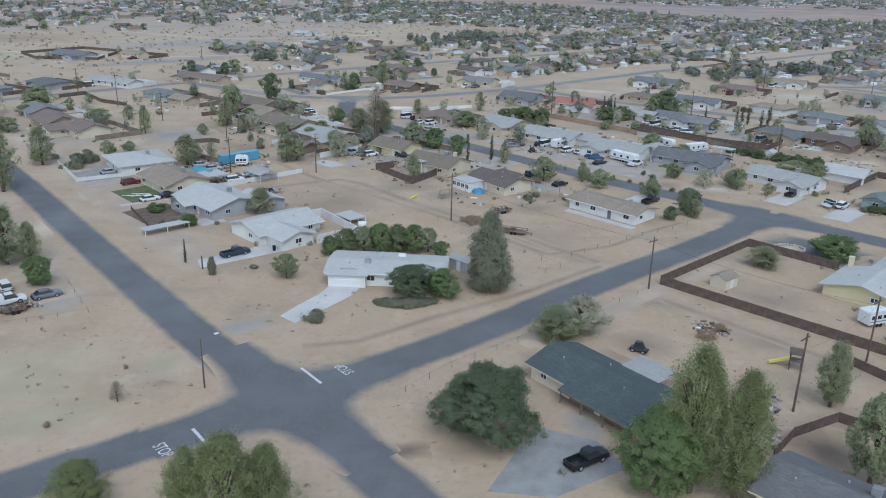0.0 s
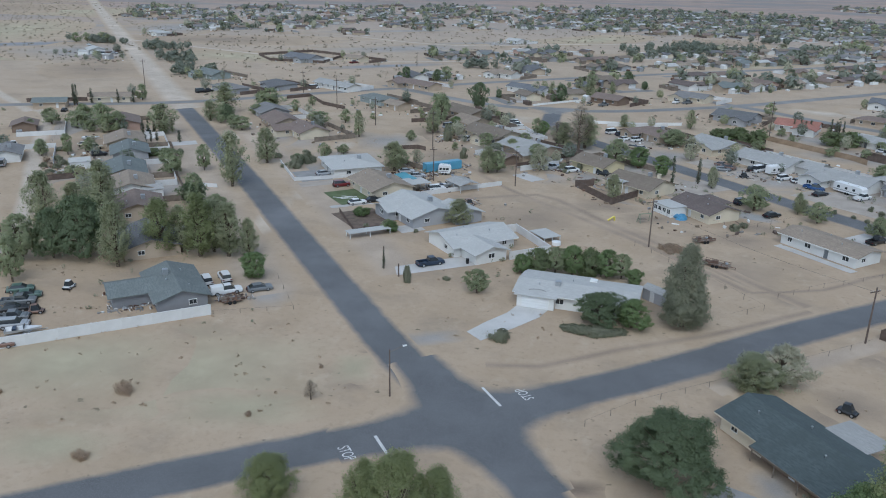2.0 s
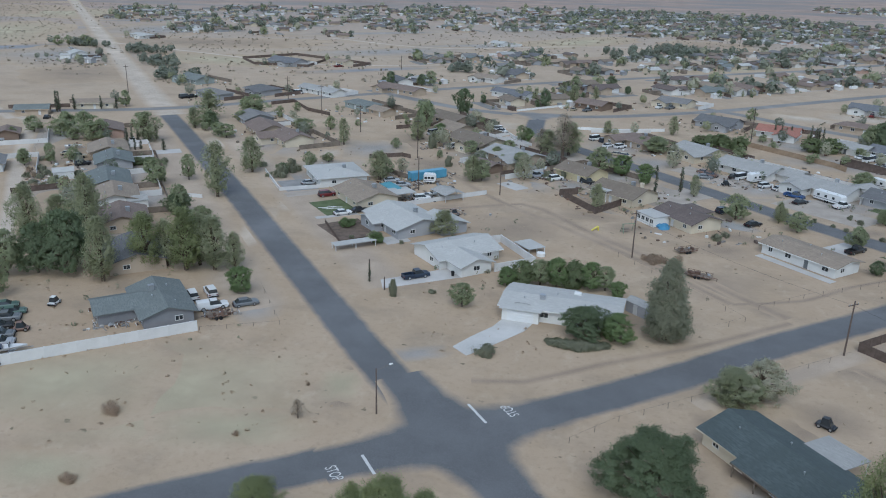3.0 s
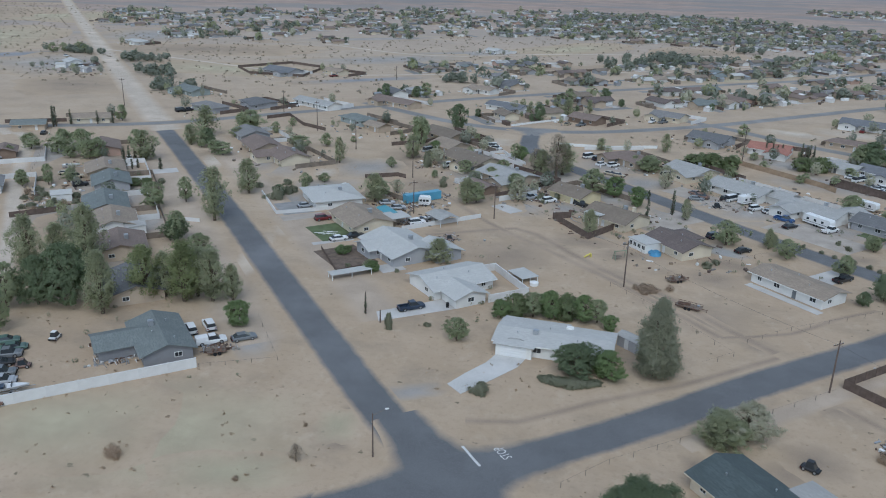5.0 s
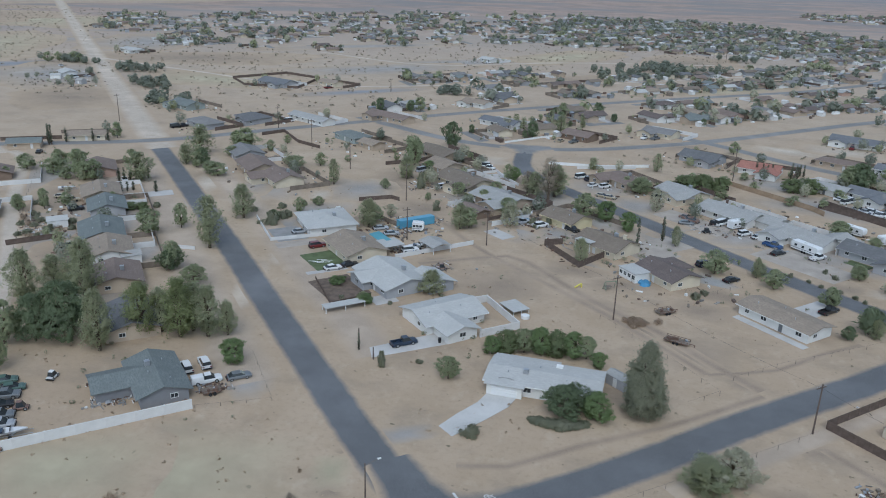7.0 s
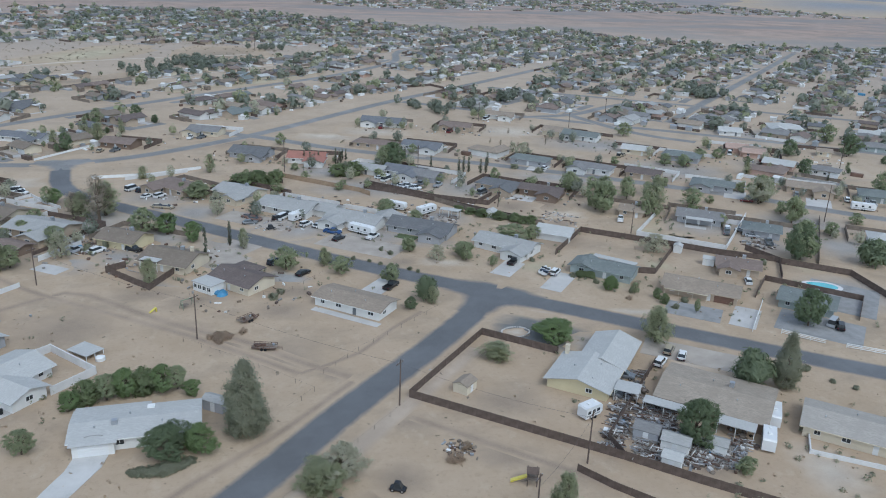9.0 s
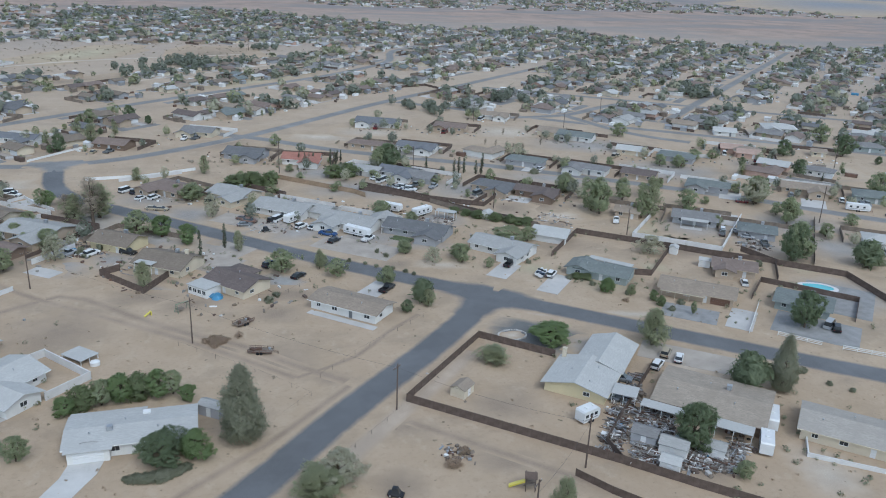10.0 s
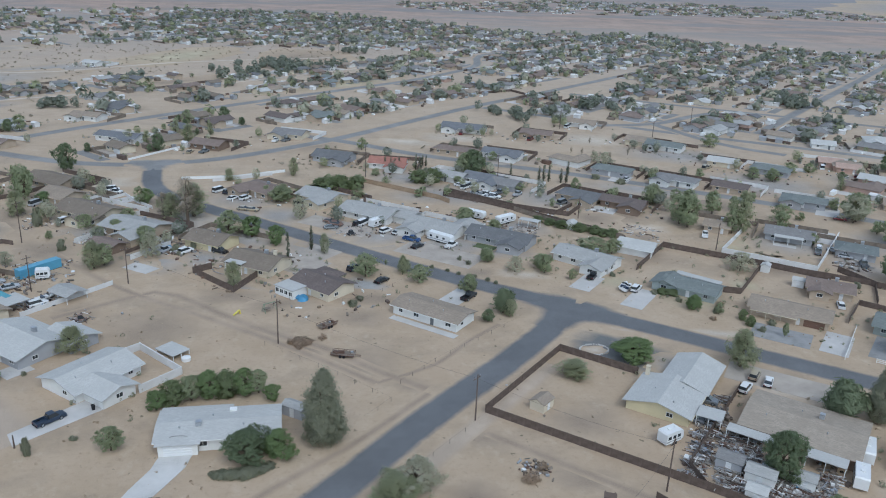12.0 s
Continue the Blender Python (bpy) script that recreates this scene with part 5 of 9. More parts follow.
house(131.0, 171.6, -42, 19, 8.5, "tan", "tan", rise=1.4, garage="R", garage_colour="rust", porch=(-9.2, 2.4, 1.7), top="v", label="long tan house with a brown garage door and a porch")
house(152.4, 184.2, -37, 11.5, 8.0, "tan", "brown", rise=1.2, wings=((-2.6, -4.4, 5, 5, True, False),))
house(154.1, 157.6, -48, 13.2, 9.6, "sage", "sage", rise=1.4)
house(92.5, 215.5, -50, 18, 9, "white", "pale", rise=1.4, wings=((5.5, -5.2, 7.5, 6.5, True, False),))
house(112.3, 222.8, -40, 10.5, 8.5, "white", "white", rise=1.4, windows=False, top="", label="detached white garage with a pale roof")
house(72.0, 236.5, -40, 20, 9.5, "grey", "dark", rise=1.6, wings=((6.0, -5.8, 7.5, 7, True, False),))
house(53.2, 248.3, -42, 18, 10, "white", "pale", rise=1.5, wings=((-5.0, -6.2, 8, 7, True, False), (7.5, 6.0, 7, 7, True, False)))
house(34.5, 266.5, -42, 19, 11, "white", "pale", rise=1.6, wings=((11, 3, 10, 8, False, False),))
house(19.5, 286.5, -48, 15, 11, "cream", "pale", rise=1.6, wings=((4.0, -6.5, 7, 7, True, False),))
house(-1.5, 297.5, -50, 17, 10, "tan", "brown", rise=1.5, hip=True, wings=((-4.5, -6.0, 7, 7, True, False),))
house(22.2, 97.1, -51, 20, 9.5, "cream", "green", h=2.5, rise=1.5, porch=(-3.0, 9.0, 1.9), top="v", label="cream house with a dark green shingle roof")
house(43.2, 71.4, -44, 16, 9.5, "cream", "dark", h=2.6, rise=1.6, top="cv", label="house with a dark grey-blue shingle roof")
house(-82.2, 119.1, 133, 15, 8.5, "slate", "moss", rise=1.4, wings=((1.5, 6.5, 9, 7, True, False),), top="cv", label="L-shaped house with a grey-green shingle roof")
house(-40.5, 258.5, -38, 18, 12, "tan", "pale", rise=1.5, wings=((5.0, -7.0, 8, 8, True, False),))
house(-76.0, 316.0, -40, 19, 11, "tan", "olive", rise=1.6)
house(-46.6, 243.0, -42, 9, 6, "brown", "brown", rise=0.9, h=2.2, windows=False, top="", label="low brown outbuilding with a shallow roof")
house(-17.0, 243.6, -38, 12.5, 9.5, "yellow", "olive", rise=1.7)
house(-119.5, 160.5, -52, 13, 11, "tan", "brown", rise=1.6)
house(-132.5, 176.0, -52, 14, 11, "white", "tan", rise=1.6)
house(-143.5, 188.5, -52, 16, 11, "pink", "moss", rise=1.7)
house(-157.0, 210.0, -52, 13, 10, "grey", "moss", rise=1.6)
house(-168.0, 222.5, -52, 14, 11, "tan", "tan", rise=1.6)
house(-188.0, 249.0, -52, 15, 11, "pink", "brown", rise=1.6)
house(-102.0, 140.0, -50, 14, 11, "tan", "dark", rise=1.7)
house(-240.0, 274.0, 30, 12, 8, "tan", "sage", rise=1.2)
house(-226.5, 295.0, 30, 14.5, 8, "cream", "tan", rise=1.2)
house(72.6, 311.1, -42, 14.0, 7.6, "white", "pale")
house(85.5, 305.2, -42, 15.6, 9.3, "white", "blue", wings=((4.2, -5.9, 8, 7, True, False),))
house(92.1, 297.2, -42, 10.1, 8.5, "grey", "grey")
house(115.3, 278.6, -45, 14.8, 9.3, "tan", "dark", True, wings=((4.0, -5.9, 7, 7.5, True, False),))
house(128.9, 268.7, -42, 15.6, 7.6, "brown", "umber", wings=((4.2, -5.0, 8, 7.5, True, False),))
house(165.1, 297.2, -45, 17.2, 8.5, "white", "grey", wings=((-4.6, -5.5, 6, 7.5, True, False),), hip=True)
house(144.6, 314.2, -42, 15.6, 8.5, "grey", "sage", hip=True)
house(183.1, 284.9, -45, 13.3, 8.5, "tan", "umber")
house(201.5, 263.8, -40, 15.6, 8.5, "grey", "sage", wings=((-4.2, -5.5, 6, 7.5, True, False),), hip=True)
house(170.2, 228.2, -38, 14.5, 9, "grey", "grey")
slab("porch_slab", rect(164.6, 222.2, -38, 7, 3), CONCRETE, "pale concrete porch slab", "yard", 0.04)
house(182.2, 210.8, -40, 11.5, 8.5, "grey", "moss", True)
house(239.1, 252.4, -38, 17.2, 8.5, "tan", "tan", wings=((4.6, -5.5, 8, 7, True, False),))
house(259.3, 236.3, -40, 15.6, 10.2, "sage", "sage", hip=True)
house(217.6, 192.0, -40, 12.5, 9.3, "white", "white", True)
house(259.3, 312.8, -35, 11.7, 11.0, "pink", "tan", hip=True)
house(218.0, 309.7, -45, 15.6, 9.3, "grey", "sage", hip=True)
house(192.0, 358.0, -45, 17.2, 9.3, "white", "sage", wings=((-4.6, -5.9, 7, 6, True, False),))
house(183.8, 369.1, -42, 12.5, 10.2, "cream", "tan")
house(203.6, 325.0, -40, 12.5, 8.5, "cream", "white")
house(85.3, 353.8, -35, 18.7, 7.6, "tan", "brown", hip=True)
house(105.8, 347.1, -35, 17.2, 8.5, "white", "blue", wings=((4.6, -5.5, 8, 7, True, False),))
house(101.9, 403.7, -30, 21.8, 10.2, "white", "blue", wings=((-5.9, -6.3, 7, 7.5, True, False),))
house(51.2, 333.9, -20, 14.8, 10.2, "white", "red", label="white house with a terracotta red roof", wings=((4.0, -6.3, 8, 7.5, True, False),))
house(29.7, 346.5, -30, 15.6, 11.0, "grey", "dark", wings=((4.2, -6.7, 8, 7.5, True, False),))
house(318.1, 360.6, -30, 17.2, 11.9, "white", "white", True, wings=((-4.6, -7.2, 8, 7.5, True, False),))
house(331.5, 311.7, -30, 14.0, 10.2, "sage", "grey", True)
house(279.5, 357.0, -30, 10.9, 8.5, "white", "white")
house(170.7, 413.9, -35, 15.6, 8.5, "white", "tan", wings=((4.2, -5.5, 6, 7, True, False),))
house(136.1, 387.7, -35, 15.6, 8.5, "tan", "brown", wings=((-4.2, -5.5, 6, 7, True, False),))
house(150.1, 239.3, -40, 8, 7, "tan", "tan")
house(-23.2, 372.5, -30, 14.0, 9.3, "brown", "brown")
house(13.4, 393.1, -30, 14.8, 9.3, "cream", "grey", wings=((-4.0, -5.9, 7, 7.5, True, False),))
house(-63.2, 389.8, -28, 20.3, 8.5, "white", "blue", wings=((5.5, -5.5, 8, 6, True, False),))
house(-85.3, 439.2, -28, 15.6, 8.5, "white", "tan", wings=((-4.2, -5.5, 6, 7.5, True, False),))
house(-120.2, 333.3, -35, 15.6, 8.5, "sage", "sage", hip=True)
house(-152.7, 364.9, -30, 26.5, 7.6, "white", "pale")
house(-179.0, 355.4, -30, 14.8, 11.0, "grey", "dark", wings=((4.0, -6.7, 6, 7.5, True, False),), hip=True)
house(-194.1, 336.6, -30, 17.2, 9.3, "grey", "grey", hip=True)
house(-226.5, 376.1, -30, 17.2, 10.2, "sage", "sage", wings=((-4.6, -6.3, 7, 7, True, False),))
house(-118.2, 383.4, -30, 26.5, 8.5, "tan", "brown", wings=((-7.2, -5.5, 8, 7.5, True, False),))
house(-69.3, 295.9, -42, 12.5, 10.2, "tan", "tan")
house(-57.0, 277.0, -40, 20, 12, "cream", "olive", rise=1.7, wings=((6.0, -7.5, 8, 8, True, False),))
house(-107.4, 321.7, -35, 10.1, 6.8, "tan", "tan")
house(-215.5, 462.8, -25, 23.4, 11.9, "grey", "blue", wings=((6.3, -7.2, 7, 7, True, False),))
house(-185.6, 474.7, -25, 14.0, 7.6, "cream", "tan")
house(-352.3, 446.8, -40, 14.0, 8.5, "white", "white")
house(-389.4, 571.2, -20, 20.3, 7.6, "white", "white", wings=((5.5, -5.0, 8, 7, True, False),), hip=True)
house(-215.6, 232.2, -52, 9.4, 7.6, "brown", "brown")
house(-189.3, 195.2, -52, 12, 8, "white", "grey")
house(-116.7, 639.5, -30, 12.5, 7.6, "white", "white")

# ---- patios, sheds, slabs and yard structures ----
patio(-22.5, 173.5, 43, 4.6, 6.2, 1.15, label="low flat white shade cover beside a court wall")
patio(-50.5, 208.0, -44, 7.5, 6.0, 2.1, "pale", "free-standing carport with a shallow gabled pale roof", "carport", 0.75)
patio(28.4, 100.4, -50, 6.5, 5.6, 2.5, "pale", label="flat pale patio roof behind the house")
patio(-61.0, 162.7, 42, 10, 2.8, 1.3, "white", label="long low white shade roof beside a yard")
patio(-62.5, 203.0, -46, 6.5, 6.5, 2.4, "white")
patio(-9.2, 221.4, -36, 5.6, 4.2, 3.0, "white", label="white courtyard patio cover")
patio(86.3, 120.3, -46, 8.5, 3.0, 2.4, "white", label="white back porch roof over clutter")
patio(95.9, 110.8, -46, 7, 4.0, 2.4, "white", label="white back porch roof over clutter")
patio(82.5, 128.0, -41, 5, 4.5, 2.4, "white")
patio(121.0, 96.8, -46, 10, 3.6, 2.4, "tan", label="tan porch roof on posts")
shed(51.4, 139.2, 40, 4.0, 3.2, 2.0, "cream", "tan")
sunroom(4.6, 203.4, -50, 6.6, 5.0)
shed(99.6, 247.1, 45, 3.4, 3.0, 2.2, "white", "white")
shed(2.8, 144.3, -40, 4.6, 2.6, 2.2, "grey", "pale")
shed(144.0, 202.1, 45, 2.6, 2.4, 2.2, "white", "white")
shed(-161.4, 192.8, 40, 5.5, 4.0, 2.3, "white", "white")
shed(-124.7, 174.1, 45, 5, 4, 2.3, "white", "pale")
shed(81.6, 109.3, -45, 5, 3.6, 2.4, "white", "pale", label="pale metal-roofed shed amid clutter")
shed(77.9, 104.9, -45, 3.4, 3.0, 2.4, "white", "white")
shed(78.6, 114.2, -45, 4.6, 3.6, 2.3, "grey", "grey")
shed(88.7, 106.8, -45, 3.6, 3, 2.2, "white", "pale")
slab("driveway", [(-21.0, 135.9), (-15.4, 135.4), (-16.8, 130.2), (-20.2, 124.6), (-24.6, 118.0), (-27.6, 120.6), (-25.5, 125.2), (-22.6, 130.4)], PALE_CONCRETE, "pale curved concrete driveway to the garage", "driveway")
slab("driveway", [(-48.9, 145.6), (-47.0, 141.4), (-33.0, 152.2), (-36.8, 156.4)], CONCRETE, "pale concrete driveway beside a white house", "driveway")
slab("path", rect(35.0, 179.2, -45, 19, 2.2), CONCRETE, "concrete walkway along a low white house", "path")
slab("driveway", rect(47.5, 195.5, 45, 11, 6), CONCRETE, "pale concrete driveway", "driveway")
slab("driveway", rect(96.5, 188.0, 45, 14, 6), CONCRETE, "pale concrete driveway", "driveway")
slab("driveway", rect(133.0, 155.5, 45, 13, 6.5), CONCRETE, "pale concrete driveway", "driveway")
slab("driveway", rect(86.5, 200.5, 45, 12, 6), CONCRETE, "pale concrete driveway", "driveway")
slab("parking_apron", rect(107.0, 141.0, -41, 22, 9), DUST, "dusty pale parking apron beside the street", "driveway", 0.04)
slab("driveway", [(11.5, 89.0), (19.0, 86.2), (21.5, 80.4), (12.5, 74.6), (5.0, 75.4)], GRAVEL, "grey worn driveway beside a house", "driveway", 0.03)
patch(77.2, 160.6, 12.5, 9.0, -41, YARD_SLATE, "grey gravel front yard")
patch(6.0, 228.5, 15, 6.5, -45, YARD_GRAVEL, "pale grey gravel yard between houses")
patch(157.5, 220.5, 10.5, 7.0, -42, YARD_OLIVE, "weedy walled yard")
patch(176.0, 209.0, 9.0, 8.0, -42, YARD_SLATE, "grey littered yard")
patch(24.5, 207.0, 7.5, 5.0, -45, YARD_GRAVEL, "pale grey gravel yard beside a house")
patch(-8.0, 207.0, 9, 4.5, -40, YARD_GREY, "grey dusty yard behind a house")
patch(-33.0, 232.0, 13, 9, -42, YARD_GREY, "grey dusty yard among houses")
patch(-46.0, 268.0, 16, 9, -42, YARD_GRAVEL, "pale grey gravel yard among houses")
patch(-6.0, 270.0, 12, 7, -45, YARD_GRAVEL, "pale grey gravel yard beside the street")
slab("gravel_yard", rect(122.0, 162.0, -42, 14, 9), GRAVEL, "grey gravel front yard", "yard", 0.03)
slab("gravel_yard", rect(148.0, 146.0, -48, 20, 14), GRAVEL, "grey gravel front yard", "yard", 0.03)
slab("gravel_yard", rect(168.0, 160.0, -48, 18, 22), GRAVEL, "grey paved pool yard", "yard", 0.025)
slab("dirt_yard", rect(-66.5, 174.3, -44, 14, 11), MULCH, "dark mulch-covered front yard", "yard", 0.03)
slab("lawn", rect(-77.0, 190.5, -46, 13, 9), LAWN, "patch of green lawn in a front yard", "lawn", 0.04)
slab("lawn", rect(65.5, 232.5, -42, 7, 4), LAWN, "small green lawn", "lawn", 0.04)
slab("gravel_yard", rect(8.0, 224.0, -40, 14, 12), DUST, "pale gravel yard beside a house", "yard", 0.03)
slab("gravel_yard", rect(-95.0, 207.5, -50, 12, 9), GRAVEL, "grey gravel yard", "yard", 0.03)
patch(-67.5, 125.5, 8.0, 5.0, -52, YARD_GREY, "grey dusty parking yard")
slab("gravel_yard", rect(50.0, 228.0, -42, 26, 12), DUST, "dusty pale front yard used for parking", "yard", 0.02)
slab("gravel_yard", rect(22.0, 258.0, -42, 26, 10), DUST, "dusty pale front yard used for parking", "yard", 0.02)
pool(169.2, 168.6, -40)
container(-61.5, 226.8, 45)
blue_awning(-66.5, 206.8, -46)

# ---- fences and walls ----
fence([(77.1, 148.9), (63.9, 162.2), (39.6, 139.1), (70.9, 108.8), (80.0, 99.2), (91.3, 88.1)], "board", 1.8)
fence([(61.0, 108.1), (64.7, 101.9), (74.0, 90.0)], "board", 1.5)
fence([(-105.6, 82.4), (-96.7, 91.3), (-71.7, 113.7)], "block", 1.9)
fence([(-71.4, 113.8), (-59.2, 120.1), (-70.9, 136.1)], "wire", 0.9)
fence([(-27.4, 157.2), (-19.9, 163.8), (-29.6, 176.4), (-33.4, 173.6)], "block", 1.8, "white painted courtyard wall")
fence([(-59.1, 197.8), (-41.1, 215.6)], "block", 1.2)
fence([(-110.2, 218.3), (-97.1, 200.4), (-84.7, 209.0)], "block", 1.0)
fence([(-16.3, 223.9), (-21.2, 221.2), (-10.1, 206.1), (-2.7, 218.5)], "board", 1.9)
fence([(105.0, 207.7), (122.7, 225.7), (145.7, 206.0), (126.5, 187.1), (122.1, 189.0)], "board", 1.9)
fence([(157.9, 236.5), (139.7, 218.9), (160.4, 200.2), (189.9, 228.6)], "block", 1.6)
fence([(166.5, 198.9), (169.5, 185.8), (183.5, 173.0), (179.5, 150.4)], "board", 1.9)
fence([(145.7, 206.0), (159.7, 192.9)], "board", 1.9)
fence([(129.4, 148.2), (143.9, 162.5)], "rail", 1.2)
fence([(135.6, 145.4), (142.1, 137.9)], "rail", 1.2)
fence([(145.7, 135.1), (155.1, 127.2)], "rail", 1.2)
fence([(111.8, 109.7), (105.3, 101.7), (118.2, 91.1)], "block", 0.9)
fence([(35.7, 311.4), (62.1, 284.4), (64.9, 278.9)], "tan", 1.8)
fence([(68.2, 292.9), (87.0, 271.0), (103.6, 259.7), (123.9, 282.5)], "board", 1.8)
fence([(86.0, 267.8), (97.6, 249.4), (113.0, 234.5)], "grey", 1.8)
fence([(215.4, 220.7), (181.0, 183.0)], "board", 1.6)
fence([(9.6, 294.2), (22.7, 307.8), (36.5, 301.7)], "board", 1.7)
fence([(-153.2, 164.2), (-190.8, 215.3), (-233.0, 278.6)], "wire", 1.4)
fence([(-163.5, 174.4), (-153.5, 184.7)], "board", 1.6)
fence([(-161.3, 327.9), (-154.9, 337.6), (-140.4, 319.7), (-127.3, 312.4)], "board", 1.5)
fence([(-2.6, 174.7), (12.2, 158.4), (21.8, 146.0), (15.6, 140.1)], "wire", 1.3)
fence([(24.9, 152.8), (34.2, 161.2), (58.7, 178.9)], "wire", 1.2)
fence([(-0.5, 200.7), (21.9, 195.8), (35.0, 207.5)], "wire", 1.2)
fence([(-5.4, 96.9), (0.9, 104.4), (14.6, 116.0), (37.9, 136.5)], "wire", 1.2)
fence([(120.4, 511.3), (166.4, 529.5), (176.1, 501.4)], "board", 1.5)
fence([(-31.5, 319.1), (-10.3, 320.3), (8.0, 327.7)], "vinyl", 1.2)
fence([(-54.9, 351.2), (-40.0, 368.6), (-28.5, 379.3)], "vinyl", 0.9)
fence([(-253.7, 477.3), (-234.2, 454.8), (-199.4, 455.3), (-202.1, 497.3), (-231.6, 510.7), (-253.7, 477.3)], "board", 1.6)

# ---- poles and lines ----
utility_pole(0.4, 175.2, 11.1, 40, True)
utility_pole(36.9, 136.7, 10.1, 40, True)
utility_pole(-60.4, 213.5, 9.9, 40, True)
utility_pole(-37.3, 215.9, 10.4, 40, True)
utility_pole(-71.7, 251.6, 13.0, 40, True)
utility_pole(-103.8, 284.8, 10.6, 40, True)
utility_pole(-130.5, 311.4, 12.7, 40, True)
utility_pole(-236.9, 332.6, 13.0, 40, True)
utility_pole(-161.2, 345.1, 10.3, 40, True)
utility_pole(46.7, 94.5, 11.6, 40, True)
utility_pole(63.8, 109.7, 10.6, 40, True)
utility_pole(-51.1, 145.2, 4.4, 0, False)
utility_pole(-46.5, 140.9, 2.7, 0, False)
utility_pole(138.7, 220.8, 9.3, 40, True)
utility_pole(214.8, 217.6, 13.6, 40, True)
utility_pole(283.7, 283.1, 12.0, 40, True)
utility_pole(106.3, 257.2, 7.9, 40, True)
utility_pole(89.4, 300.7, 13.2, 40, True)
utility_pole(39.3, 317.5, 13.1, 40, True)
utility_pole(70.0, 728.4, 19.1, 40, True)
utility_pole(-144.3, 467.6, 8.2, 40, True)
utility_pole(190.3, 369.3, 11.3, 40, True)
utility_pole(155.7, 407.6, 10.4, 40, True)
utility_pole(229.3, 401.7, 12.5, 40, True)
utility_pole(109.0, 602.7, 14.2, 40, True)

# ---- trees and shrubs ----
tree(-72.9, 131.4, 5.2, 3.5, "bright")
tree(-29.9, 137.5, 4.7, 2.8, "round")
tree(-126.9, 202.7, 7.6, 3.0, "round")
tree(-132.5, 194.8, 7.6, 4.6, "round")
tree(-176.2, 205.6, 6.7, 2.4, "round")
tree(-111.6, 172.9, 7.6, 3.8, "round")
tree(-114.6, 115.2, 9.2, 3.2, "round")
tree(-156.2, 302.0, 8.3, 7.0, "round")
tree(-145.7, 259.1, 4.8, 4.3, "round")
tree(-123.9, 279.2, 4.9, 4.8, "round")
tree(-81.6, 297.5, 11.7, 4.4, "round")
tree(-57.9, 167.4, 2.7, 1.7, "round")
tree(25.4, 213.1, 6.7, 5.0, "round")
tree(39.6, 206.6, 5.3, 3.4, "round")
tree(51.3, 197.9, 5.4, 3.2, "round")
tree(51.6, 179.8, 3.4, 2.0, "dark")
tree(-12.3, 252.0, 8.1, 4.9, "round")
tree(-42.8, 288.3, 6.3, 2.6, "round")
tree(4.9, 286.5, 5.8, 5.9, "round")
tree(65.2, 255.2, 5.8, 3.3, "round")
tree(62.8, 219.5, 4.2, 2.6, "round")
tree(-101.7, 166.1, 4.8, 3.9, "round")
tree(-190.1, 240.7, 9.8, 3.8, "round")
tree(-204.6, 249.0, 7.1, 3.5, "round")
tree(-171.9, 210.3, 4.7, 2.3, "round")
tree(-216.1, 300.9, 7.1, 3.0, "round")
tree(-116.3, 285.5, 5.3, 2.8, "round")
tree(-96.8, 136.8, 12.3, 4.5, "olive")
tree(-89.1, 138.8, 13.4, 5.1, "olive")
tree(-83.5, 140.6, 11.7, 4.4, "airy")
tree(-79.8, 142.3, 8.1, 2.8, "airy")
tree(-94.1, 139.8, 10.2, 3.6, "airy")
tree(-87.9, 142.1, 11.3, 4.3, "airy")
tree(-101.3, 128.4, 13.5, 4.1, "airy")
tree(-131.4, 143.6, 13.3, 4.6, "airy")
tree(-120.3, 149.8, 15.1, 5.4, "airy")
tree(-132.1, 154.4, 8.0, 4.3, "airy")
tree(-110.4, 189.7, 15.0, 4.8, "airy")
tree(-114.1, 217.2, 10.8, 4.5, "airy")
tree(-167.6, 243.8, 10.2, 5.6, "airy")
tree(-168.4, 287.0, 11.9, 6.3, "airy")
tree(-101.8, 262.4, 9.3, 2.6, "airy")
tree(-74.6, 221.0, 8.7, 4.5, "airy")
tree(-47.9, 228.4, 8.0, 3.9, "airy")
tree(-79.4, 278.5, 8.4, 4.3, "airy")
tree(-43.6, 177.4, 6.1, 3.8, "airy")
tree(-10.0, 209.9, 7.2, 2.8, "airy")
tree(15.7, 232.6, 6.2, 2.0, "airy")
tree(36.0, 213.2, 5.8, 1.8, "airy")
tree(57.9, 182.2, 4.6, 2.3, "airy")
tree(-13.5, 316.7, 4.8, 2.6, "airy")
tree(11.1, 321.9, 7.2, 2.6, "airy")
tree(-165.1, 270.4, 7.6, 3.9, "airy")
tree(-33.6, 386.8, 8.0, 4.1, "airy")
tree(-111.1, 130.5, 13.3, 6.9, "dark")
tree(-121.4, 125.4, 9.7, 5.2, "round")
tree(-116.5, 128.4, 10.6, 4.7, "dark")
tree(-75.5, 334.6, 11.0, 4.9, "dark")
tree(84.6, 321.5, 9.6, 6.4, "dark")
tree(-158.0, 270.6, 6.9, 3.0, "dark")
tree(-104.2, 217.6, 3.6, 2.4, "dark")
tree(-5.3, 251.5, 6.2, 4.5, "bright")
tree(1.9, 241.8, 6.2, 3.5, "bright")
tree(-92.2, 225.6, 2.5, 1.7, "bright")
tree(17.2, 114.2, 5.6, 5.0, "airy")
tree(-33.4, 271.3, 8.9, 3.8, "bare")
tree(-25.6, 267.0, 15.3, 5.7, "bare")
tree(21.4, 116.8, 6.6, 5.0, "grey")
tree(-33.5, 235.4, 7.8, 3.8, "grey")
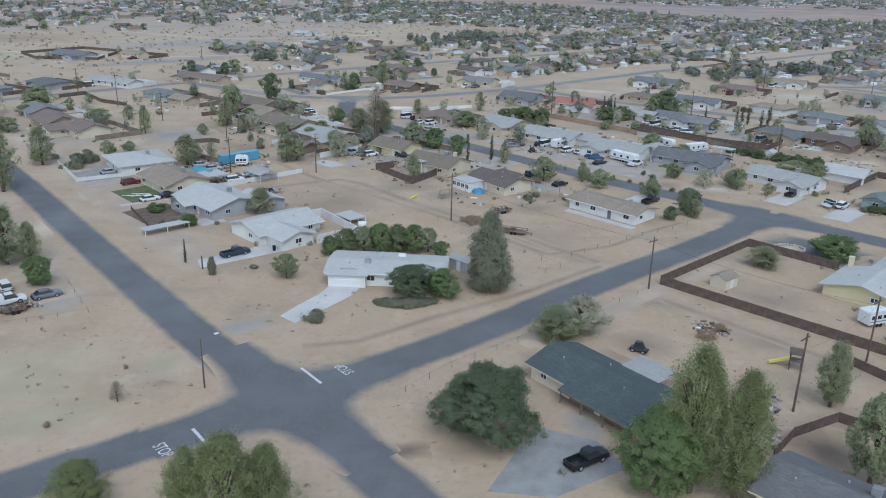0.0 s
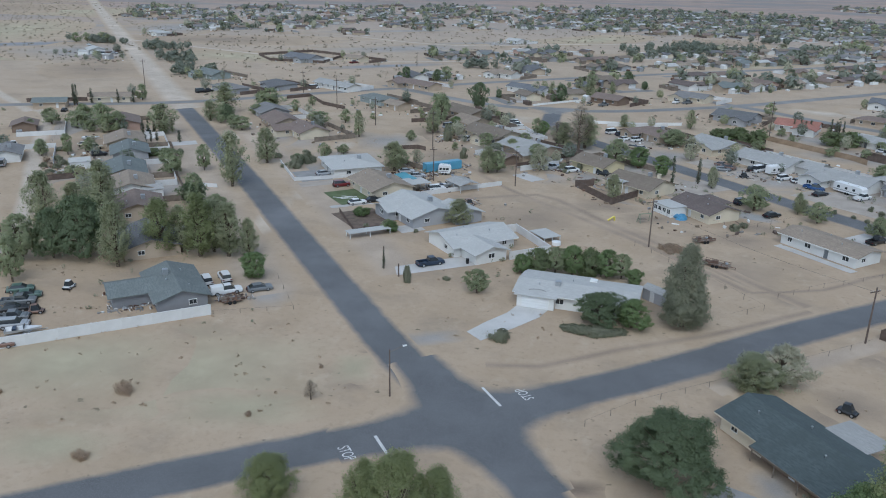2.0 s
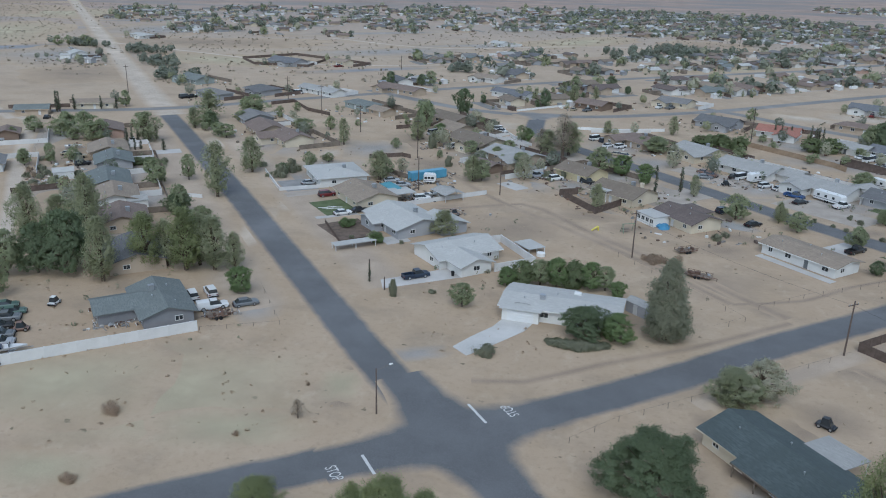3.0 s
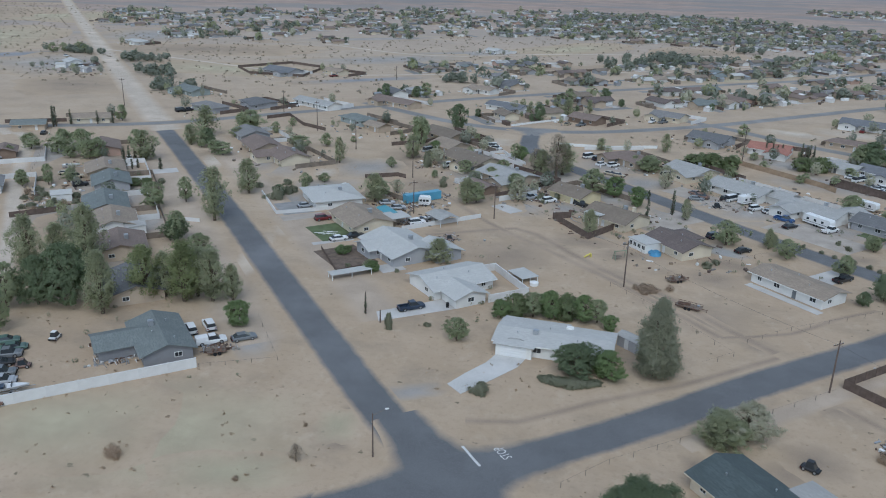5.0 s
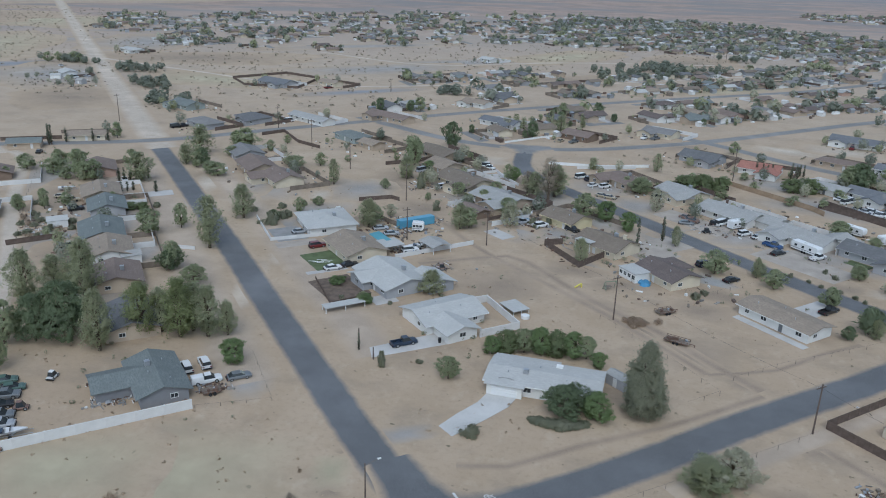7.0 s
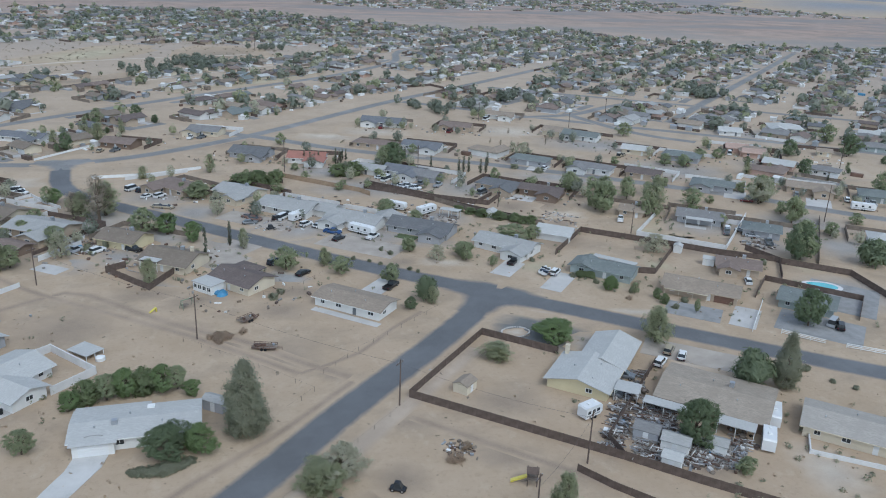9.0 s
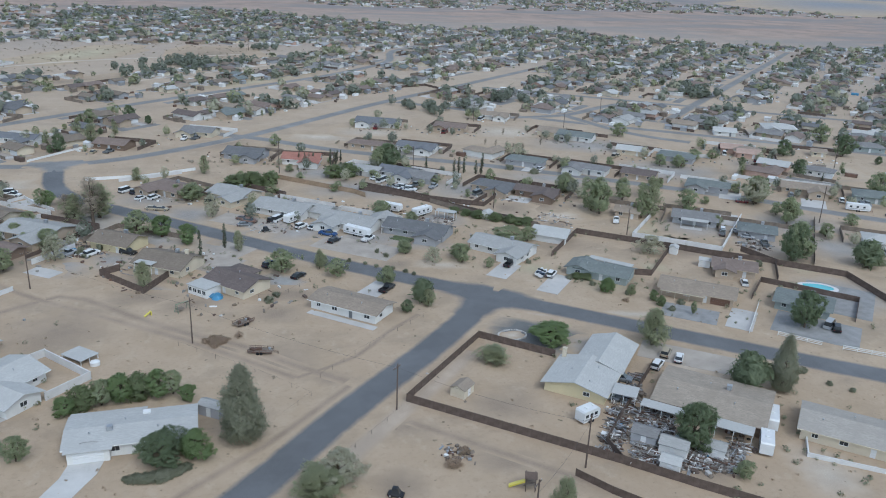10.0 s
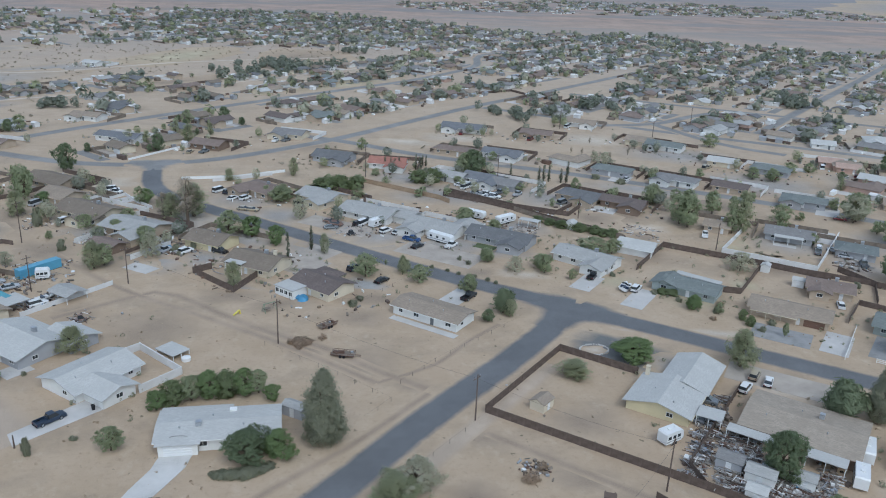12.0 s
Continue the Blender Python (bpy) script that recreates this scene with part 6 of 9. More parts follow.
tree(10.4, 266.1, 7.8, 3.3, "grey")
tree(-71.4, 232.6, 4.2, 2.5, "grey")
tree(-235.7, 282.6, 8.9, 0.8, "cypress")
tree(-233.1, 280.9, 8.6, 0.7, "cypress")
tree(-231.0, 287.1, 6.4, 0.8, "cypress")
tree(-221.4, 291.5, 5.8, 0.7, "cypress")
tree(-216.4, 295.0, 5.3, 0.7, "cypress")
tree(-50.7, 144.0, 4.3, 0.3, "cypress")
tree(4.7, 223.3, 10.6, 0.7, "cypress")
tree(12.1, 236.0, 7.7, 0.7, "cypress")
tree(-173.7, 240.4, 5.0, 0.7, "cypress")
tree(-172.3, 241.5, 5.2, 0.7, "cypress")
tree(-171.2, 243.5, 4.8, 0.7, "cypress")
tree(-169.6, 244.7, 5.5, 0.7, "cypress")
tree(-168.1, 245.9, 5.3, 0.7, "cypress")
tree(-167.0, 247.9, 4.9, 0.7, "cypress")
tree(-154.9, 233.6, 4.0, 0.8, "cypress")
tree(-166.0, 230.4, 3.6, 0.6, "cypress")
tree(-164.0, 231.0, 3.6, 0.6, "cypress")
tree(-163.0, 232.8, 3.2, 0.6, "cypress")
tree(49.2, 330.8, 5.1, 0.6, "cypress")
tree(51.4, 329.8, 5.1, 0.6, "cypress")
tree(53.2, 329.7, 4.9, 0.6, "cypress")
tree(54.9, 329.5, 5.1, 0.6, "cypress")
tree(-23.6, 150.4, 4.0, 2.8, "bright")
tree(-20.6, 152.0, 5.0, 3.2, "hedge")
tree(-17.2, 152.8, 5.4, 3.3, "round")
tree(-13.9, 153.0, 6.0, 3.4, "bright")
tree(-10.6, 153.4, 5.6, 3.2, "hedge")
tree(-7.2, 153.6, 5.8, 3.2, "bright")
tree(-4.2, 153.8, 5.2, 2.8, "round")
tree(-1.6, 150.6, 3.4, 2.2, "bright")
tree(21.1, 300.4, 4.6, 4.6, "hedge")
tree(27.2, 301.3, 5.3, 5.0, "hedge")
tree(33.4, 302.0, 5.1, 4.6, "hedge")
tree(59.1, 307.6, 4.9, 4.3, "hedge")
tree(65.7, 308.7, 5.0, 4.3, "hedge")
tree(-151.3, 213.7, 2.4, 2.7, "hedge")
tree(-147.7, 214.8, 2.4, 2.7, "hedge")
tree(-21.5, 119.3, 1.5, 2.0, "low")
tree(-44.0, 138.5, 3.2, 0.9, "low")
tree(-37.1, 142.1, 0.7, 0.9, "low")
tree(7.3, 134.2, 15.4, 4.7, "conifer")
tree(102.4, 149.0, 8.9, 4.5, "airy")
tree(157.1, 236.8, 14.4, 4.9, "airy")
tree(62.8, 149.8, 4.1, 4.4, "airy")
tree(37.1, 215.8, 3.6, 2.4, "airy")
tree(141.9, 272.1, 7.4, 4.0, "airy")
tree(5.7, 292.0, 4.8, 4.1, "airy")
tree(-31.3, 271.5, 8.4, 4.9, "airy")
tree(-24.0, 272.8, 11.2, 6.7, "airy")
tree(141.2, 243.6, 10.9, 6.0, "round")
tree(158.3, 256.9, 8.7, 4.3, "round")
tree(179.5, 246.2, 6.6, 3.8, "round")
tree(201.7, 218.9, 9.7, 4.3, "round")
tree(264.2, 239.9, 10.2, 5.6, "round")
tree(76.9, 209.3, 5.7, 3.3, "round")
tree(62.6, 221.5, 3.8, 2.6, "round")
tree(82.9, 203.2, 3.4, 1.7, "round")
tree(64.7, 258.6, 4.8, 3.3, "round")
tree(97.4, 223.5, 5.0, 5.6, "round")
tree(112.9, 175.8, 3.3, 1.5, "round")
tree(122.3, 161.1, 3.8, 1.0, "round")
tree(89.4, 99.6, 3.4, 2.2, "round")
tree(319.2, 329.8, 9.2, 6.2, "round")
tree(217.3, 360.8, 7.0, 4.6, "round")
tree(86.3, 110.0, 9.1, 4.9, "dark")
tree(145.6, 147.6, 9.7, 5.4, "dark")
tree(178.1, 188.0, 12.0, 5.9, "dark")
tree(83.8, 319.9, 7.0, 4.9, "dark")
tree(79.2, 156.0, 4.9, 6.3, "bright")
tree(107.3, 179.4, 3.9, 2.4, "bright")
tree(136.4, 203.4, 5.7, 5.1, "grey")
tree(206.1, 241.8, 10.1, 6.1, "grey")
tree(68.5, 211.2, 4.8, 3.0, "grey")
tree(15.9, 232.3, 5.5, 1.9, "grey")
tree(117.5, 123.2, 13.5, 3.3, "conifer")
tree(111.3, 125.8, 7.5, 3.9, "palm")
tree(196.7, 178.5, 7.7, 4.2, "palm")
tree(56.9, 184.5, 5.8, 2.7, "palm")
tree(104.1, 190.3, 1.7, 2.0, "hedge")
tree(106.9, 189.2, 1.7, 2.0, "hedge")
tree(117.3, 171.7, 2.9, 1.5, "hedge")
tree(117.2, 168.0, 2.9, 1.5, "hedge")
tree(96.7, 247.4, 2.8, 2.7, "hedge")
tree(101.0, 243.4, 3.0, 2.7, "hedge")
tree(105.6, 240.2, 3.0, 2.7, "hedge")
tree(110.1, 236.9, 2.9, 2.7, "hedge")
tree(67.6, 313.5, 3.3, 4.4, "hedge")
tree(72.9, 312.5, 3.3, 4.4, "hedge")
tree(108.6, 305.8, 6.4, 0.8, "cypress")
tree(110.5, 305.5, 6.8, 0.8, "cypress")
tree(112.5, 305.1, 6.8, 0.8, "cypress")
tree(116.8, 302.7, 6.4, 0.8, "cypress")
tree(119.0, 302.3, 6.4, 0.8, "cypress")
tree(61.8, 327.8, 5.4, 0.6, "cypress")
tree(64.0, 327.4, 5.4, 0.6, "cypress")
tree(5.2, 87.3, 9.0, 8.0, "dark")
tree(24.0, 75.8, 10.8, 5.8, "bright")
tree(27.8, 76.4, 18.0, 4.4, "olive")
tree(32.6, 75.6, 15.5, 4.6, "olive")
tree(52.2, 96.0, 9.7, 2.9, "airy")
tree(-38.4, 70.2, 6.0, 4.0, "olive")
tree(49.4, 79.0, 11.7, 4.6, "round")
tree(-21.2, 65.2, 13.0, 4.8, "olive")
tree(-17.6, 66.6, 11.0, 3.6, "olive")
tree(-25.2, 66.0, 10.8, 2.7, "olive")
tree(-49.7, 86.1, 0.5, 0.6, "dry")
tree(-43.3, 92.4, 3.0, 1.2, "bare")
tree(-69.5, 86.5, 1.4, 1.8, "dry")
tree(-64.5, 71.0, 1.0, 1.3, "dry")
tree(-49.6, 85.9, 0.4, 0.5, "dry")
tree(-85.8, 80.7, 0.6, 0.8, "dry")
tree(-45.7, 101.5, 0.4, 0.5, "dry")
tree(41.3, 116.4, 1.4, 1.9, "dry")
tree(44.5, 119.6, 1.1, 1.5, "dry")
tree(-69.2, 271.1, 1.0, 1.4, "dry")
tree(10.6, 175.9, 1.1, 1.4, "dry")
tree(3.0, 174.8, 0.9, 1.1, "dry")
tree(5.0, 171.9, 0.7, 1.0, "dry")

# ---- vehicles ----
car(-42.4, 149.0, 40, "pickup", "navy")
car(-80.2, 126.1, 133, "suv", "white")
car(-77.7, 128.7, 133, "suv", "white")
car(-74.0, 122.8, 40, "pickup", "white", canopy=True)
car(-68.9, 126.0, 40, "sedan", "grey")
car(-110.0, 112.0, 35, "sedan", "green")
car(-106.7, 110.1, 35, "sedan", "green")
car(-106.1, 107.3, 30, "pickup", "grey")
car(-102.2, 101.2, 30, "pickup", "grey")
car(-104.5, 104.4, 35, "sedan", "black")
car(-99.6, 99.0, 30, "suv", "silver")
car(-96.5, 92.5, 32, "sedan", "rust")
car(-100.4, 104.9, 30, "buggy", "rust")
car(-102.6, 115.9, 100, "buggy", "white")
car(-82.6, 199.6, 41, "suv", "red")
car(-72.4, 185.0, 41, "sedan", "white")
car(-92.1, 209.4, 41, "sedan", "silver")
car(-54.5, 305.5, 10, "van", "white")
car(50.4, 194.4, 45, "pickup", "black")
car(89.7, 204.0, 45, "pickup", "black")
car(29.3, 208.4, 40, "sedan", "black")
car(98.0, 193.5, 45, "suv", "white")
car(104.0, 140.5, 50, "sedan", "white")
car(97.3, 138.9, 40, "suv", "white")
car(102.5, 143.5, 45, "suv", "tan")
car(54.8, 233.6, 45, "pickup", "white")
car(43.7, 240.7, -35, "pickup", "blue")
car(44.3, 234.3, 40, "sedan", "black")
car(36.8, 249.7, 40, "suv", "white")
car(40.5, 247.8, 40, "sedan", "white")
car(29.2, 257.7, 40, "suv", "black")
car(21.5, 259.3, -20, "sedan", "rust")
car(19.7, 255.1, 0, "sedan", "grey")
car(25.5, 248.4, 30, "buggy", "black")
car(-8.0, 278.1, -20, "sedan", "tan")
car(-5.2, 276.8, -20, "sedan", "tan")
car(-13.5, 298.9, 45, "suv", "navy")
car(-17.1, 301.3, 45, "van", "white")
car(152.6, 144.3, 50, "suv", "black")
car(203.2, 245.0, -35, "sedan", "red")
car(244.4, 237.9, 50, "suv", "white")
car(146.7, 304.6, 40, "sedan", "white")
car(-53.1, 303.1, -20, "sedan", "white")
car(22.9, 218.2, 40, "suv", "navy")
car(248.8, 217.8, -35, "sedan", "silver")
car(17.0, 81.4, 35, "pickup", "black")
car(29.6, 111.1, -30, "buggy", "black")
car(20.0, 261.4, -30, "sedan", "rust")
car(21.6, 258.2, -30, "sedan", "rust")
car(79.6, 287.8, -30, "sedan", "silver")
car(78.1, 290.3, -30, "sedan", "silver")
car(83.0, 284.8, -30, "sedan", "silver")
car(79.4, 130.0, -40, "pickup", "grey")
car(83.3, 132.9, -40, "sedan", "rust")
car(86.2, 135.7, -40, "suv", "grey")
travel_trailer(52.6, 238.7, -48, 9.0)
travel_trailer(35.2, 256.3, 40, 6.5)
travel_trailer(78.9, 254.9, 30, 8.0)
travel_trailer(70.1, 261.1, -42, 7.0)
travel_trailer(71.6, 123.6, 20, 4.6)
travel_trailer(106.3, 112.9, 50, 7.0)
travel_trailer(99.4, 106.0, 50, 6.0)
travel_trailer(241.3, 226.8, -35, 8.5, motorhome=True)
travel_trailer(-59.4, 222.2, 10, 3.6)
boat(95.7, 194.0, 45)
boat(-96.1, 97.3, 35)
flatbed(12.1, 182.5, 35, 4.6, load=True)
flatbed(14.4, 167.1, -20, 5.4, load=True)
flatbed(-71.2, 119.6, 40, 3.4, load=True)

# ---- yard clutter and small things ----
clutter([(70.5, 116.5), (87.5, 133.1), (88.6, 130.3), (71.7, 112.3)], 80, 1, 1.0)
clutter([(79.6, 119.7), (89.1, 116.5), (88.4, 99.0), (74.3, 106.8)], 125, 2, 0.85)
clutter([(87.8, 125.8), (92.3, 123.3), (90.4, 119.4), (84.9, 121.2)], 14, 3, 0.8)
clutter([(95.6, 114.3), (100.9, 110.3), (92.6, 101.2), (87.6, 104.9)], 20, 4, 1.0)
clutter([(-96.7, 116.8), (-74.3, 117.4), (-72.5, 114.1), (-90.1, 107.6)], 16, 5, 0.7)
clutter([(-113.1, 110.4), (-106.4, 113.1), (-93.7, 95.6), (-98.0, 92.7)], 12, 6, 0.8)
clutter([(-74.8, 216.6), (-52.5, 226.7), (-49.1, 219.7), (-68.6, 203.1)], 22, 7, 0.9)
clutter([(-61.4, 205.5), (-53.3, 210.6), (-50.2, 204.4), (-59.4, 199.0)], 10, 8, 1.0)
clutter([(41.6, 123.4), (46.8, 121.3), (45.6, 116.0), (40.7, 116.9)], 26, 9, 0.6)
clutter([(40.0, 123.5), (46.9, 119.4), (46.1, 116.4), (40.2, 119.5)], 22, 10, 0.6)
clutter([(41.4, 121.3), (46.1, 119.4), (45.4, 116.0), (41.5, 116.3)], 8, 11, 0.6)
clutter([(79.7, 296.1), (91.4, 284.6), (86.1, 274.6), (76.4, 283.7)], 14, 12, 1.0)
clutter([(177.3, 215.7), (183.9, 205.8), (176.3, 196.7), (166.3, 201.5)], 22, 13, 0.9)
clutter([(-33.1, 251.5), (-21.2, 255.7), (-19.4, 239.1), (-30.9, 236.9)], 16, 14, 1.0)
clutter([(20.4, 262.7), (40.0, 249.8), (35.3, 242.7), (20.7, 248.6)], 8, 15, 0.7)
clutter([(-173.3, 194.4), (-155.3, 193.9), (-152.0, 184.1), (-165.6, 182.6)], 14, 16, 0.8)
clutter([(-186.6, 238.8), (-155.6, 218.3), (-129.1, 176.6), (-139.5, 178.0)], 14, 17, 0.8)
clutter([(30.4, 88.8), (34.3, 88.0), (32.7, 84.8), (29.8, 84.9)], 6, 18, 0.7)
clutter([(45.9, 149.6), (57.8, 145.2), (53.3, 133.0), (43.1, 132.8)], 5, 19, 0.5)
clutter([(76.2, 134.0), (84.0, 131.7), (80.6, 125.8), (74.2, 125.6)], 8, 20, 0.7)
clutter([(-2.7, 204.1), (20.0, 199.0), (18.1, 187.4), (-0.7, 189.0)], 9, 21, 0.7)
clutter([(49.6, 282.0), (64.4, 268.8), (60.4, 260.1), (47.2, 269.1)], 12, 22, 0.9)
clutter([(-152.8, 274.0), (-129.0, 263.5), (-126.0, 248.4), (-138.8, 252.3)], 9, 23, 1.0)
play_set(51.8, 106.9, -23)
toy_slide(-9.1, 192.3, 30)
bit("bin", -35.3, 152.1, 20, 1.0, RUBBER)
bit("bin", -34.9, 154.7, 20, 1.0, RUBBER)
bit("mound", 7.4, 199.4, 20, 1.6, BLUE_TARP)
bit("mound", 6.1, 200.8, 70, 1.3, BLUE_TARP)
ring = Shape()
for k in range(34):
    a, q = 2 * math.pi * k / 34, 0.32 + 0.1 * math.sin(5.1 * k)
    ring.block(3.4 * math.cos(a), 2.6 * math.sin(a), 0, q * 1.4, q, 0.22 + 0.05 * math.cos(3.7 * k), math.degrees(a) + 90)
single("stone_ring", ring, CONCRETE, 72.2, 161.5, label="pale ring of stones in a gravel yard", category="stone ring", kind="structure")
patch(72.2, 161.5, 3.0, 2.3, 0, YARD_PALE, "pale sand inside a ring of stones")
LINE = [(-71.7, 251.6), (-37.3, 215.9), (0.3, 175.5), (36.8, 136.7), (63.8, 109.7), (46.7, 94.5)]
for (ax, ay), (bx, by) in zip(LINE, LINE[1:]):
    cable((ax, ay, 9.3), (bx, by, 9.3), 1.0, 0.018)
street_lamp(-33.0, 96.6, 40, 7.4)
tree(-6.5, 130.8, 5.6, 5.0, "dark")
tree(-1.0, 131.0, 5.0, 3.8, "bright")
# a crescent of low groundcover before the house
for k in range(11):
    u = k / 10
    tree(-12.2 + 9.4 * u, 127.0 - 1.6 * math.sin(math.pi * u * 0.9) + 1.4 * u, 0.7 + 0.5 * math.sin(math.pi * u), 1.0 + 1.1 * math.sin(math.pi * u * 0.85), "low")

# ---- stained, trodden and weedy ground ----
patch(-66.2, 94.1, 23.5, 17.3, 15, YARD_OLIVE, "faint weedy patch on open sand")
patch(-83.4, 91.3, 17.2, 13.0, 15, YARD_OLIVE, "faint weedy patch on open sand")
patch(-41.0, 103.1, 3.8, 5.4, 15, YARD_OLIVE, "faint weedy patch on open sand")
patch(-51.3, 87.5, 11.4, 5.5, 15, YARD_OLIVE, "faint weedy patch on open sand")
patch(-70.2, 72.2, 10.0, 4.5, 15, YARD_OLIVE, "faint weedy patch on open sand")
patch(6.3, 170.9, 5.7, 6.3, 15, YARD_DARK, "trodden dark dirt in a yard")
patch(-27.8, 188.2, 13.9, 11.8, 15, YARD_DARK, "trodden dark dirt in a yard")
patch(18.2, 162.6, 10.0, 8.7, 15, YARD_DARK, "trodden dark dirt in a yard")
patch(26.7, 151.9, 3.5, 3.7, 15, YARD_DARK, "trodden dark dirt in a yard")
patch(-81.2, 270.9, 11.8, 20.5, 15, YARD_DARK, "trodden dark dirt in a yard")
patch(-43.7, 241.5, 10.4, 15.6, 15, YARD_DARK, "trodden dark dirt in a yard")
patch(-82.5, 228.4, 7.7, 9.0, 15, YARD_DARK, "trodden dark dirt in a yard")
patch(-19.9, 243.7, 10.6, 12.1, 15, YARD_DARK, "trodden dark dirt in a yard")
patch(-47.2, 198.5, 6.6, 6.5, 15, YARD_DARK, "trodden dark dirt in a yard")
patch(36.9, 130.5, 4.4, 3.0, 15, YARD_DARK, "trodden dark dirt in a yard")
patch(-115.7, 244.2, 8.4, 10.9, 15, YARD_DARK, "trodden dark dirt in a yard")
patch(-150.4, 248.9, 6.0, 16.5, 15, YARD_DARK, "trodden dark dirt in a yard")
patch(-145.8, 176.0, 9.9, 10.2, 15, YARD_DARK, "trodden dark dirt in a yard")
patch(-180.6, 218.0, 11.1, 19.4, 15, YARD_DARK, "trodden dark dirt in a yard")
patch(-63.9, 244.1, 10.6, 13.1, 15, YARD_DARK, "trodden dark dirt in a yard")
patch(1.8, 197.4, 11.7, 6.0, 15, YARD_DARK, "trodden dark dirt in a yard")
patch(-10.5, 154.7, 1.7, 2.7, 15, YARD_DARK, "trodden dark dirt in a yard")
patch(22.1, 372.7, 17.4, 13.0, 15, YARD_DARK, "trodden dark dirt in a yard")
patch(-38.3, 286.4, 12.3, 12.3, 15, YARD_DARK, "trodden dark dirt in a yard")
patch(-33.0, 116.2, 6.2, 3.0, 30, YARD_GREY, "grey gravelly end of a driveway")
patch(-88.3, 168.8, 4.1, 17.9, 15, YARD_PALE, "pale dusty drive worn into the ground")
patch(-34.4, 227.3, 4.9, 5.3, 15, YARD_PALE, "pale dusty drive worn into the ground")
patch(10.3, 221.8, 7.5, 6.2, 15, YARD_PALE, "pale dusty drive worn into the ground")
patch(-87.4, 190.0, 5.9, 6.8, 15, YARD_PALE, "pale dusty drive worn into the ground")
patch(-144.6, 250.6, 6.0, 16.5, 15, YARD_PALE, "pale dusty drive worn into the ground")
patch(-65.0, 197.2, 3.7, 4.4, 15, YARD_PALE, "pale dusty drive worn into the ground")
patch(-83.9, 327.6, 13.9, 7.7, 15, YARD_PALE, "pale dusty drive worn into the ground")
patch(-58.2, 315.7, 13.5, 10.0, 15, YARD_PALE, "pale dusty drive worn into the ground")
patch(-115.4, 334.0, 10.8, 7.2, 15, YARD_PALE, "pale dusty drive worn into the ground")
patch(-101.6, 248.8, 4.6, 7.1, 15, YARD_PALE, "pale dusty drive worn into the ground")
patch(36.1, 246.0, 15.4, 8.9, 15, YARD_GREY, "grey gravel scattered over a yard")
patch(-127.5, 255.8, 6.9, 16.2, 15, YARD_GREY, "grey gravel scattered over a yard")
patch(-98.3, 214.5, 5.7, 11.3, 15, YARD_GREY, "grey gravel scattered over a yard")
patch(-18.8, 232.6, 6.7, 8.2, 15, YARD_GREY, "grey gravel scattered over a yard")
patch(-120.0, 158.3, 8.5, 12.2, 15, YARD_GREY, "grey gravel scattered over a yard")
patch(-145.2, 197.0, 9.5, 24.6, 15, YARD_GREY, "grey gravel scattered over a yard")
patch(65.4, 245.2, 12.5, 12.3, 15, YARD_GREY, "grey gravel scattered over a yard")
patch(-202.9, 242.9, 14.8, 29.3, 15, YARD_GREY, "grey gravel scattered over a yard")
patch(-30.6, 259.1, 8.4, 13.7, 15, YARD_GREY, "grey gravel scattered over a yard")
patch(-50.4, 266.2, 8.5, 11.0, 15, YARD_GREY, "grey gravel scattered over a yard")
patch(-64.5, 285.2, 8.1, 12.7, 15, YARD_GREY, "grey gravel scattered over a yard")
patch(58.2, 132.4, 8.8, 6.5, -17, YARD_DARK, "trodden dark dirt in a yard")
patch(77.3, 133.7, 3.5, 4.7, -17, YARD_DARK, "trodden dark dirt in a yard")
patch(60.5, 153.4, 4.9, 4.0, -17, YARD_DARK, "trodden dark dirt in a yard")
patch(79.6, 115.5, 7.7, 12.7, -17, YARD_DARK, "trodden dark dirt in a yard")
patch(84.5, 104.1, 6.5, 7.7, -17, YARD_DARK, "trodden dark dirt in a yard")
patch(38.8, 182.2, 9.3, 6.6, -17, YARD_DARK, "trodden dark dirt in a yard")
patch(51.0, 115.0, 7.8, 4.3, -17, YARD_DARK, "trodden dark dirt in a yard")
patch(164.0, 271.9, 18.9, 17.5, -17, YARD_DARK, "trodden dark dirt in a yard")
patch(123.7, 257.2, 14.3, 10.6, -17, YARD_DARK, "trodden dark dirt in a yard")
patch(113.0, 218.2, 10.6, 8.0, -17, YARD_DARK, "trodden dark dirt in a yard")
patch(98.7, 268.7, 12.1, 7.1, -17, YARD_DARK, "trodden dark dirt in a yard")
patch(51.5, 292.5, 12.2, 7.4, -17, YARD_DARK, "trodden dark dirt in a yard")
patch(150.0, 200.0, 15.2, 5.4, -17, YARD_DARK, "trodden dark dirt in a yard")
patch(58.2, 211.5, 7.0, 4.3, -17, YARD_DARK, "trodden dark dirt in a yard")
patch(-8.1, 217.8, 9.1, 6.2, -17, YARD_DARK, "trodden dark dirt in a yard")
patch(20.7, 186.3, 8.6, 6.6, -17, YARD_DARK, "trodden dark dirt in a yard")
patch(190.6, 190.9, 13.1, 12.2, -17, YARD_DARK, "trodden dark dirt in a yard")
patch(230.8, 288.4, 20.8, 23.0, -17, YARD_DARK, "trodden dark dirt in a yard")
patch(88.2, 151.4, 7.9, 5.9, -17, YARD_GREY, "grey gravel scattered over a yard")
patch(37.8, 247.5, 17.3, 8.2, -17, YARD_GREY, "grey gravel scattered over a yard")
patch(69.6, 227.6, 11.7, 6.1, -17, YARD_GREY, "grey gravel scattered over a yard")
patch(205.8, 216.2, 19.4, 18.8, -17, YARD_GREY, "grey gravel scattered over a yard")
patch(168.8, 223.3, 17.1, 13.5, -17, YARD_GREY, "grey gravel scattered over a yard")
patch(173.3, 162.4, 13.6, 14.7, -17, YARD_GREY, "grey gravel scattered over a yard")
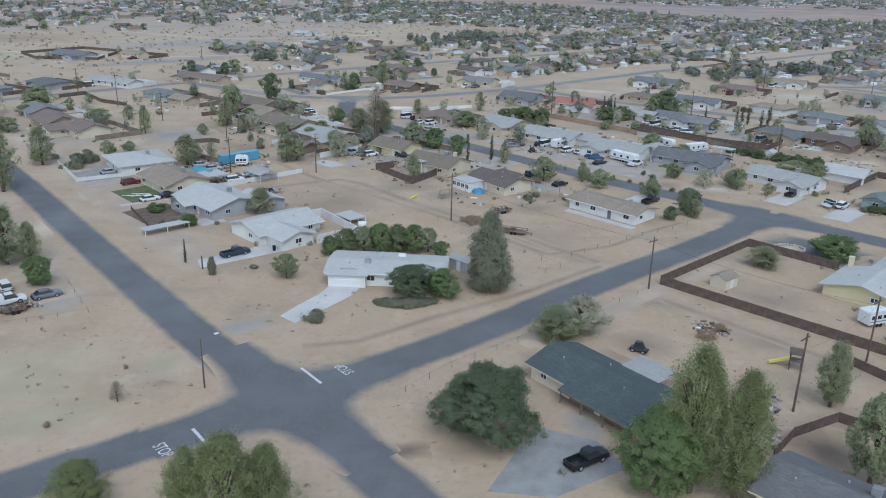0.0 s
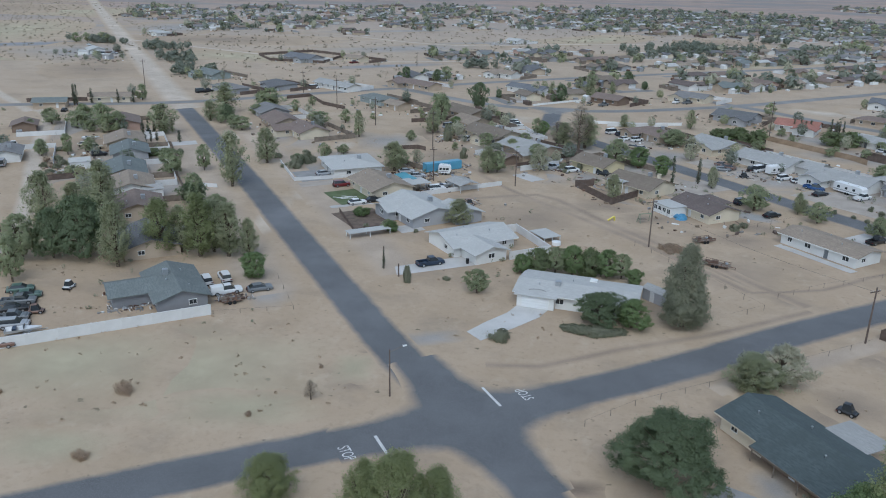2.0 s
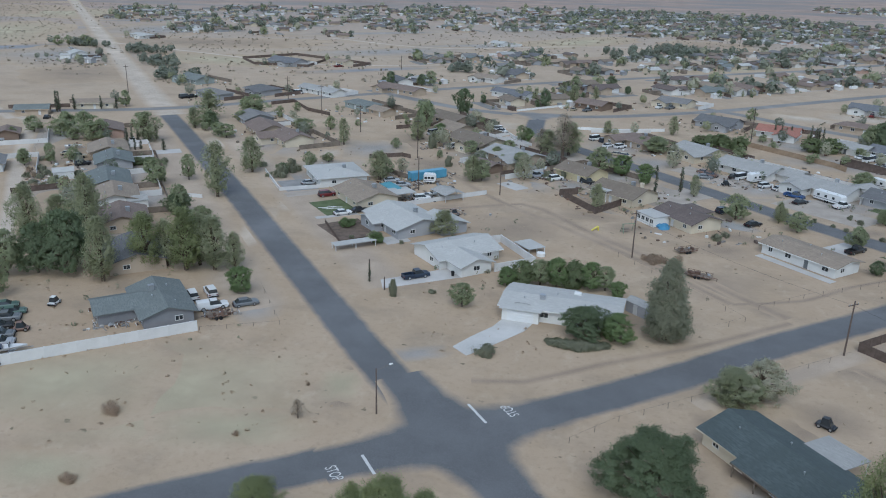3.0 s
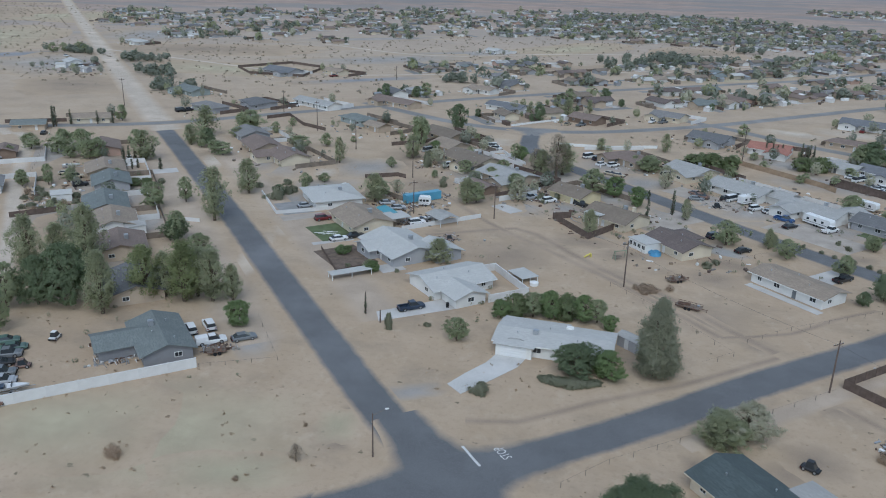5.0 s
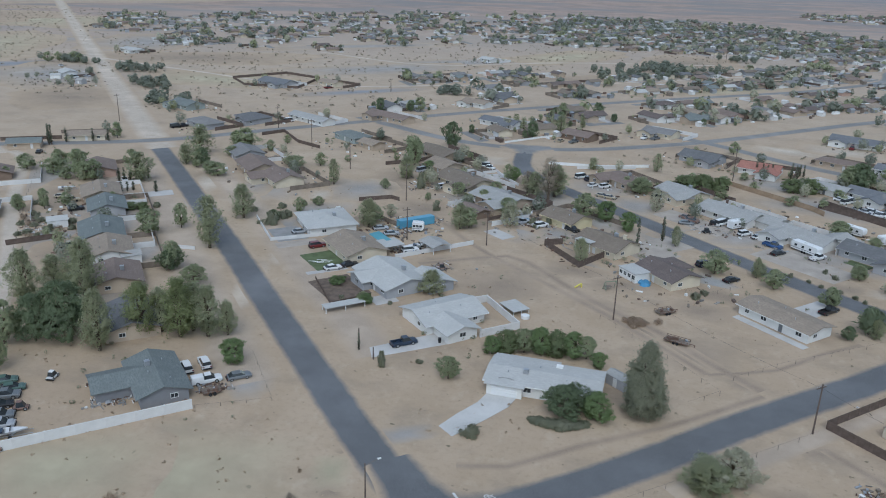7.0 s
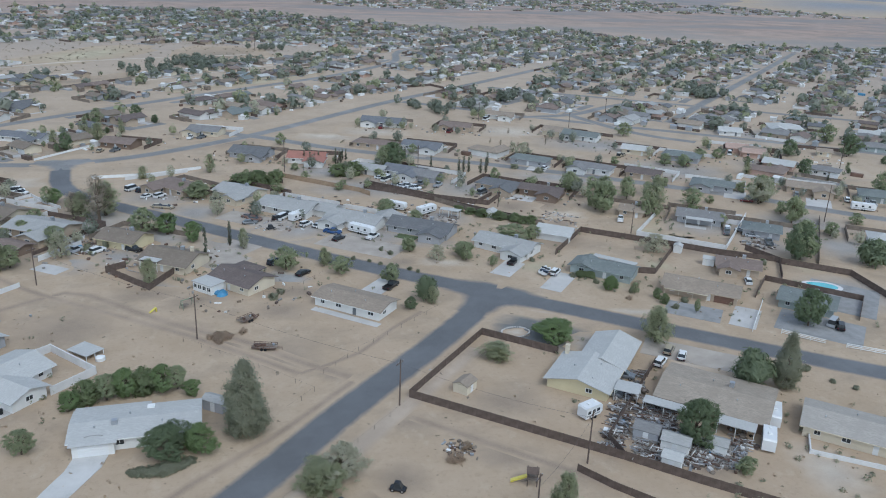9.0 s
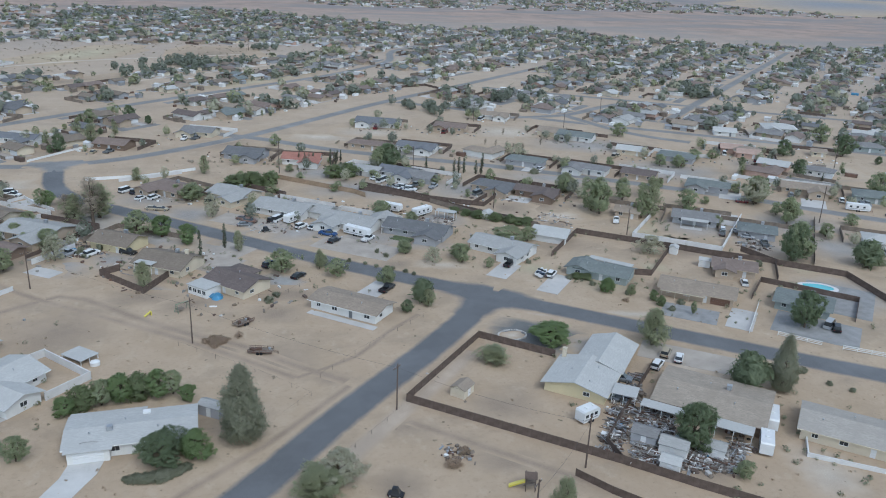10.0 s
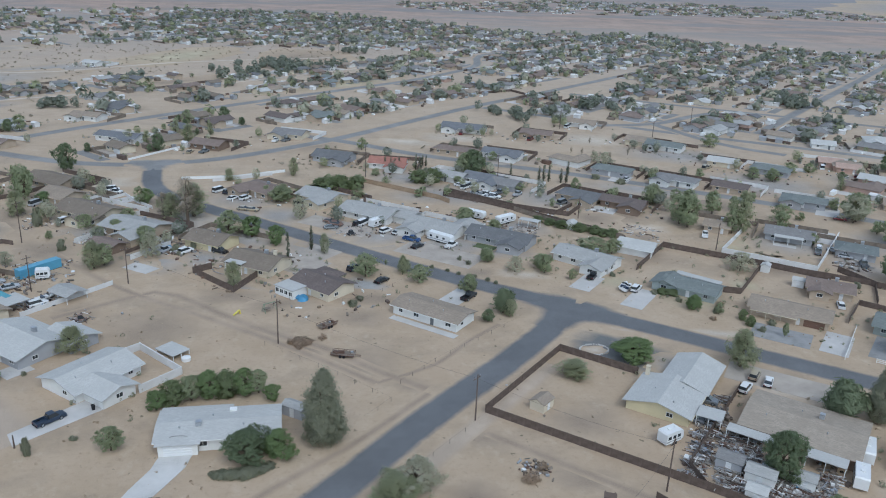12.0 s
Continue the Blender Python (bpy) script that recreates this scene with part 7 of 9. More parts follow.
patch(77.4, 279.9, 14.1, 8.7, -17, YARD_GREY, "grey gravel scattered over a yard")
patch(18.5, 243.8, 10.1, 7.8, -17, YARD_GREY, "grey gravel scattered over a yard")
patch(106.4, 137.7, 7.9, 5.7, -17, YARD_PALE, "pale dusty drive worn into the ground")
patch(70.3, 208.8, 9.3, 3.5, -17, YARD_PALE, "pale dusty drive worn into the ground")
patch(106.8, 165.2, 8.8, 2.5, -17, YARD_PALE, "pale dusty drive worn into the ground")
patch(86.2, 170.6, 5.6, 2.0, -17, YARD_PALE, "pale dusty drive worn into the ground")
patch(105.0, 96.3, 7.0, 9.3, -17, YARD_PALE, "pale dusty drive worn into the ground")
patch(125.8, 243.8, 8.8, 5.2, -17, YARD_PALE, "pale dusty drive worn into the ground")
patch(67.8, 380.1, 18.2, 8.6, -17, YARD_PALE, "pale dusty drive worn into the ground")
patch(93.8, 388.2, 21.7, 11.9, -17, YARD_PALE, "pale dusty drive worn into the ground")
patch(162.5, 378.7, 23.6, 17.2, -17, YARD_PALE, "pale dusty drive worn into the ground")
patch(283.5, 356.7, 26.9, 34.9, -17, YARD_PALE, "pale dusty drive worn into the ground")
patch(273.7, 284.0, 24.1, 18.9, -17, YARD_PALE, "pale dusty drive worn into the ground")
for (px, py), (rx, ry), k in zip([(-260, 470), (-330, 560), (-180, 560), (-60, 700), (40, 700), (-420, 640), (-520, 560), (-300, 380), (-360, 450), (-640, 780), (-800, 760), (-140, 620)], [(60, 30), (90, 40), (80, 30), (70, 30), (60, 40), (70, 50), (120, 60), (40, 30), (60, 50), (120, 80), (160, 90), (70, 26)], range(12)):
    patch(px, py, rx, ry, 20 * k, (YARD_OLIVE, YARD_DARK, YARD_GREY)[k % 3], "scrubby darker ground on open land")
patch(-39.1, 98.3, 2.4, 2.5, 15, YARD_DARK, "darker weedy soil on open sand")
patch(-43.5, 92.6, 1.9, 1.3, 15, YARD_DARK, "darker weedy soil on open sand")
patch(-69.8, 86.8, 2.5, 1.4, 15, YARD_DARK, "darker weedy soil on open sand")
patch(-64.7, 71.2, 1.9, 0.9, 15, YARD_DARK, "darker weedy soil on open sand")
patch(-40.7, 107.0, 1.8, 3.7, 15, YARD_DARK, "darker weedy soil on open sand")
fence([(96.3, 139.4), (71.0, 115.3), (70.9, 109.2)], "board", 1.7)

# ---- more yard trees ----
tree(-214.8, 244.4, 5.8, 4.7, "round")
tree(-201.4, 241.5, 6.4, 4.1, "round")
tree(-183.1, 239.7, 7.4, 4.1, "round")
tree(-159.9, 217.0, 4.1, 1.9, "round")
tree(-183.3, 202.5, 5.1, 2.5, "round")
tree(-212.8, 232.1, 4.3, 2.4, "round")
tree(-155.4, 288.0, 4.4, 2.9, "round")
tree(-144.7, 301.6, 4.6, 2.5, "round")
tree(-143.9, 316.3, 4.0, 1.9, "round")
tree(-108.9, 295.7, 2.5, 1.7, "round")
tree(-82.7, 262.8, 3.8, 2.1, "round")
tree(-64.8, 254.2, 2.7, 1.6, "round")
tree(-62.4, 314.2, 3.3, 1.5, "round")
tree(-43.1, 251.5, 3.5, 1.8, "round")
tree(-91.1, 303.7, 3.3, 1.5, "round")
tree(-3.3, 300.4, 3.5, 3.1, "round")
tree(23.8, 311.1, 3.3, 2.4, "round")
tree(43.7, 319.6, 3.0, 2.4, "round")
tree(55.2, 288.1, 2.9, 2.2, "round")
tree(66.4, 289.0, 2.9, 2.5, "round")
tree(72.9, 248.1, 3.7, 3.1, "round")
tree(-159.0, 196.1, 1.5, 1.8, "low")
tree(-160.6, 187.2, 1.5, 1.7, "low")
tree(-167.7, 190.5, 1.2, 1.4, "low")
tree(-161.8, 210.2, 1.7, 1.5, "low")
tree(-157.7, 224.9, 1.3, 1.7, "low")
tree(-144.9, 218.5, 1.4, 1.6, "low")
tree(-114.2, 224.6, 1.3, 1.8, "low")
tree(-107.4, 230.4, 1.5, 1.9, "low")
tree(-101.8, 235.2, 1.7, 1.4, "low")
tree(-99.6, 239.3, 1.3, 1.4, "low")
tree(-107.0, 213.7, 0.9, 1.2, "low")
tree(-63.5, 168.0, 0.8, 0.9, "low")
tree(-51.5, 168.3, 0.7, 0.8, "low")
tree(19.6, 193.7, 1.5, 1.5, "low")
tree(21.9, 197.0, 1.1, 1.4, "low")
tree(-18.0, 241.7, 1.2, 1.2, "low")
tree(-25.8, 236.2, 1.1, 1.3, "low")
tree(56.5, 218.4, 1.2, 1.0, "low")
tree(54.8, 222.3, 1.2, 0.8, "low")
tree(-44.0, 269.0, 4.5, 3.2, "round")
tree(-45.5, 230.2, 6.3, 4.1, "round")
tree(-36.1, 246.3, 5.8, 3.8, "round")
tree(-46.3, 258.4, 4.4, 2.7, "round")
tree(-0.2, 293.0, 4.6, 2.2, "round")
tree(32.9, 289.5, 3.5, 2.4, "round")
tree(45.5, 305.6, 3.1, 2.1, "round")
tree(57.5, 291.5, 3.0, 1.8, "round")
tree(74.2, 304.1, 3.3, 2.6, "round")
tree(90.1, 309.4, 3.2, 2.0, "round")
tree(95.9, 291.8, 3.5, 2.3, "round")
tree(101.9, 271.9, 3.0, 1.6, "round")
tree(111.9, 270.1, 2.9, 2.0, "round")
tree(127.7, 278.3, 4.2, 2.3, "round")
tree(133.4, 266.2, 4.0, 2.2, "round")
tree(152.7, 274.1, 4.7, 2.8, "round")
tree(168.9, 260.0, 5.3, 2.8, "round")
tree(174.9, 222.4, 3.8, 2.5, "round")
tree(187.4, 246.1, 3.1, 2.1, "round")
tree(209.4, 257.5, 3.9, 2.9, "round")
tree(205.8, 229.3, 4.5, 3.2, "round")
tree(205.4, 204.6, 4.8, 3.6, "round")
tree(224.7, 212.9, 4.1, 3.2, "round")
tree(287.8, 255.0, 7.8, 4.4, "round")
tree(155.6, 298.6, 4.1, 2.5, "round")
tree(179.9, 304.3, 4.3, 2.6, "round")
tree(203.5, 301.4, 5.3, 3.7, "round")
tree(226.7, 308.7, 5.1, 3.9, "round")
tree(182.5, 269.2, 4.0, 2.2, "round")
tree(49.2, 213.8, 0.8, 0.8, "low")
tree(51.7, 211.1, 0.8, 0.8, "low")
tree(55.6, 208.1, 1.0, 0.8, "low")
tree(58.7, 205.3, 1.0, 0.8, "low")
tree(45.2, 216.8, 1.0, 0.8, "low")
tree(60.4, 202.9, 1.0, 0.7, "low")
tree(108.2, 152.2, 0.8, 0.9, "low")
tree(104.1, 128.3, 0.9, 1.2, "low")
tree(105.0, 125.5, 0.9, 1.2, "low")
tree(108.9, 126.6, 0.7, 1.0, "low")
tree(128.0, 128.4, 1.1, 1.5, "low")
tree(129.6, 122.3, 0.8, 0.9, "low")
tree(132.4, 118.6, 0.8, 0.9, "low")
tree(202.6, 178.3, 1.6, 1.9, "low")
tree(-111.8, 171.8, 5.5, 3.8, "dark")
tree(-182.4, 201.5, 4.9, 2.4, "round")
tree(-201.8, 247.2, 7.2, 3.7, "round")
tree(-202.1, 256.2, 5.9, 4.2, "round")
tree(-186.3, 238.8, 6.6, 3.5, "round")
tree(-184.0, 263.4, 5.9, 3.3, "round")
tree(-193.0, 237.3, 4.1, 3.2, "round")
tree(-172.1, 190.4, 1.2, 1.4, "low")
tree(-165.1, 184.7, 1.2, 1.6, "low")
tree(-169.0, 194.8, 1.2, 1.6, "low")
tree(-161.4, 189.5, 1.5, 1.2, "low")
tree(-166.2, 182.1, 1.2, 1.2, "low")
tree(-160.3, 182.8, 1.2, 1.2, "low")
tree(-155.4, 191.4, 1.4, 1.4, "low")
tree(-215.4, 231.6, 1.7, 1.3, "low")
tree(-154.5, 195.7, 1.2, 1.6, "low")
patio(-100.0, 147.1, -50, 4.4, 4.0, 2.5, "white", label="small flat white shade roof between trees")
boat(-183.4, 225.5, 35)
car(-220.9, 233.0, -50, "van", "white")
car(-215.0, 228.7, -50, "suv", "silver")
car(-172.5, 241.9, -46, "sedan", "white")
fence([(-168.9, 232.8), (-165.3, 236.0)], "vinyl", 0.9)
fence([(-119.5, 186.8), (-113.6, 187.2)], "block", 1.0)
fence([(-74.0, 177.3), (-64.6, 163.5), (-57.2, 171.4)], "board", 0.9)
slab("driveway", rect(-155.6, 230.0, -52, 6, 16), CONCRETE, "pale concrete driveway", "driveway")
slab("driveway", rect(11.7, 231.2, 45, 16, 11), DUST, "grey paved pad beside a house", "driveway", 0.035)
planks(-77.5, 189.5, -46)
bit("mound", -61.3, 177.5, 20, 1.5, BLOCK)
tree(-67.2, 177.7, 1.6, 1.6, "bright")
tree(-56.5, 167.2, 1.8, 1.5, "bright")
scrap([(66.6, 111.6), (70.6, 110.4), (93.0, 137.0), (88.2, 138.4)], 700, 31, 0.9)
scrap([(71.5, 107.5), (78.6, 105.1), (89.6, 121.2), (82.5, 123.5)], 1100, 32, 1.0)
scrap([(78.5, 104.8), (89.2, 100.9), (97.0, 107.9), (83.9, 112.5)], 800, 33, 0.9)
scrap([(81.2, 122.3), (89.3, 119.7), (92.1, 124.0), (85.9, 126.0)], 120, 34, 0.8)
scrap([(-72.3, 209.4), (-64.6, 216.1), (-52.5, 226.7), (-68.3, 222.6)], 140, 35, 0.8)
scrap([(-30.7, 235.2), (-19.3, 238.0), (-21.2, 255.7), (-32.3, 251.8)], 90, 36, 0.7)
scrap([(164.6, 199.3), (176.7, 196.6), (190.5, 213.1), (178.6, 215.5)], 90, 37, 0.7)
scrap([(-73.3, 118.6), (-67.7, 121.9), (-68.9, 123.8), (-74.7, 121.1)], 50, 38, 0.6)
scrap([(-90.1, 107.6), (-75.5, 117.4), (-76.7, 121.6), (-91.8, 113.8)], 170, 39, 0.4)
scrap([(18.8, 246.4), (39.5, 247.2), (39.7, 258.5), (21.3, 262.5)], 60, 40, 0.5)
scrap([(-165.6, 180.0), (-157.0, 185.2), (-163.4, 196.1), (-172.2, 191.8)], 90, 41, 0.4)
patch(156.9, 224.5, 11.3, 9.7, -17, YARD_OLIVE, "weedy green-tinged yard inside a white wall")
patch(145.5, 222.1, 5.9, 4.9, -17, YARD_OLIVE, "weedy green-tinged yard inside a white wall")
patch(50.5, 85.3, 9.0, 11.7, 15, YARD_DARK, "bare dark soil round a house")
patch(26.5, 108.9, 5.1, 3.8, 15, YARD_DARK, "bare dark soil round a house")
patch(42.3, 98.9, 5.1, 5.2, 15, YARD_DARK, "bare dark soil round a house")
patch(43.2, 77.0, 4.4, 3.8, 15, YARD_DARK, "bare dark soil round a house")
patch(16.5, 95.7, 2.2, 3.0, 15, YARD_DARK, "bare dark soil round a house")
tree(-84.7, 306.5, 10.1, 5.4, "round")
tree(-50.7, 253.7, 3.7, 2.7, "round")
tree(-56.2, 263.5, 4.7, 3.5, "round")
tree(-41.0, 289.7, 5.1, 3.0, "bright")
tree(-74.5, 293.0, 3.9, 3.1, "bright")
tree(-59.2, 244.0, 3.1, 1.6, "low")
tree(-70.9, 267.6, 5.4, 1.9, "low")
tree(-27.1, 239.6, 2.0, 1.5, "low")
tree(-22.3, 241.4, 1.9, 1.3, "low")
slab("concrete_pad", rect(-35.5, 226.9, -40, 9, 5), CONCRETE, "old pale concrete pad in a yard", "yard", 0.03)
slab("driveway", rect(-48.4, 293.8, 30, 12, 6), CONCRETE, "pale curved concrete driveway", "driveway", 0.03)
car(-53.3, 302.9, -20, "pickup", "white")
car(-14.6, 236.7, -35, "suv", "black")
bit("mound", -29.3, 242.0, 20, 1.2, BLUE_TARP)
bit("mound", -27.1, 238.9, 70, 1.0, METAL)
scrap([(-57.0, 249.1), (-50.3, 245.4), (-48.2, 259.4), (-56.0, 263.1)], 70, 42, 0.7)
scrap([(-34.2, 236.9), (-19.6, 236.2), (-19.2, 245.6), (-33.8, 248.3)], 110, 43, 0.8)
scrap([(-74.4, 262.6), (-66.0, 267.1), (-71.2, 282.6), (-78.7, 280.5)], 60, 44, 0.6)
scrap([(-12.8, 291.3), (1.7, 283.0), (7.9, 292.4), (-10.0, 301.5)], 60, 45, 0.5)
scrap([(-72.8, 299.2), (-58.6, 300.7), (-56.1, 311.2), (-70.7, 309.6)], 50, 46, 0.5)
scrap([(-21.5, 227.5), (-13.4, 218.3), (-8.9, 221.8), (-18.5, 230.6)], 20, 47, 0.5)
fence([(-92.9, 295.4), (-84.0, 302.3), (-77.1, 311.3)], "board", 1.5)
fence([(-41.0, 238.6), (-37.4, 242.9)], "board", 1.2)
fence([(-53.6, 295.1), (-49.2, 299.4), (-44.0, 289.8), (-38.3, 282.6)], "block", 1.0)
fence([(-19.7, 315.6), (-8.1, 319.0), (2.7, 323.5)], "block", 1.3)
patch(-50.0, 259.6, 16.3, 14.6, -17, YARD_GREY, "grey dusty ground in a cluttered yard")
patch(-27.3, 241.7, 12.5, 10.0, -17, YARD_GREY, "grey dusty ground in a cluttered yard")
patch(-67.1, 291.6, 18.5, 14.6, -17, YARD_GREY, "grey dusty ground in a cluttered yard")
patch(-75.2, 274.0, 12.0, 16.4, -17, YARD_GREY, "grey dusty ground in a cluttered yard")
patch(-7.9, 290.7, 15.8, 12.8, -17, YARD_GREY, "grey dusty ground in a cluttered yard")
patch(-40.1, 281.6, 13.6, 10.0, -17, YARD_GREY, "grey dusty ground in a cluttered yard")
patch(-78.2, 314.5, 15.8, 9.9, -17, YARD_GREY, "grey dusty ground in a cluttered yard")
patch(3.3, 270.3, 11.1, 12.4, -17, YARD_GREY, "grey dusty ground in a cluttered yard")
patch(-23.6, 261.9, 9.0, 6.8, -17, YARD_GREY, "grey dusty ground in a cluttered yard")
patch(-29.7, 266.4, 19.3, 22.3, 15, YARD_GREY, "grey dusty ground in a cluttered yard")
patch(-6.6, 248.3, 9.1, 12.5, 15, YARD_GREY, "grey dusty ground in a cluttered yard")
patch(13.8, 238.3, 12.5, 11.4, 15, YARD_GREY, "grey dusty ground in a cluttered yard")
patch(36.1, 246.0, 19.4, 15.3, 15, YARD_GREY, "grey dusty ground in a cluttered yard")
patch(55.1, 236.6, 15.6, 14.3, 15, YARD_GREY, "grey dusty ground in a cluttered yard")
patch(-152.0, 184.1, 13.6, 20.1, 15, YARD_GREY, "grey dusty ground in a cluttered yard")
patch(-172.8, 220.2, 17.8, 31.7, 15, YARD_GREY, "grey dusty ground in a cluttered yard")
patch(-125.7, 182.4, 7.0, 15.0, 15, YARD_GREY, "grey dusty ground in a cluttered yard")
patch(-123.7, 256.9, 15.6, 25.0, 15, YARD_GREY, "grey dusty ground in a cluttered yard")
patch(-94.3, 230.8, 12.1, 12.6, 15, YARD_GREY, "grey dusty ground in a cluttered yard")
patch(-89.8, 260.1, 13.3, 15.3, 15, YARD_GREY, "grey dusty ground in a cluttered yard")
patch(-137.9, 217.1, 5.4, 20.1, 15, YARD_GREY, "grey dusty ground in a cluttered yard")
patch(67.4, 289.2, 24.4, 15.4, -17, YARD_GREY, "grey dusty ground in a cluttered yard")
patch(105.7, 281.9, 21.2, 15.9, -17, YARD_GREY, "grey dusty ground in a cluttered yard")
patch(149.2, 290.5, 28.8, 13.7, -17, YARD_GREY, "grey dusty ground in a cluttered yard")
patch(203.2, 291.7, 27.8, 21.6, -17, YARD_GREY, "grey dusty ground in a cluttered yard")
patch(260.8, 285.2, 33.4, 24.9, -17, YARD_GREY, "grey dusty ground in a cluttered yard")
patch(201.1, 193.9, 13.8, 16.4, -17, YARD_GREY, "grey dusty ground in a cluttered yard")
patch(177.9, 204.3, 9.4, 12.5, -17, YARD_GREY, "grey dusty ground in a cluttered yard")
patch(55.8, 315.6, 17.4, 13.2, -17, YARD_GREY, "grey dusty ground in a cluttered yard")
patch(100.9, 345.7, 24.8, 16.6, -17, YARD_GREY, "grey dusty ground in a cluttered yard")
patch(191.2, 344.6, 35.8, 19.7, -17, YARD_GREY, "grey dusty ground in a cluttered yard")
patch(297.2, 349.6, 40.7, 25.9, -17, YARD_GREY, "grey dusty ground in a cluttered yard")
patch(17.2, 98.2, 4.3, 5.2, 15, YARD_DARK, "trampled brown soil before a porch")
patch(3.1, 83.5, 5.3, 3.5, 15, YARD_DARK, "trampled brown soil before a porch")
patch(31.1, 113.7, 5.6, 5.8, 15, YARD_DARK, "trampled brown soil before a porch")
patch(13.1, 108.0, 2.5, 3.4, 15, YARD_DARK, "trampled brown soil before a porch")
patch(18.0, 89.7, 2.9, 4.6, 15, YARD_GREY, "grey paving before a porch")
# haze laid on as bluish grey ground past the town
patch(-1060, 1240, 760, 330, 42, HAZE_SCRUB, "bluish grey distance haze painted on ground beyond the town")
patch(111.6, 184.2, 8.8, 6.3, -17, YARD_OLIVE, "dry yellowish grass in a front yard")
patch(95.4, 199.8, 7.2, 5.3, -17, YARD_OLIVE, "dry yellowish grass in a front yard")
patch(131.3, 192.8, 5.2, 4.7, -17, YARD_OLIVE, "dry yellowish grass in a front yard")
patch(75.2, 207.9, 6.3, 4.4, -17, YARD_OLIVE, "dry yellowish grass in a front yard")
patch(176.9, 183.6, 6.1, 8.1, -17, YARD_OLIVE, "dry yellowish grass in a front yard")
patch(148.8, 213.6, 8.8, 7.0, -17, YARD_OLIVE, "dry yellowish grass in a front yard")
patch(142.5, 263.4, 13.2, 14.0, -17, YARD_DARK, "trodden brown soil in a back yard")
patch(159.5, 268.4, 9.3, 12.5, -17, YARD_DARK, "trodden brown soil in a back yard")
patch(115.2, 247.5, 11.8, 7.7, -17, YARD_DARK, "trodden brown soil in a back yard")
patch(151.6, 193.3, 7.5, 5.2, -17, YARD_DARK, "trodden brown soil in a back yard")
patch(190.1, 298.1, 21.9, 12.6, -17, YARD_DARK, "trodden brown soil in a back yard")
patch(96.2, 250.5, 13.4, 6.3, -17, YARD_DARK, "trodden brown soil in a back yard")
patch(191.5, 211.9, 6.9, 13.8, -17, YARD_DARK, "trodden brown soil in a back yard")
patch(237.1, 244.7, 14.6, 14.2, -17, YARD_DARK, "trodden brown soil in a back yard")
patch(25.4, 197.5, 14.0, 5.5, -17, YARD_DARK, "trodden brown soil in a back yard")
patch(41.7, 180.7, 10.6, 6.6, -17, YARD_DARK, "trodden brown soil in a back yard")
patch(-10.8, 203.9, 11.4, 5.6, -17, YARD_DARK, "trodden brown soil in a back yard")
tree(97.5, 193.4, 1.2, 1.1, "low")
tree(102.0, 190.5, 1.2, 1.1, "low")
tree(106.3, 184.9, 1.2, 1.1, "low")
tree(112.3, 176.7, 1.1, 0.9, "low")
tree(113.5, 162.3, 1.3, 1.0, "low")
tree(118.5, 164.7, 1.0, 1.2, "low")
tree(123.1, 167.8, 1.3, 1.2, "low")
tree(95.7, 204.3, 1.2, 1.0, "low")
tree(90.7, 208.8, 1.0, 0.8, "low")
tree(133.2, 175.9, 1.1, 0.9, "low")
tree(163.5, 186.7, 1.5, 1.6, "low")
tree(177.4, 188.5, 1.7, 1.4, "low")
tree(178.5, 214.3, 1.4, 1.4, "low")
tree(91.6, 224.1, 1.4, 1.5, "low")
tree(87.4, 227.3, 1.3, 1.4, "low")
tree(140.2, 247.7, 10.2, 5.9, "round")
tree(152.1, 262.6, 7.8, 4.6, "round")
tree(153.4, 235.8, 8.8, 3.5, "round")
tree(172.4, 236.1, 7.0, 3.6, "round")
tree(208.1, 244.6, 10.3, 5.5, "round")
tree(178.2, 188.2, 12.7, 5.6, "round")
tree(205.6, 221.8, 8.2, 4.6, "round")
tree(103.5, 222.1, 5.0, 3.1, "round")
tree(76.9, 213.0, 4.4, 3.5, "round")
fence([(39.8, 83.1), (44.2, 88.1), (51.6, 92.1), (56.5, 88.3)], "board", 1.5)
patch(47.3, 85.5, 6.0, 5.9, 15, YARD_UMBER, "dark umber ground of a sunken yard")
patch(53.9, 83.6, 3.3, 4.5, 15, YARD_UMBER, "dark umber ground of a sunken yard")
patch(24.9, 100.4, 2.4, 4.2, 15, YARD_UMBER, "dark umber ground of a sunken yard")
patch(36.4, 90.0, 2.3, 3.7, 15, YARD_UMBER, "dark umber ground of a sunken yard")
patch(-4.7, 82.8, 4.6, 2.3, 15, YARD_UMBER, "dark umber ground of a yard")
patch(17.3, 99.6, 2.4, 3.0, 15, YARD_UMBER, "dark umber ground of a yard")
scrap([(37.8, 84.7), (41.5, 84.5), (46.5, 98.8), (43.2, 98.8)], 60, 48, 0.5)
scrap([(23.3, 100.4), (24.0, 95.8), (25.7, 92.9), (24.9, 100.4)], 30, 49, 0.5)

# ---- yard details ----
# the littered back yards beside the alley
scrap([(-186, 204), (-166, 184), (-152, 186), (-164, 202)], 90, 60, 0.5)
scrap([(-206, 216), (-196, 208), (-184, 190), (-192, 188)], 80, 61, 0.8)
r = random.Random(8)
for k in range(15):
    u, w = r.random(), r.uniform(-4, 7)
    tree(round(-160 - 26 * u + w, 1), round(182 + 28 * u + 0.8 * w, 1), r.uniform(0.8, 1.8), r.uniform(0.9, 1.7), r.choice(("dry", "low", "dry")))
car(-199.5, 209.0, 130, "pickup", "white")
car(-184.0, 187.5, 125, "van", "silver")
tree(-150.1, 261.0, 5.0, 3.4, "round")
tree(-159.4, 268.0, 6.0, 3.2, "round")
tree(-162.0, 306.0, 6.5, 4.0, "round")
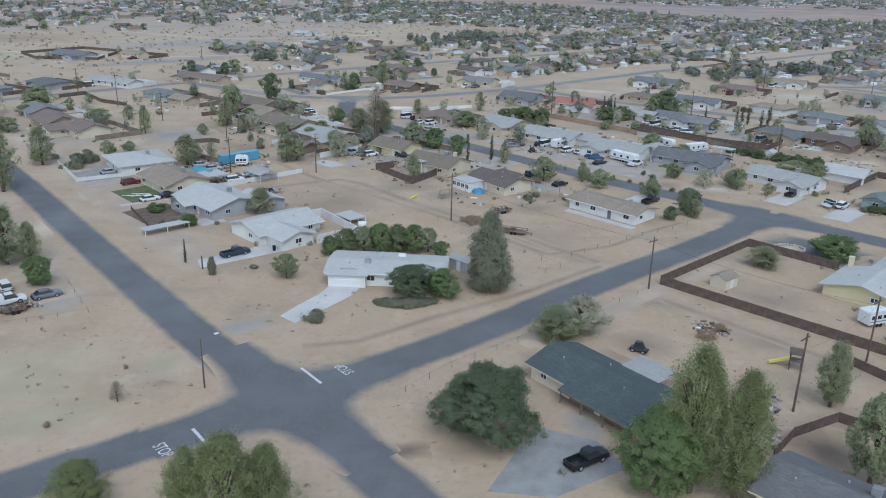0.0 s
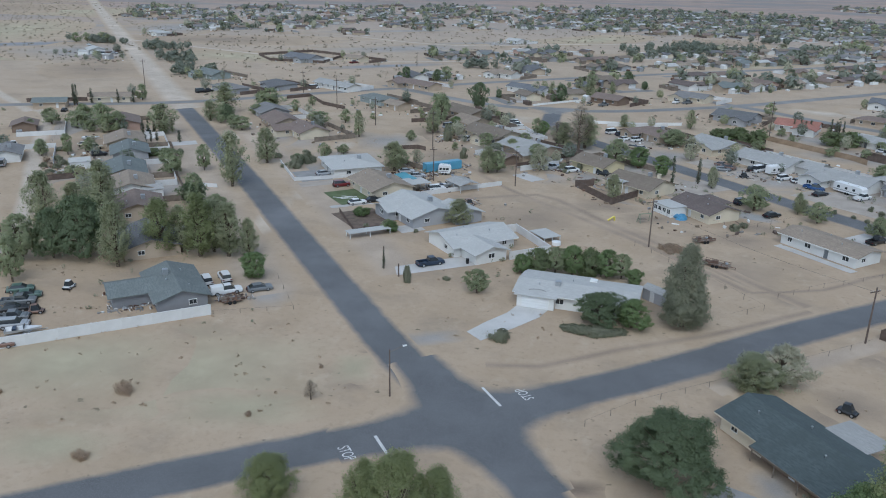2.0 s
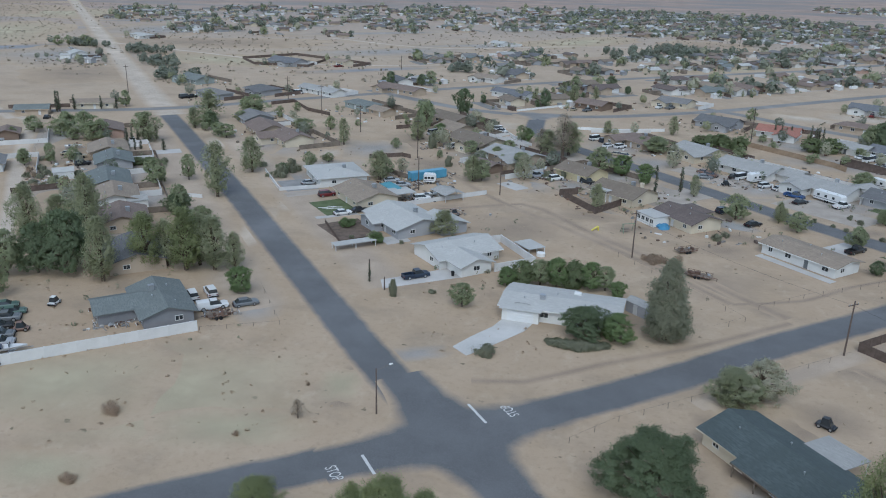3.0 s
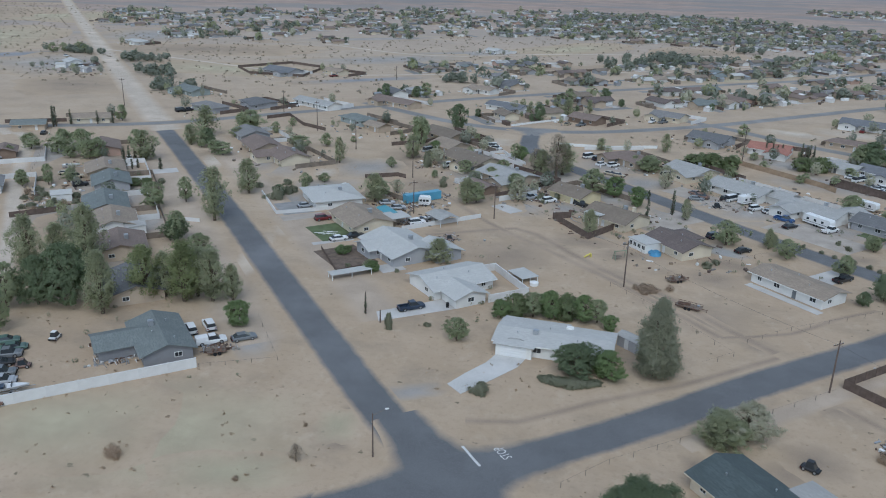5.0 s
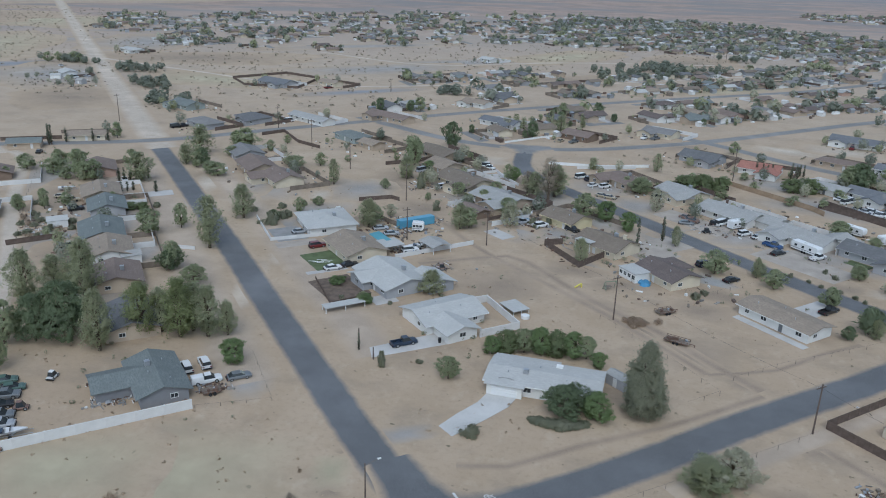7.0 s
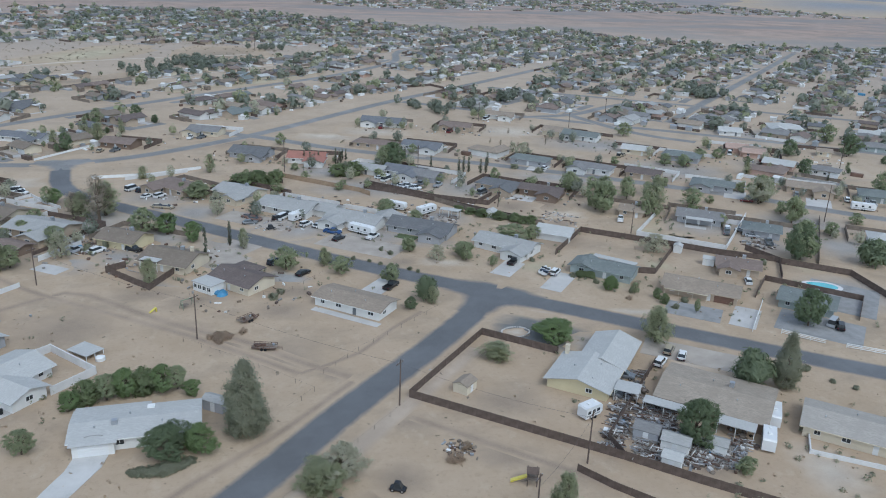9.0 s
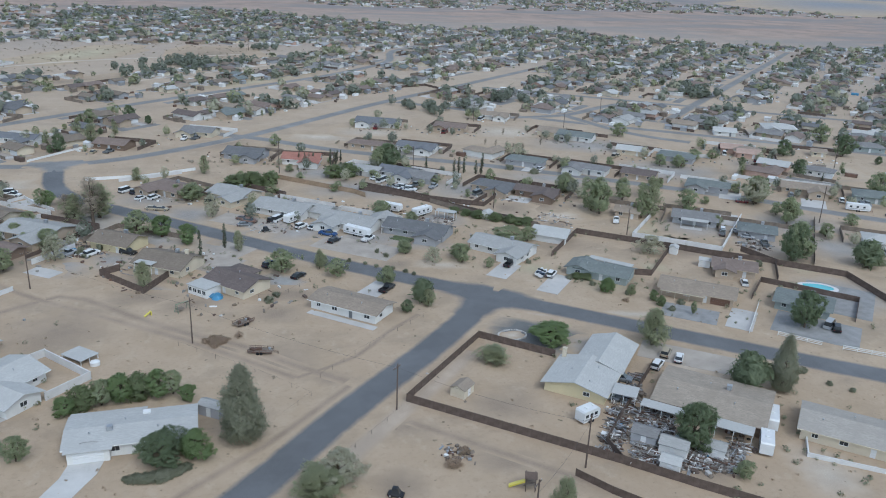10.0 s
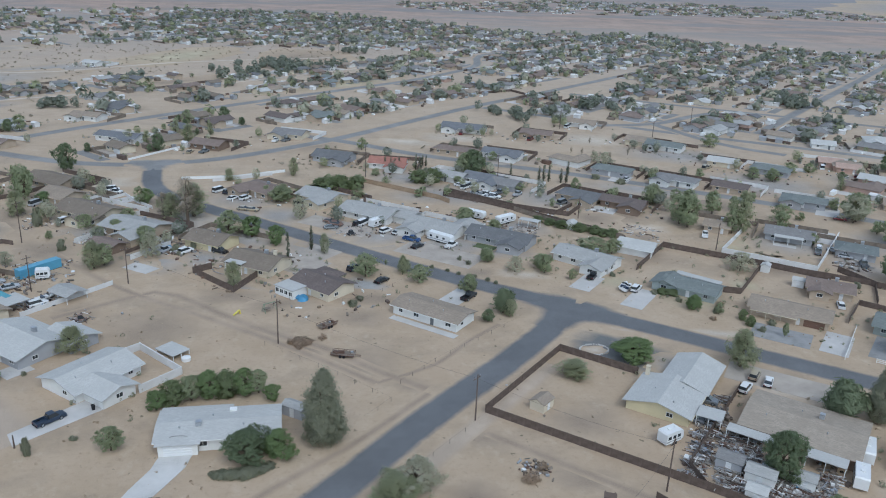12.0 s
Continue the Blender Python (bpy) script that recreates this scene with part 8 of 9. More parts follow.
for k in range(9):
    tree(5.6 + 1.6 * math.cos(2.4 * k) * (0.4 + 0.09 * k), 174.6 + 1.3 * math.sin(2.4 * k) * (0.4 + 0.09 * k), 1.3 - 0.08 * k, 1.7, "dry")
climbing_frame(-1.2, 193.3, 30)
water_tank(-19.4, 170.0)
slab("concrete_pad", rect(-53.7, 170.4, 42, 6, 5), CONCRETE, "pale concrete pad beside a house", "yard", 0.03)
slab("driveway", rect(-89.2, 200.7, 40, 12, 4.5), DUST, "pale dusty driveway between walls", "driveway", 0.03)
slab("path", rect(-73.5, 183.7, 40, 11, 2.0), CONCRETE, "pale walkway beside a lawn", "path", 0.035)
tree(-103.2, 214.2, 3.4, 2.8, "low")
tree(-102.6, 220.3, 2.3, 1.7, "low")
tree(-101.7, 222.4, 2.1, 1.5, "low")
tree(-68.1, 175.5, 2.4, 2.0, "bright")
tree(-57.2, 167.0, 2.5, 2.1, "bright")
tree(-99.9, 227.5, 5.2, 2.2, "round")
tree(-97.2, 236.8, 3.1, 2.3, "round")
tree(-75.3, 226.6, 5.3, 3.8, "round")
car(-69.0, 188.5, 40, "sedan", "black")
car(-70.5, 219.8, 30, "sedan", "silver")
car(-66.0, 216.0, 30, "sedan", "silver")
car(-45.0, 193.7, 20, "buggy", "rust")
car(-56.8, 204.1, 35, "suv", "white")
boat(-55.1, 207.4, 40)
scrap([(-73.5, 218.6), (-54.5, 228.6), (-54.6, 236.1), (-74.6, 232.4)], 120, 50, 0.7)
scrap([(-61.4, 201.1), (-53.7, 206.7), (-55.2, 212.5), (-62.5, 207.4)], 70, 51, 0.6)
scrap([(-47.3, 190.9), (-42.2, 193.5), (-44.4, 200.0), (-48.3, 197.8)], 40, 52, 0.6)
fence([(-86.4, 245.7), (-77.0, 251.8), (-73.6, 250.0)], "board", 1.4)
fence([(-78.8, 234.3), (-71.1, 227.2), (-66.8, 224.4)], "grey", 1.5)
tree(103.9, 190.6, 1.5, 1.4, "hedge")
tree(105.4, 189.5, 1.7, 1.4, "hedge")
tree(106.8, 188.4, 1.7, 1.4, "hedge")
tree(108.3, 180.1, 3.8, 2.5, "bright")
tree(115.2, 179.1, 2.0, 1.4, "dry")
tree(109.6, 172.7, 1.0, 1.2, "dry")
patio(117.6, 194.8, -50, 13, 2.6, 2.3, "white", label="long white patio roof behind a house")
shed(146.8, 190.3, -42, 3.2, 2.6, 2.2, "white", "white")
boat(95.3, 195.3, 50)
house(256.4, 320.9, -35, 9.4, 8.5, "pink", "pink_tile")
house(257.5, 310.1, -35, 9.4, 7.6, "pink", "pink_tile")
house(295.4, 306.1, -35, 6.2, 6.0, "cream", "tan")
tree(277.0, 308.3, 7.8, 4.8, "dark")
tree(307.7, 303.0, 10.4, 6.4, "dark")
tree(208.0, 242.8, 9.8, 6.6, "grey")
tree(236.8, 309.4, 4.4, 3.4, "round")
tree(210.1, 296.7, 6.1, 3.7, "round")
patio(166.3, 223.1, -38, 9, 3, 2.5, "white", label="white slatted pergola behind a house")
slab("driveway", rect(205.0, 254.2, 50, 12, 8), CONCRETE, "pale concrete driveway", "driveway")
slab("driveway", rect(183.5, 228.0, 50, 14, 7), CONCRETE, "pale concrete driveway", "driveway")
slab("driveway", rect(231.1, 238.1, 50, 12, 9), CONCRETE, "pale concrete driveway", "driveway")
car(177.6, 214.7, -40, "sedan", "silver")
car(177.3, 209.2, -40, "sedan", "silver")
car(171.2, 214.1, 50, "pickup", "grey")
car(173.5, 217.1, 50, "suv", "white")
car(81.6, 287.6, -40, "suv", "white")
car(83.7, 284.5, -40, "suv", "white")
car(74.2, 301.0, -35, "sedan", "white")
car(76.8, 300.0, -40, "van", "white")
car(93.3, 286.6, 50, "pickup", "silver")
car(104.4, 338.6, -20, "sedan", "grey")
boat(80.6, 282.6, -40)
boat(114.6, 345.0, 20)
patio(85.8, 249.8, -40, 7, 3.2, 2.5, "white", label="white shade roof beside parked trailers")
tree(90.6, 255.0, 2.1, 2.8, "hedge")
tree(93.8, 251.7, 2.1, 2.8, "hedge")
tree(96.8, 249.1, 2.1, 2.8, "hedge")
tree(99.7, 246.5, 2.1, 2.8, "hedge")
tree(102.6, 244.0, 2.1, 2.7, "hedge")
tree(105.5, 241.5, 2.1, 2.7, "hedge")
tree(107.8, 238.6, 2.3, 3.1, "hedge")
slab("concrete_pad", rect(119.7, 265.7, -42, 9, 7), CONCRETE, "pale concrete pad in a back yard", "yard", 0.03)
fence([(85.6, 273.2), (99.1, 261.7), (112.2, 273.7)], "board", 1.5)
fence([(117.1, 286.1), (122.5, 278.5)], "board", 1.6)
fence([(64.8, 288.8), (77.7, 277.9), (87.6, 266.6), (98.0, 253.3), (110.1, 239.0)], "board", 1.7)
tree(99.5, 315.2, 5.3, 0.7, "cypress")
tree(124.5, 314.7, 6.2, 0.7, "cypress")
tree(167.6, 348.3, 4.3, 1.2, "bare")
tree(158.7, 373.3, 3.3, 1.1, "bare")
tree(141.3, 354.1, 2.9, 0.9, "bare")
tree(145.0, 349.7, 3.4, 0.9, "bare")
tree(148.7, 345.4, 3.4, 1.1, "bare")
tree(151.2, 343.3, 2.8, 1.1, "bare")
tree(154.7, 340.1, 3.6, 1.1, "bare")
tree(81.4, 321.4, 7.1, 4.5, "round")
tree(87.1, 322.7, 5.1, 3.4, "round")
tree(98.7, 340.5, 4.3, 2.6, "round")
tree(118.9, 292.4, 4.7, 2.6, "round")
tree(140.5, 270.5, 7.3, 3.5, "round")
tree(89.4, 325.0, 5.2, 3.0, "round")
tree(86.1, 274.4, 1.7, 2.0, "low")
tree(85.0, 296.5, 1.9, 2.5, "low")
tree(134.1, 307.6, 1.7, 2.3, "low")
tree(141.6, 299.5, 2.0, 2.7, "low")
tree(142.8, 316.1, 2.7, 3.5, "low")
slab("driveway", rect(145.1, 306.8, 50, 12, 8), CONCRETE, "pale concrete driveway", "driveway")
slab("driveway", rect(103.6, 339.9, 50, 14, 8), DUST, "pale dusty driveway", "driveway", 0.03)
tree(62.9, 333.5, 5.4, 0.6, "cypress")
tree(64.5, 333.4, 4.7, 0.6, "cypress")
tree(66.0, 334.1, 4.7, 0.6, "cypress")
tree(67.3, 333.7, 4.7, 0.6, "cypress")
tree(89.9, 331.9, 5.7, 0.7, "cypress")
tree(91.3, 331.6, 5.5, 0.7, "cypress")
tree(92.7, 331.4, 5.2, 0.7, "cypress")
tree(65.5, 317.3, 3.0, 4.0, "low")
tree(68.0, 316.5, 2.8, 3.8, "low")
tree(63.0, 319.2, 2.2, 2.9, "low")
tree(80.5, 320.1, 8.6, 3.8, "round")
tree(43.8, 365.1, 5.5, 2.8, "round")
scrap([(73.7, 278.3), (85.6, 273.2), (91.4, 295.5), (80.6, 296.4)], 90, 53, 0.6)
scrap([(72.5, 245.7), (85.2, 238.9), (88.8, 249.5), (76.7, 253.6)], 80, 54, 0.7)
scrap([(115.1, 241.2), (123.5, 229.5), (130.2, 242.6), (120.9, 249.3)], 60, 55, 0.6)
patch(80.8, 288.9, 12.6, 13.9, -17, YARD_GREY, "grey dusty ground in a cluttered yard")
patch(83.2, 250.1, 11.4, 8.9, -17, YARD_GREY, "grey dusty ground in a cluttered yard")
patch(99.5, 280.2, 9.5, 11.3, -17, YARD_GREY, "grey dusty ground in a cluttered yard")
patch(142.2, 317.5, 15.4, 9.9, -17, YARD_GREY, "grey dusty ground in a cluttered yard")
patch(111.4, 256.2, 11.1, 12.1, -17, YARD_DARK, "bare brown soil of a back yard")
patch(100.8, 271.9, 8.2, 7.1, -17, YARD_DARK, "bare brown soil of a back yard")
patch(120.3, 235.2, 5.8, 8.9, -17, YARD_DARK, "bare brown soil of a back yard")
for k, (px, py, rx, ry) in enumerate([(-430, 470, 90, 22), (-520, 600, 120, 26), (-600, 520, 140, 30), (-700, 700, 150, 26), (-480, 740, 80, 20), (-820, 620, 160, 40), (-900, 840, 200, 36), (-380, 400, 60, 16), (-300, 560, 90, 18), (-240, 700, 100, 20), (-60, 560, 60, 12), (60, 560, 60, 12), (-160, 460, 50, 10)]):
    patch(px, py, rx, ry, 40, (HAZE_SCRUB, YARD_GREY, YARD_DARK, YARD_OLIVE)[k % 4], "scrubby patch of open desert")
# two more sheets of painted haze at the far edge
patch(-930, 1030, 330, 90, 42, HAZE_SCRUB, "grey distance haze painted on the far desert")
patch(1800, 1850, 600, 300, 45, HAZE_SCRUB, "grey distance haze painted on the far desert")
car(-341.3, 438.3, 20, "van", "white")
car(-383.6, 480.4, -30, "sedan", "white")
car(-337.7, 445.6, 10, "sedan", "silver")
shed(-349.1, 431.8, 20, 6, 4, 2.4, "white", "white")
shed(-323.6, 420.9, -10, 5, 4, 2.4, "grey", "pale")
tree(-405.7, 495.2, 6.9, 4.3, "round")
tree(-400.7, 501.0, 6.9, 3.9, "round")
tree(-393.8, 507.1, 6.9, 4.3, "round")
tree(-384.6, 501.8, 6.0, 3.4, "round")
tree(-233.5, 279.8, 8.3, 0.7, "cypress")
utility_pole(-133.3, 132.8, 11.6, 40, True)

# ---- the wider suburb ----
TOWN = [(-60, 365), (40, 395), (120, 330), (300, 190), (430, 90), (700, 60), (1150, 300), (1180, 690), (840, 754), (685, 765), (562, 821), (478, 943), (332, 947), (222, 1060), (90, 1180), (-119, 1216), (-270, 1160),
        (-420, 1080), (-640, 900), (-520, 700), (-391, 632), (-258, 640), (-155, 790), (83, 775), (190, 756), (71, 652), (-14, 612), (-71, 580), (-130, 560), (-200, 520), (-120, 505), (-66, 480), (-110, 440), (-150, 370)]
FAR_TOWN = [(250, 1330), (460, 1310), (690, 1340), (1000, 1340), (1420, 1275), (1560, 1500), (1300, 1800), (600, 1700), (250, 1500)]
OPEN_LAND = [[(70, 405), (122, 440), (160, 400), (100, 360), (72, 372)], [(-255, 434), (-122, 500), (-76, 475), (-161, 397), (-212, 394)], [(120, 330), (180, 290), (160, 270), (100, 310)], [(330, 470), (380, 440), (350, 400), (300, 430)]]


def inside(x, y, ring):
    hit = False
    for (ax, ay), (bx, by) in zip(ring, ring[1:] + ring[:1]):
        if (ay > y) != (by > y) and x < (bx - ax) * (y - ay) / (by - ay) + ax:
            hit = not hit
    return hit


ROAD_LINES = [o for o in scene.objects if o.get("category") == "road"]
ROAD_POINTS = np.array([v.co[:2] for o in ROAD_LINES for v in o.data.vertices])
BUILT = np.array([o.matrix_world.translation[:2] for o in scene.objects if o.get("category") in ("house", "canopy", "shed")])


def clear(x, y, from_house, from_road):
    p = np.array((x, y))
    return np.min(np.linalg.norm(BUILT - p, axis=1)) > from_house and np.min(np.linalg.norm(ROAD_POINTS - p, axis=1)) > from_road


town = random.Random(21)
LOTS = []
DIRS = math.cos(radians(40)), math.sin(radians(40))
for pitch_x, pitch_y, near_edge, far_edge in ((21, 28, 0, 430), (15, 21, 430, 2600)):
    for j in range(-60, 92):
        for i in range(-62, 108):
            shift = pitch_y * j + (9 if j % 2 else 0)
            px = 60 + DIRS[0] * pitch_x * i - DIRS[1] * shift + town.uniform(-3, 3)
            py = 420 + DIRS[1] * pitch_x * i + DIRS[0] * shift + town.uniform(-3, 3)
            d = math.hypot(px, py)
            if not near_edge <= d < far_edge:
                continue
            sparse = px < -150 + (py - 600) * 0.1
            settled = inside(px, py, FAR_TOWN)
            open_lots = d < 760 and px < 240 - 0.25 * (d - 430)
            if town.random() > (0.22 if settled else 0.3 if sparse else 0.56 if open_lots else 0.86 if near_edge == 0 else 0.8) or not (settled or inside(px, py, TOWN)) or any(inside(px, py, r) for r in OPEN_LAND):
                continue
            if clear(px, py, 19 if near_edge == 0 else 15, 8):
                LOTS.append((d, px, py, 40 + (90 if town.random() < 0.35 else 0) + town.uniform(-3, 3), 180 * (j % 2)))
LOTS.sort()
ROOF_PICK = ["grey", "tan", "brown", "white", "olive", "umber", "dark", "sage", "olive", "dark", "grey", "pale", "grey", "brown", "umber", "dark", "tan", "grey", "brown"]
WALL_PICK = ["tan", "cream", "white", "grey", "pink", "tan", "white"]
TEMPLATE = {}


def town_house_meshes(L, D, roof, wall, hip):
    key = (L, D, roof, wall, hip)
    if key not in TEMPLATE:
        a, b = Shape(), Shape()
        walls(a, L, D, 2.6, D * 0.17, hip)
        (hip_roof if hip else gable_roof)(b, L, D, 2.6, D * 0.17)
        if L > 13:
            w = pose(-L * 0.26, -D / 2 - 1.0, 0, 0, 0, 90)
            walls(a, 7, 6.5, 2.58, 1.1, False, w)
            gable_roof(b, 7, 6.5, 2.58, 1.1, turn=w)
        TEMPLATE[key] = a.mesh("wall", WALLS[wall]), b.mesh("roof", ROOFS[roof])
    return TEMPLATE[key]


for n, (d, px, py, turn, flip) in enumerate(LOTS[:80]):
    L, D = town.choice(((11, 7.5), (12.5, 8.5), (14.5, 8)))
    roof, wall, hip = town.choice(ROOF_PICK), town.choice(WALL_PICK), town.random() < 0.3
    wm, rm = town_house_meshes(L, D, roof, wall, hip)
    t = thing("house", px, py, turn + flip, label=f"{wall} suburban single-storey house with a {roof} roof", category="house", group="houses of the suburb")
    part("wall", wm, None, t)
    part("roof", rm, None, t)
    for k in (-0.3, 0.05):
        window(t, L * k, -D / 2, 0.95, 1.6, 1.1, 0)
    leaf_door(t, L * 0.3, -D / 2, 4.9, 2.15, 0, "white")
far = {}
for d, px, py, turn, flip in LOTS[80:]:
    L, D = town.uniform(7.5, 12.0), town.uniform(5.6, 7.4)
    m = pose(px, py, 0, 0, 0, turn)
    key = town.choice(ROOF_PICK)
    a, b = far.setdefault(key, (Shape(), Shape()))
    walls(a, L, D, 2.2, D * 0.17, False, m)
    gable_roof(b, L, D, 2.2, D * 0.17, turn=m)
    if L > 10:
        w = m @ pose(-L * 0.26, -D / 2 - 1.0, 0, 0, 0, 90)
        walls(a, 5.5, 5.0, 2.18, 0.9, False, w)
        gable_roof(b, 5.5, 5.0, 2.18, 0.9, turn=w)
for n, (key, (a, b)) in enumerate(sorted(far.items())):
    t = thing("distant_housing", 0, 0, label=f"distant suburban houses with {key} roofs", category="houses", kind="stuff")
    part("wall", a, WALLS[WALL_PICK[n % 7]], t)
    part("roof", b, ROOFS[key], t)

# trees, shrubs and yard clutter between the houses
spots = []
for d, px, py, turn, flip in LOTS:
    leafy = d > 430 and px > 160
    for k in range(town.choice((3, 4, 5, 6)) if d < 430 else town.choice((2, 3, 3, 4, 5)) if leafy else town.choice((3, 4, 4, 5))):
        a = town.uniform(0, 2 * math.pi)
        r = town.uniform(8, 17) if d < 430 else town.uniform(6, 13)
        spots.append((px + r * math.cos(a), py + r * math.sin(a), town.choice((2, 2.5, 3, 3.5, 4, 5, 6, 7.5)), town.choice(("round", "dark", "airy", "dark", "grey", "dark", "cypress"))))
spots = [s for s in spots if np.min(np.linalg.norm(ROAD_POINTS - np.array(s[:2]), axis=1)) > 5]
spots.sort(key=lambda s: math.hypot(s[0], s[1]))
for px, py, h, kind in spots[:150]:
    tree(px, py, h, h * {"cypress": 0.14, "airy": 0.33}.get(kind, 0.5), kind)
g = np.random.default_rng(5)


def woods(name, rows, kind, per, size, label, category="trees"):
    """Many far crowns in one mesh, each a loose clump of leaves."""
    pts, ways, sizes = [], [], []
    for px, py, h, r in rows:
        q = g.normal(0, 1, (per, 3))
        q /= np.linalg.norm(q, axis=1)[:, None]
        lump = 0.8 + 0.2 * np.sin(3 * q[:, :1] + px) * np.cos(3 * q[:, 1:2] + py)
        q *= lump * (0.62 + 0.38 * g.random((per, 1))) * np.array([r, r, h * 0.5])
        sizes.append(np.full((per, 1), size * r))
        ways.append(q / np.array([r, r, h * 0.5]) + np.array([0, 0, 0.4]))
        q[:, 2] = np.abs(q[:, 2] + h * 0.52)
        pts.append(q + np.array([px, py, 0]))
    ob = new(name, leaf_mesh(name, np.concatenate(pts), np.concatenate(sizes), LEAVES[kind], 3, 1.0, np.concatenate(ways), 0.3))
    tagged(ob, label, category, kind="stuff")


for kind in ("round", "dark", "airy", "grey", "cypress"):
    rows = [(x, y, h, h * (0.22 if kind == "cypress" else 0.52)) for x, y, h, k in spots[150:] if k == kind]
    # far crowns take the haze-toned leaf copies
    woods("distant_trees", rows, {"round": "dusty", "dark": "hazy"}.get(kind, kind), 27, 0.4, "scattered trees of the distant suburb")
# groves and belts of trees
grove = []
for cx, cy, n, s in ((25, 640, 46, 16), (-6, 598, 18, 14), (83, 735, 8, 7), (-330, 484, 12, 9), (-284, 426, 13, 7), (-385, 500, 10, 9), (-250, 386, 10, 8), (-108, 470, 8, 5), (150, 440, 14, 14), (200, 470, 14, 12), (340, 470, 16, 10), (355, 500, 12, 9)):
    for k in range(n):
        grove.append((cx + g.normal(0, s), cy + g.normal(0, s * 0.6), 4 + 4 * g.random(), 2.6 + 1.6 * g.random()))
woods("distant_trees", grove, "hazy", 90, 0.23, "dark groves of trees on open land")
bushes = []
for d, px, py, turn, flip in LOTS:
    for k in range(3):
        a, r = g.random() * 6.28, 6 + 10 * g.random()
        bushes.append((px + r * math.cos(a), py + r * math.sin(a), 0.8 + 1.2 * g.random(), 0.6 + 0.8 * g.random()))
woods("yard_shrubs", bushes, "low", 7, 0.46, "small shrubs in suburban yards", "shrubs")
near = []
for hx, hy in BUILT:
    for k in range(16):
        a, r = g.random() * 6.28, 7 + 13 * g.random()
        px, py = hx + r * math.cos(a), hy + r * math.sin(a)
        if clear(px, py, 8.5, 6) and not (-26 < px < 70 and 90 < py < 190):
            near.append((px, py, 0.5 + 1.0 * g.random(), 0.35 + 0.6 * g.random()))
woods("yard_shrubs", near, "low", 22, 0.26, "small shrubs and weeds in dusty yards", "shrubs")
scrub = []
for k in range(9500):
    px, py = g.uniform(-1100, 500), g.uniform(300, 950)
    if not inside(px, py, TOWN) and py > 330 + 0.15 * abs(px) and np.min(np.linalg.norm(ROAD_POINTS - np.array((px, py)), axis=1)) > 9:
        scrub.append((px, py, 0.5 + 0.9 * g.random(), 0.5 + 1.1 * g.random()))
woods("desert_scrub", scrub, "bare", 9, 0.35, "sparse grey-brown scrub on the open desert", "scrub")
bits = []
for k in range(3200):
    px, py = g.uniform(-140, 150), g.uniform(45, 260)
    if clear(px, py, 9, 5.5):
        bits.append((px, py, 0.12 + 0.3 * g.random() ** 2, 0.12 + 0.4 * g.random() ** 2))
woods("desert_scrub", bits, "dry", 8, 0.35, "sparse dry weeds on the sand", "scrub")
# yard clutter: small crates, carts and boards, too many to tell apart
for mat, n, seed in ((WHITE, 1500, 1), (RUST, 900, 2), (METAL, 700, 3), (TIMBER, 1100, 4), (BOARD, 700, 5), (BLUE_TARP, 60, 6)):
    r = random.Random(seed)
    s = Shape()
    for k in range(n):
        d, px, py, turn, flip = r.choice(LOTS)
        a, q = r.uniform(0, 6.28), r.uniform(7, 15)
        big = r.random() < 0.3
        s.block(px + q * math.cos(a), py + q * math.sin(a), 0, r.uniform(3.8, 5.2) if big else r.uniform(0.6, 2.5), r.uniform(1.7, 2.0) if big else r.uniform(0.5, 1.6), r.uniform(1.2, 1.7) if big else r.uniform(0.4, 1.3), turn + r.choice((0, 90)))
    single("yard_clutter", s, mat, label="small clutter in distant suburban yards", category="clutter", kind="stuff")
# litter round the nearer houses: boards, boxes and bins, too small to tell apart
for mat, n, seed in ((WHITE, 11, 11), (OLD_BOARD, 12, 12), (RUST, 8, 13), (BOARD, 12, 14), (METAL, 6, 15), (HEAP, 8, 16)):
    r = random.Random(seed)
    s = Shape()
    for hx, hy in BUILT:
        if math.hypot(hx, hy) < 205 or hx > 60 and hy < 240:
            continue
        for k in range(r.randrange(n + 1)):
            a, q = r.uniform(0, 6.28), r.uniform(8, 19)
            px, py = hx + q * math.cos(a), hy + q * math.sin(a)
            if clear(px, py, 7.5, 6):
                s.block(px, py, 0, r.uniform(0.3, 1.6), r.uniform(0.15, 0.8), r.uniform(0.1, 0.6), r.uniform(0, 180))
    single("yard_clutter", s, mat, label="small litter and boxes in dusty yards", category="clutter", kind="stuff")
# sheds and carports behind the far houses
for mat, seed in ((BLOCK, 1), (METAL, 2), (TIMBER, 3)):
    r = random.Random(seed + 30)
    s = Shape()
    for d, px, py, turn, flip in LOTS[seed - 1::3]:
        for k in range(r.choice((0, 1, 1, 2))):
            m = pose(px, py, 0, 0, 0, turn + flip) @ pose(r.uniform(-9, 9), r.uniform(7, 11), 0, 0, 0, r.choice((0, 90)))
            walls(s, 3.4, 2.6, 2.0, 0.5, False, m)
            gable_roof(s, 3.4, 2.6, 2.0, 0.5, 0.2, 0.1, turn=m)
    single("backyard_sheds", s, mat, label="small sheds behind distant suburban houses", category="sheds", kind="stuff")
# yard fences of the suburb
for mat, seed in ((BOARD, 1), (TIMBER, 2), (BLOCK, 3)):
    r = random.Random(seed + 50)
    s = Shape()
    for d, px, py, turn, flip in LOTS[seed::3]:
        m = pose(px, py, 0, 0, 0, turn)
        s.box(-8, 8, 10, 10.12, 0, 1.5, m)
        if r.random() < 0.6:
            s.box(8, 8.12, -4, 10, 0, 1.5, m)
    single("yard_fencing", s, mat, label="board and block fences round distant yards", category="fence", kind="stuff")
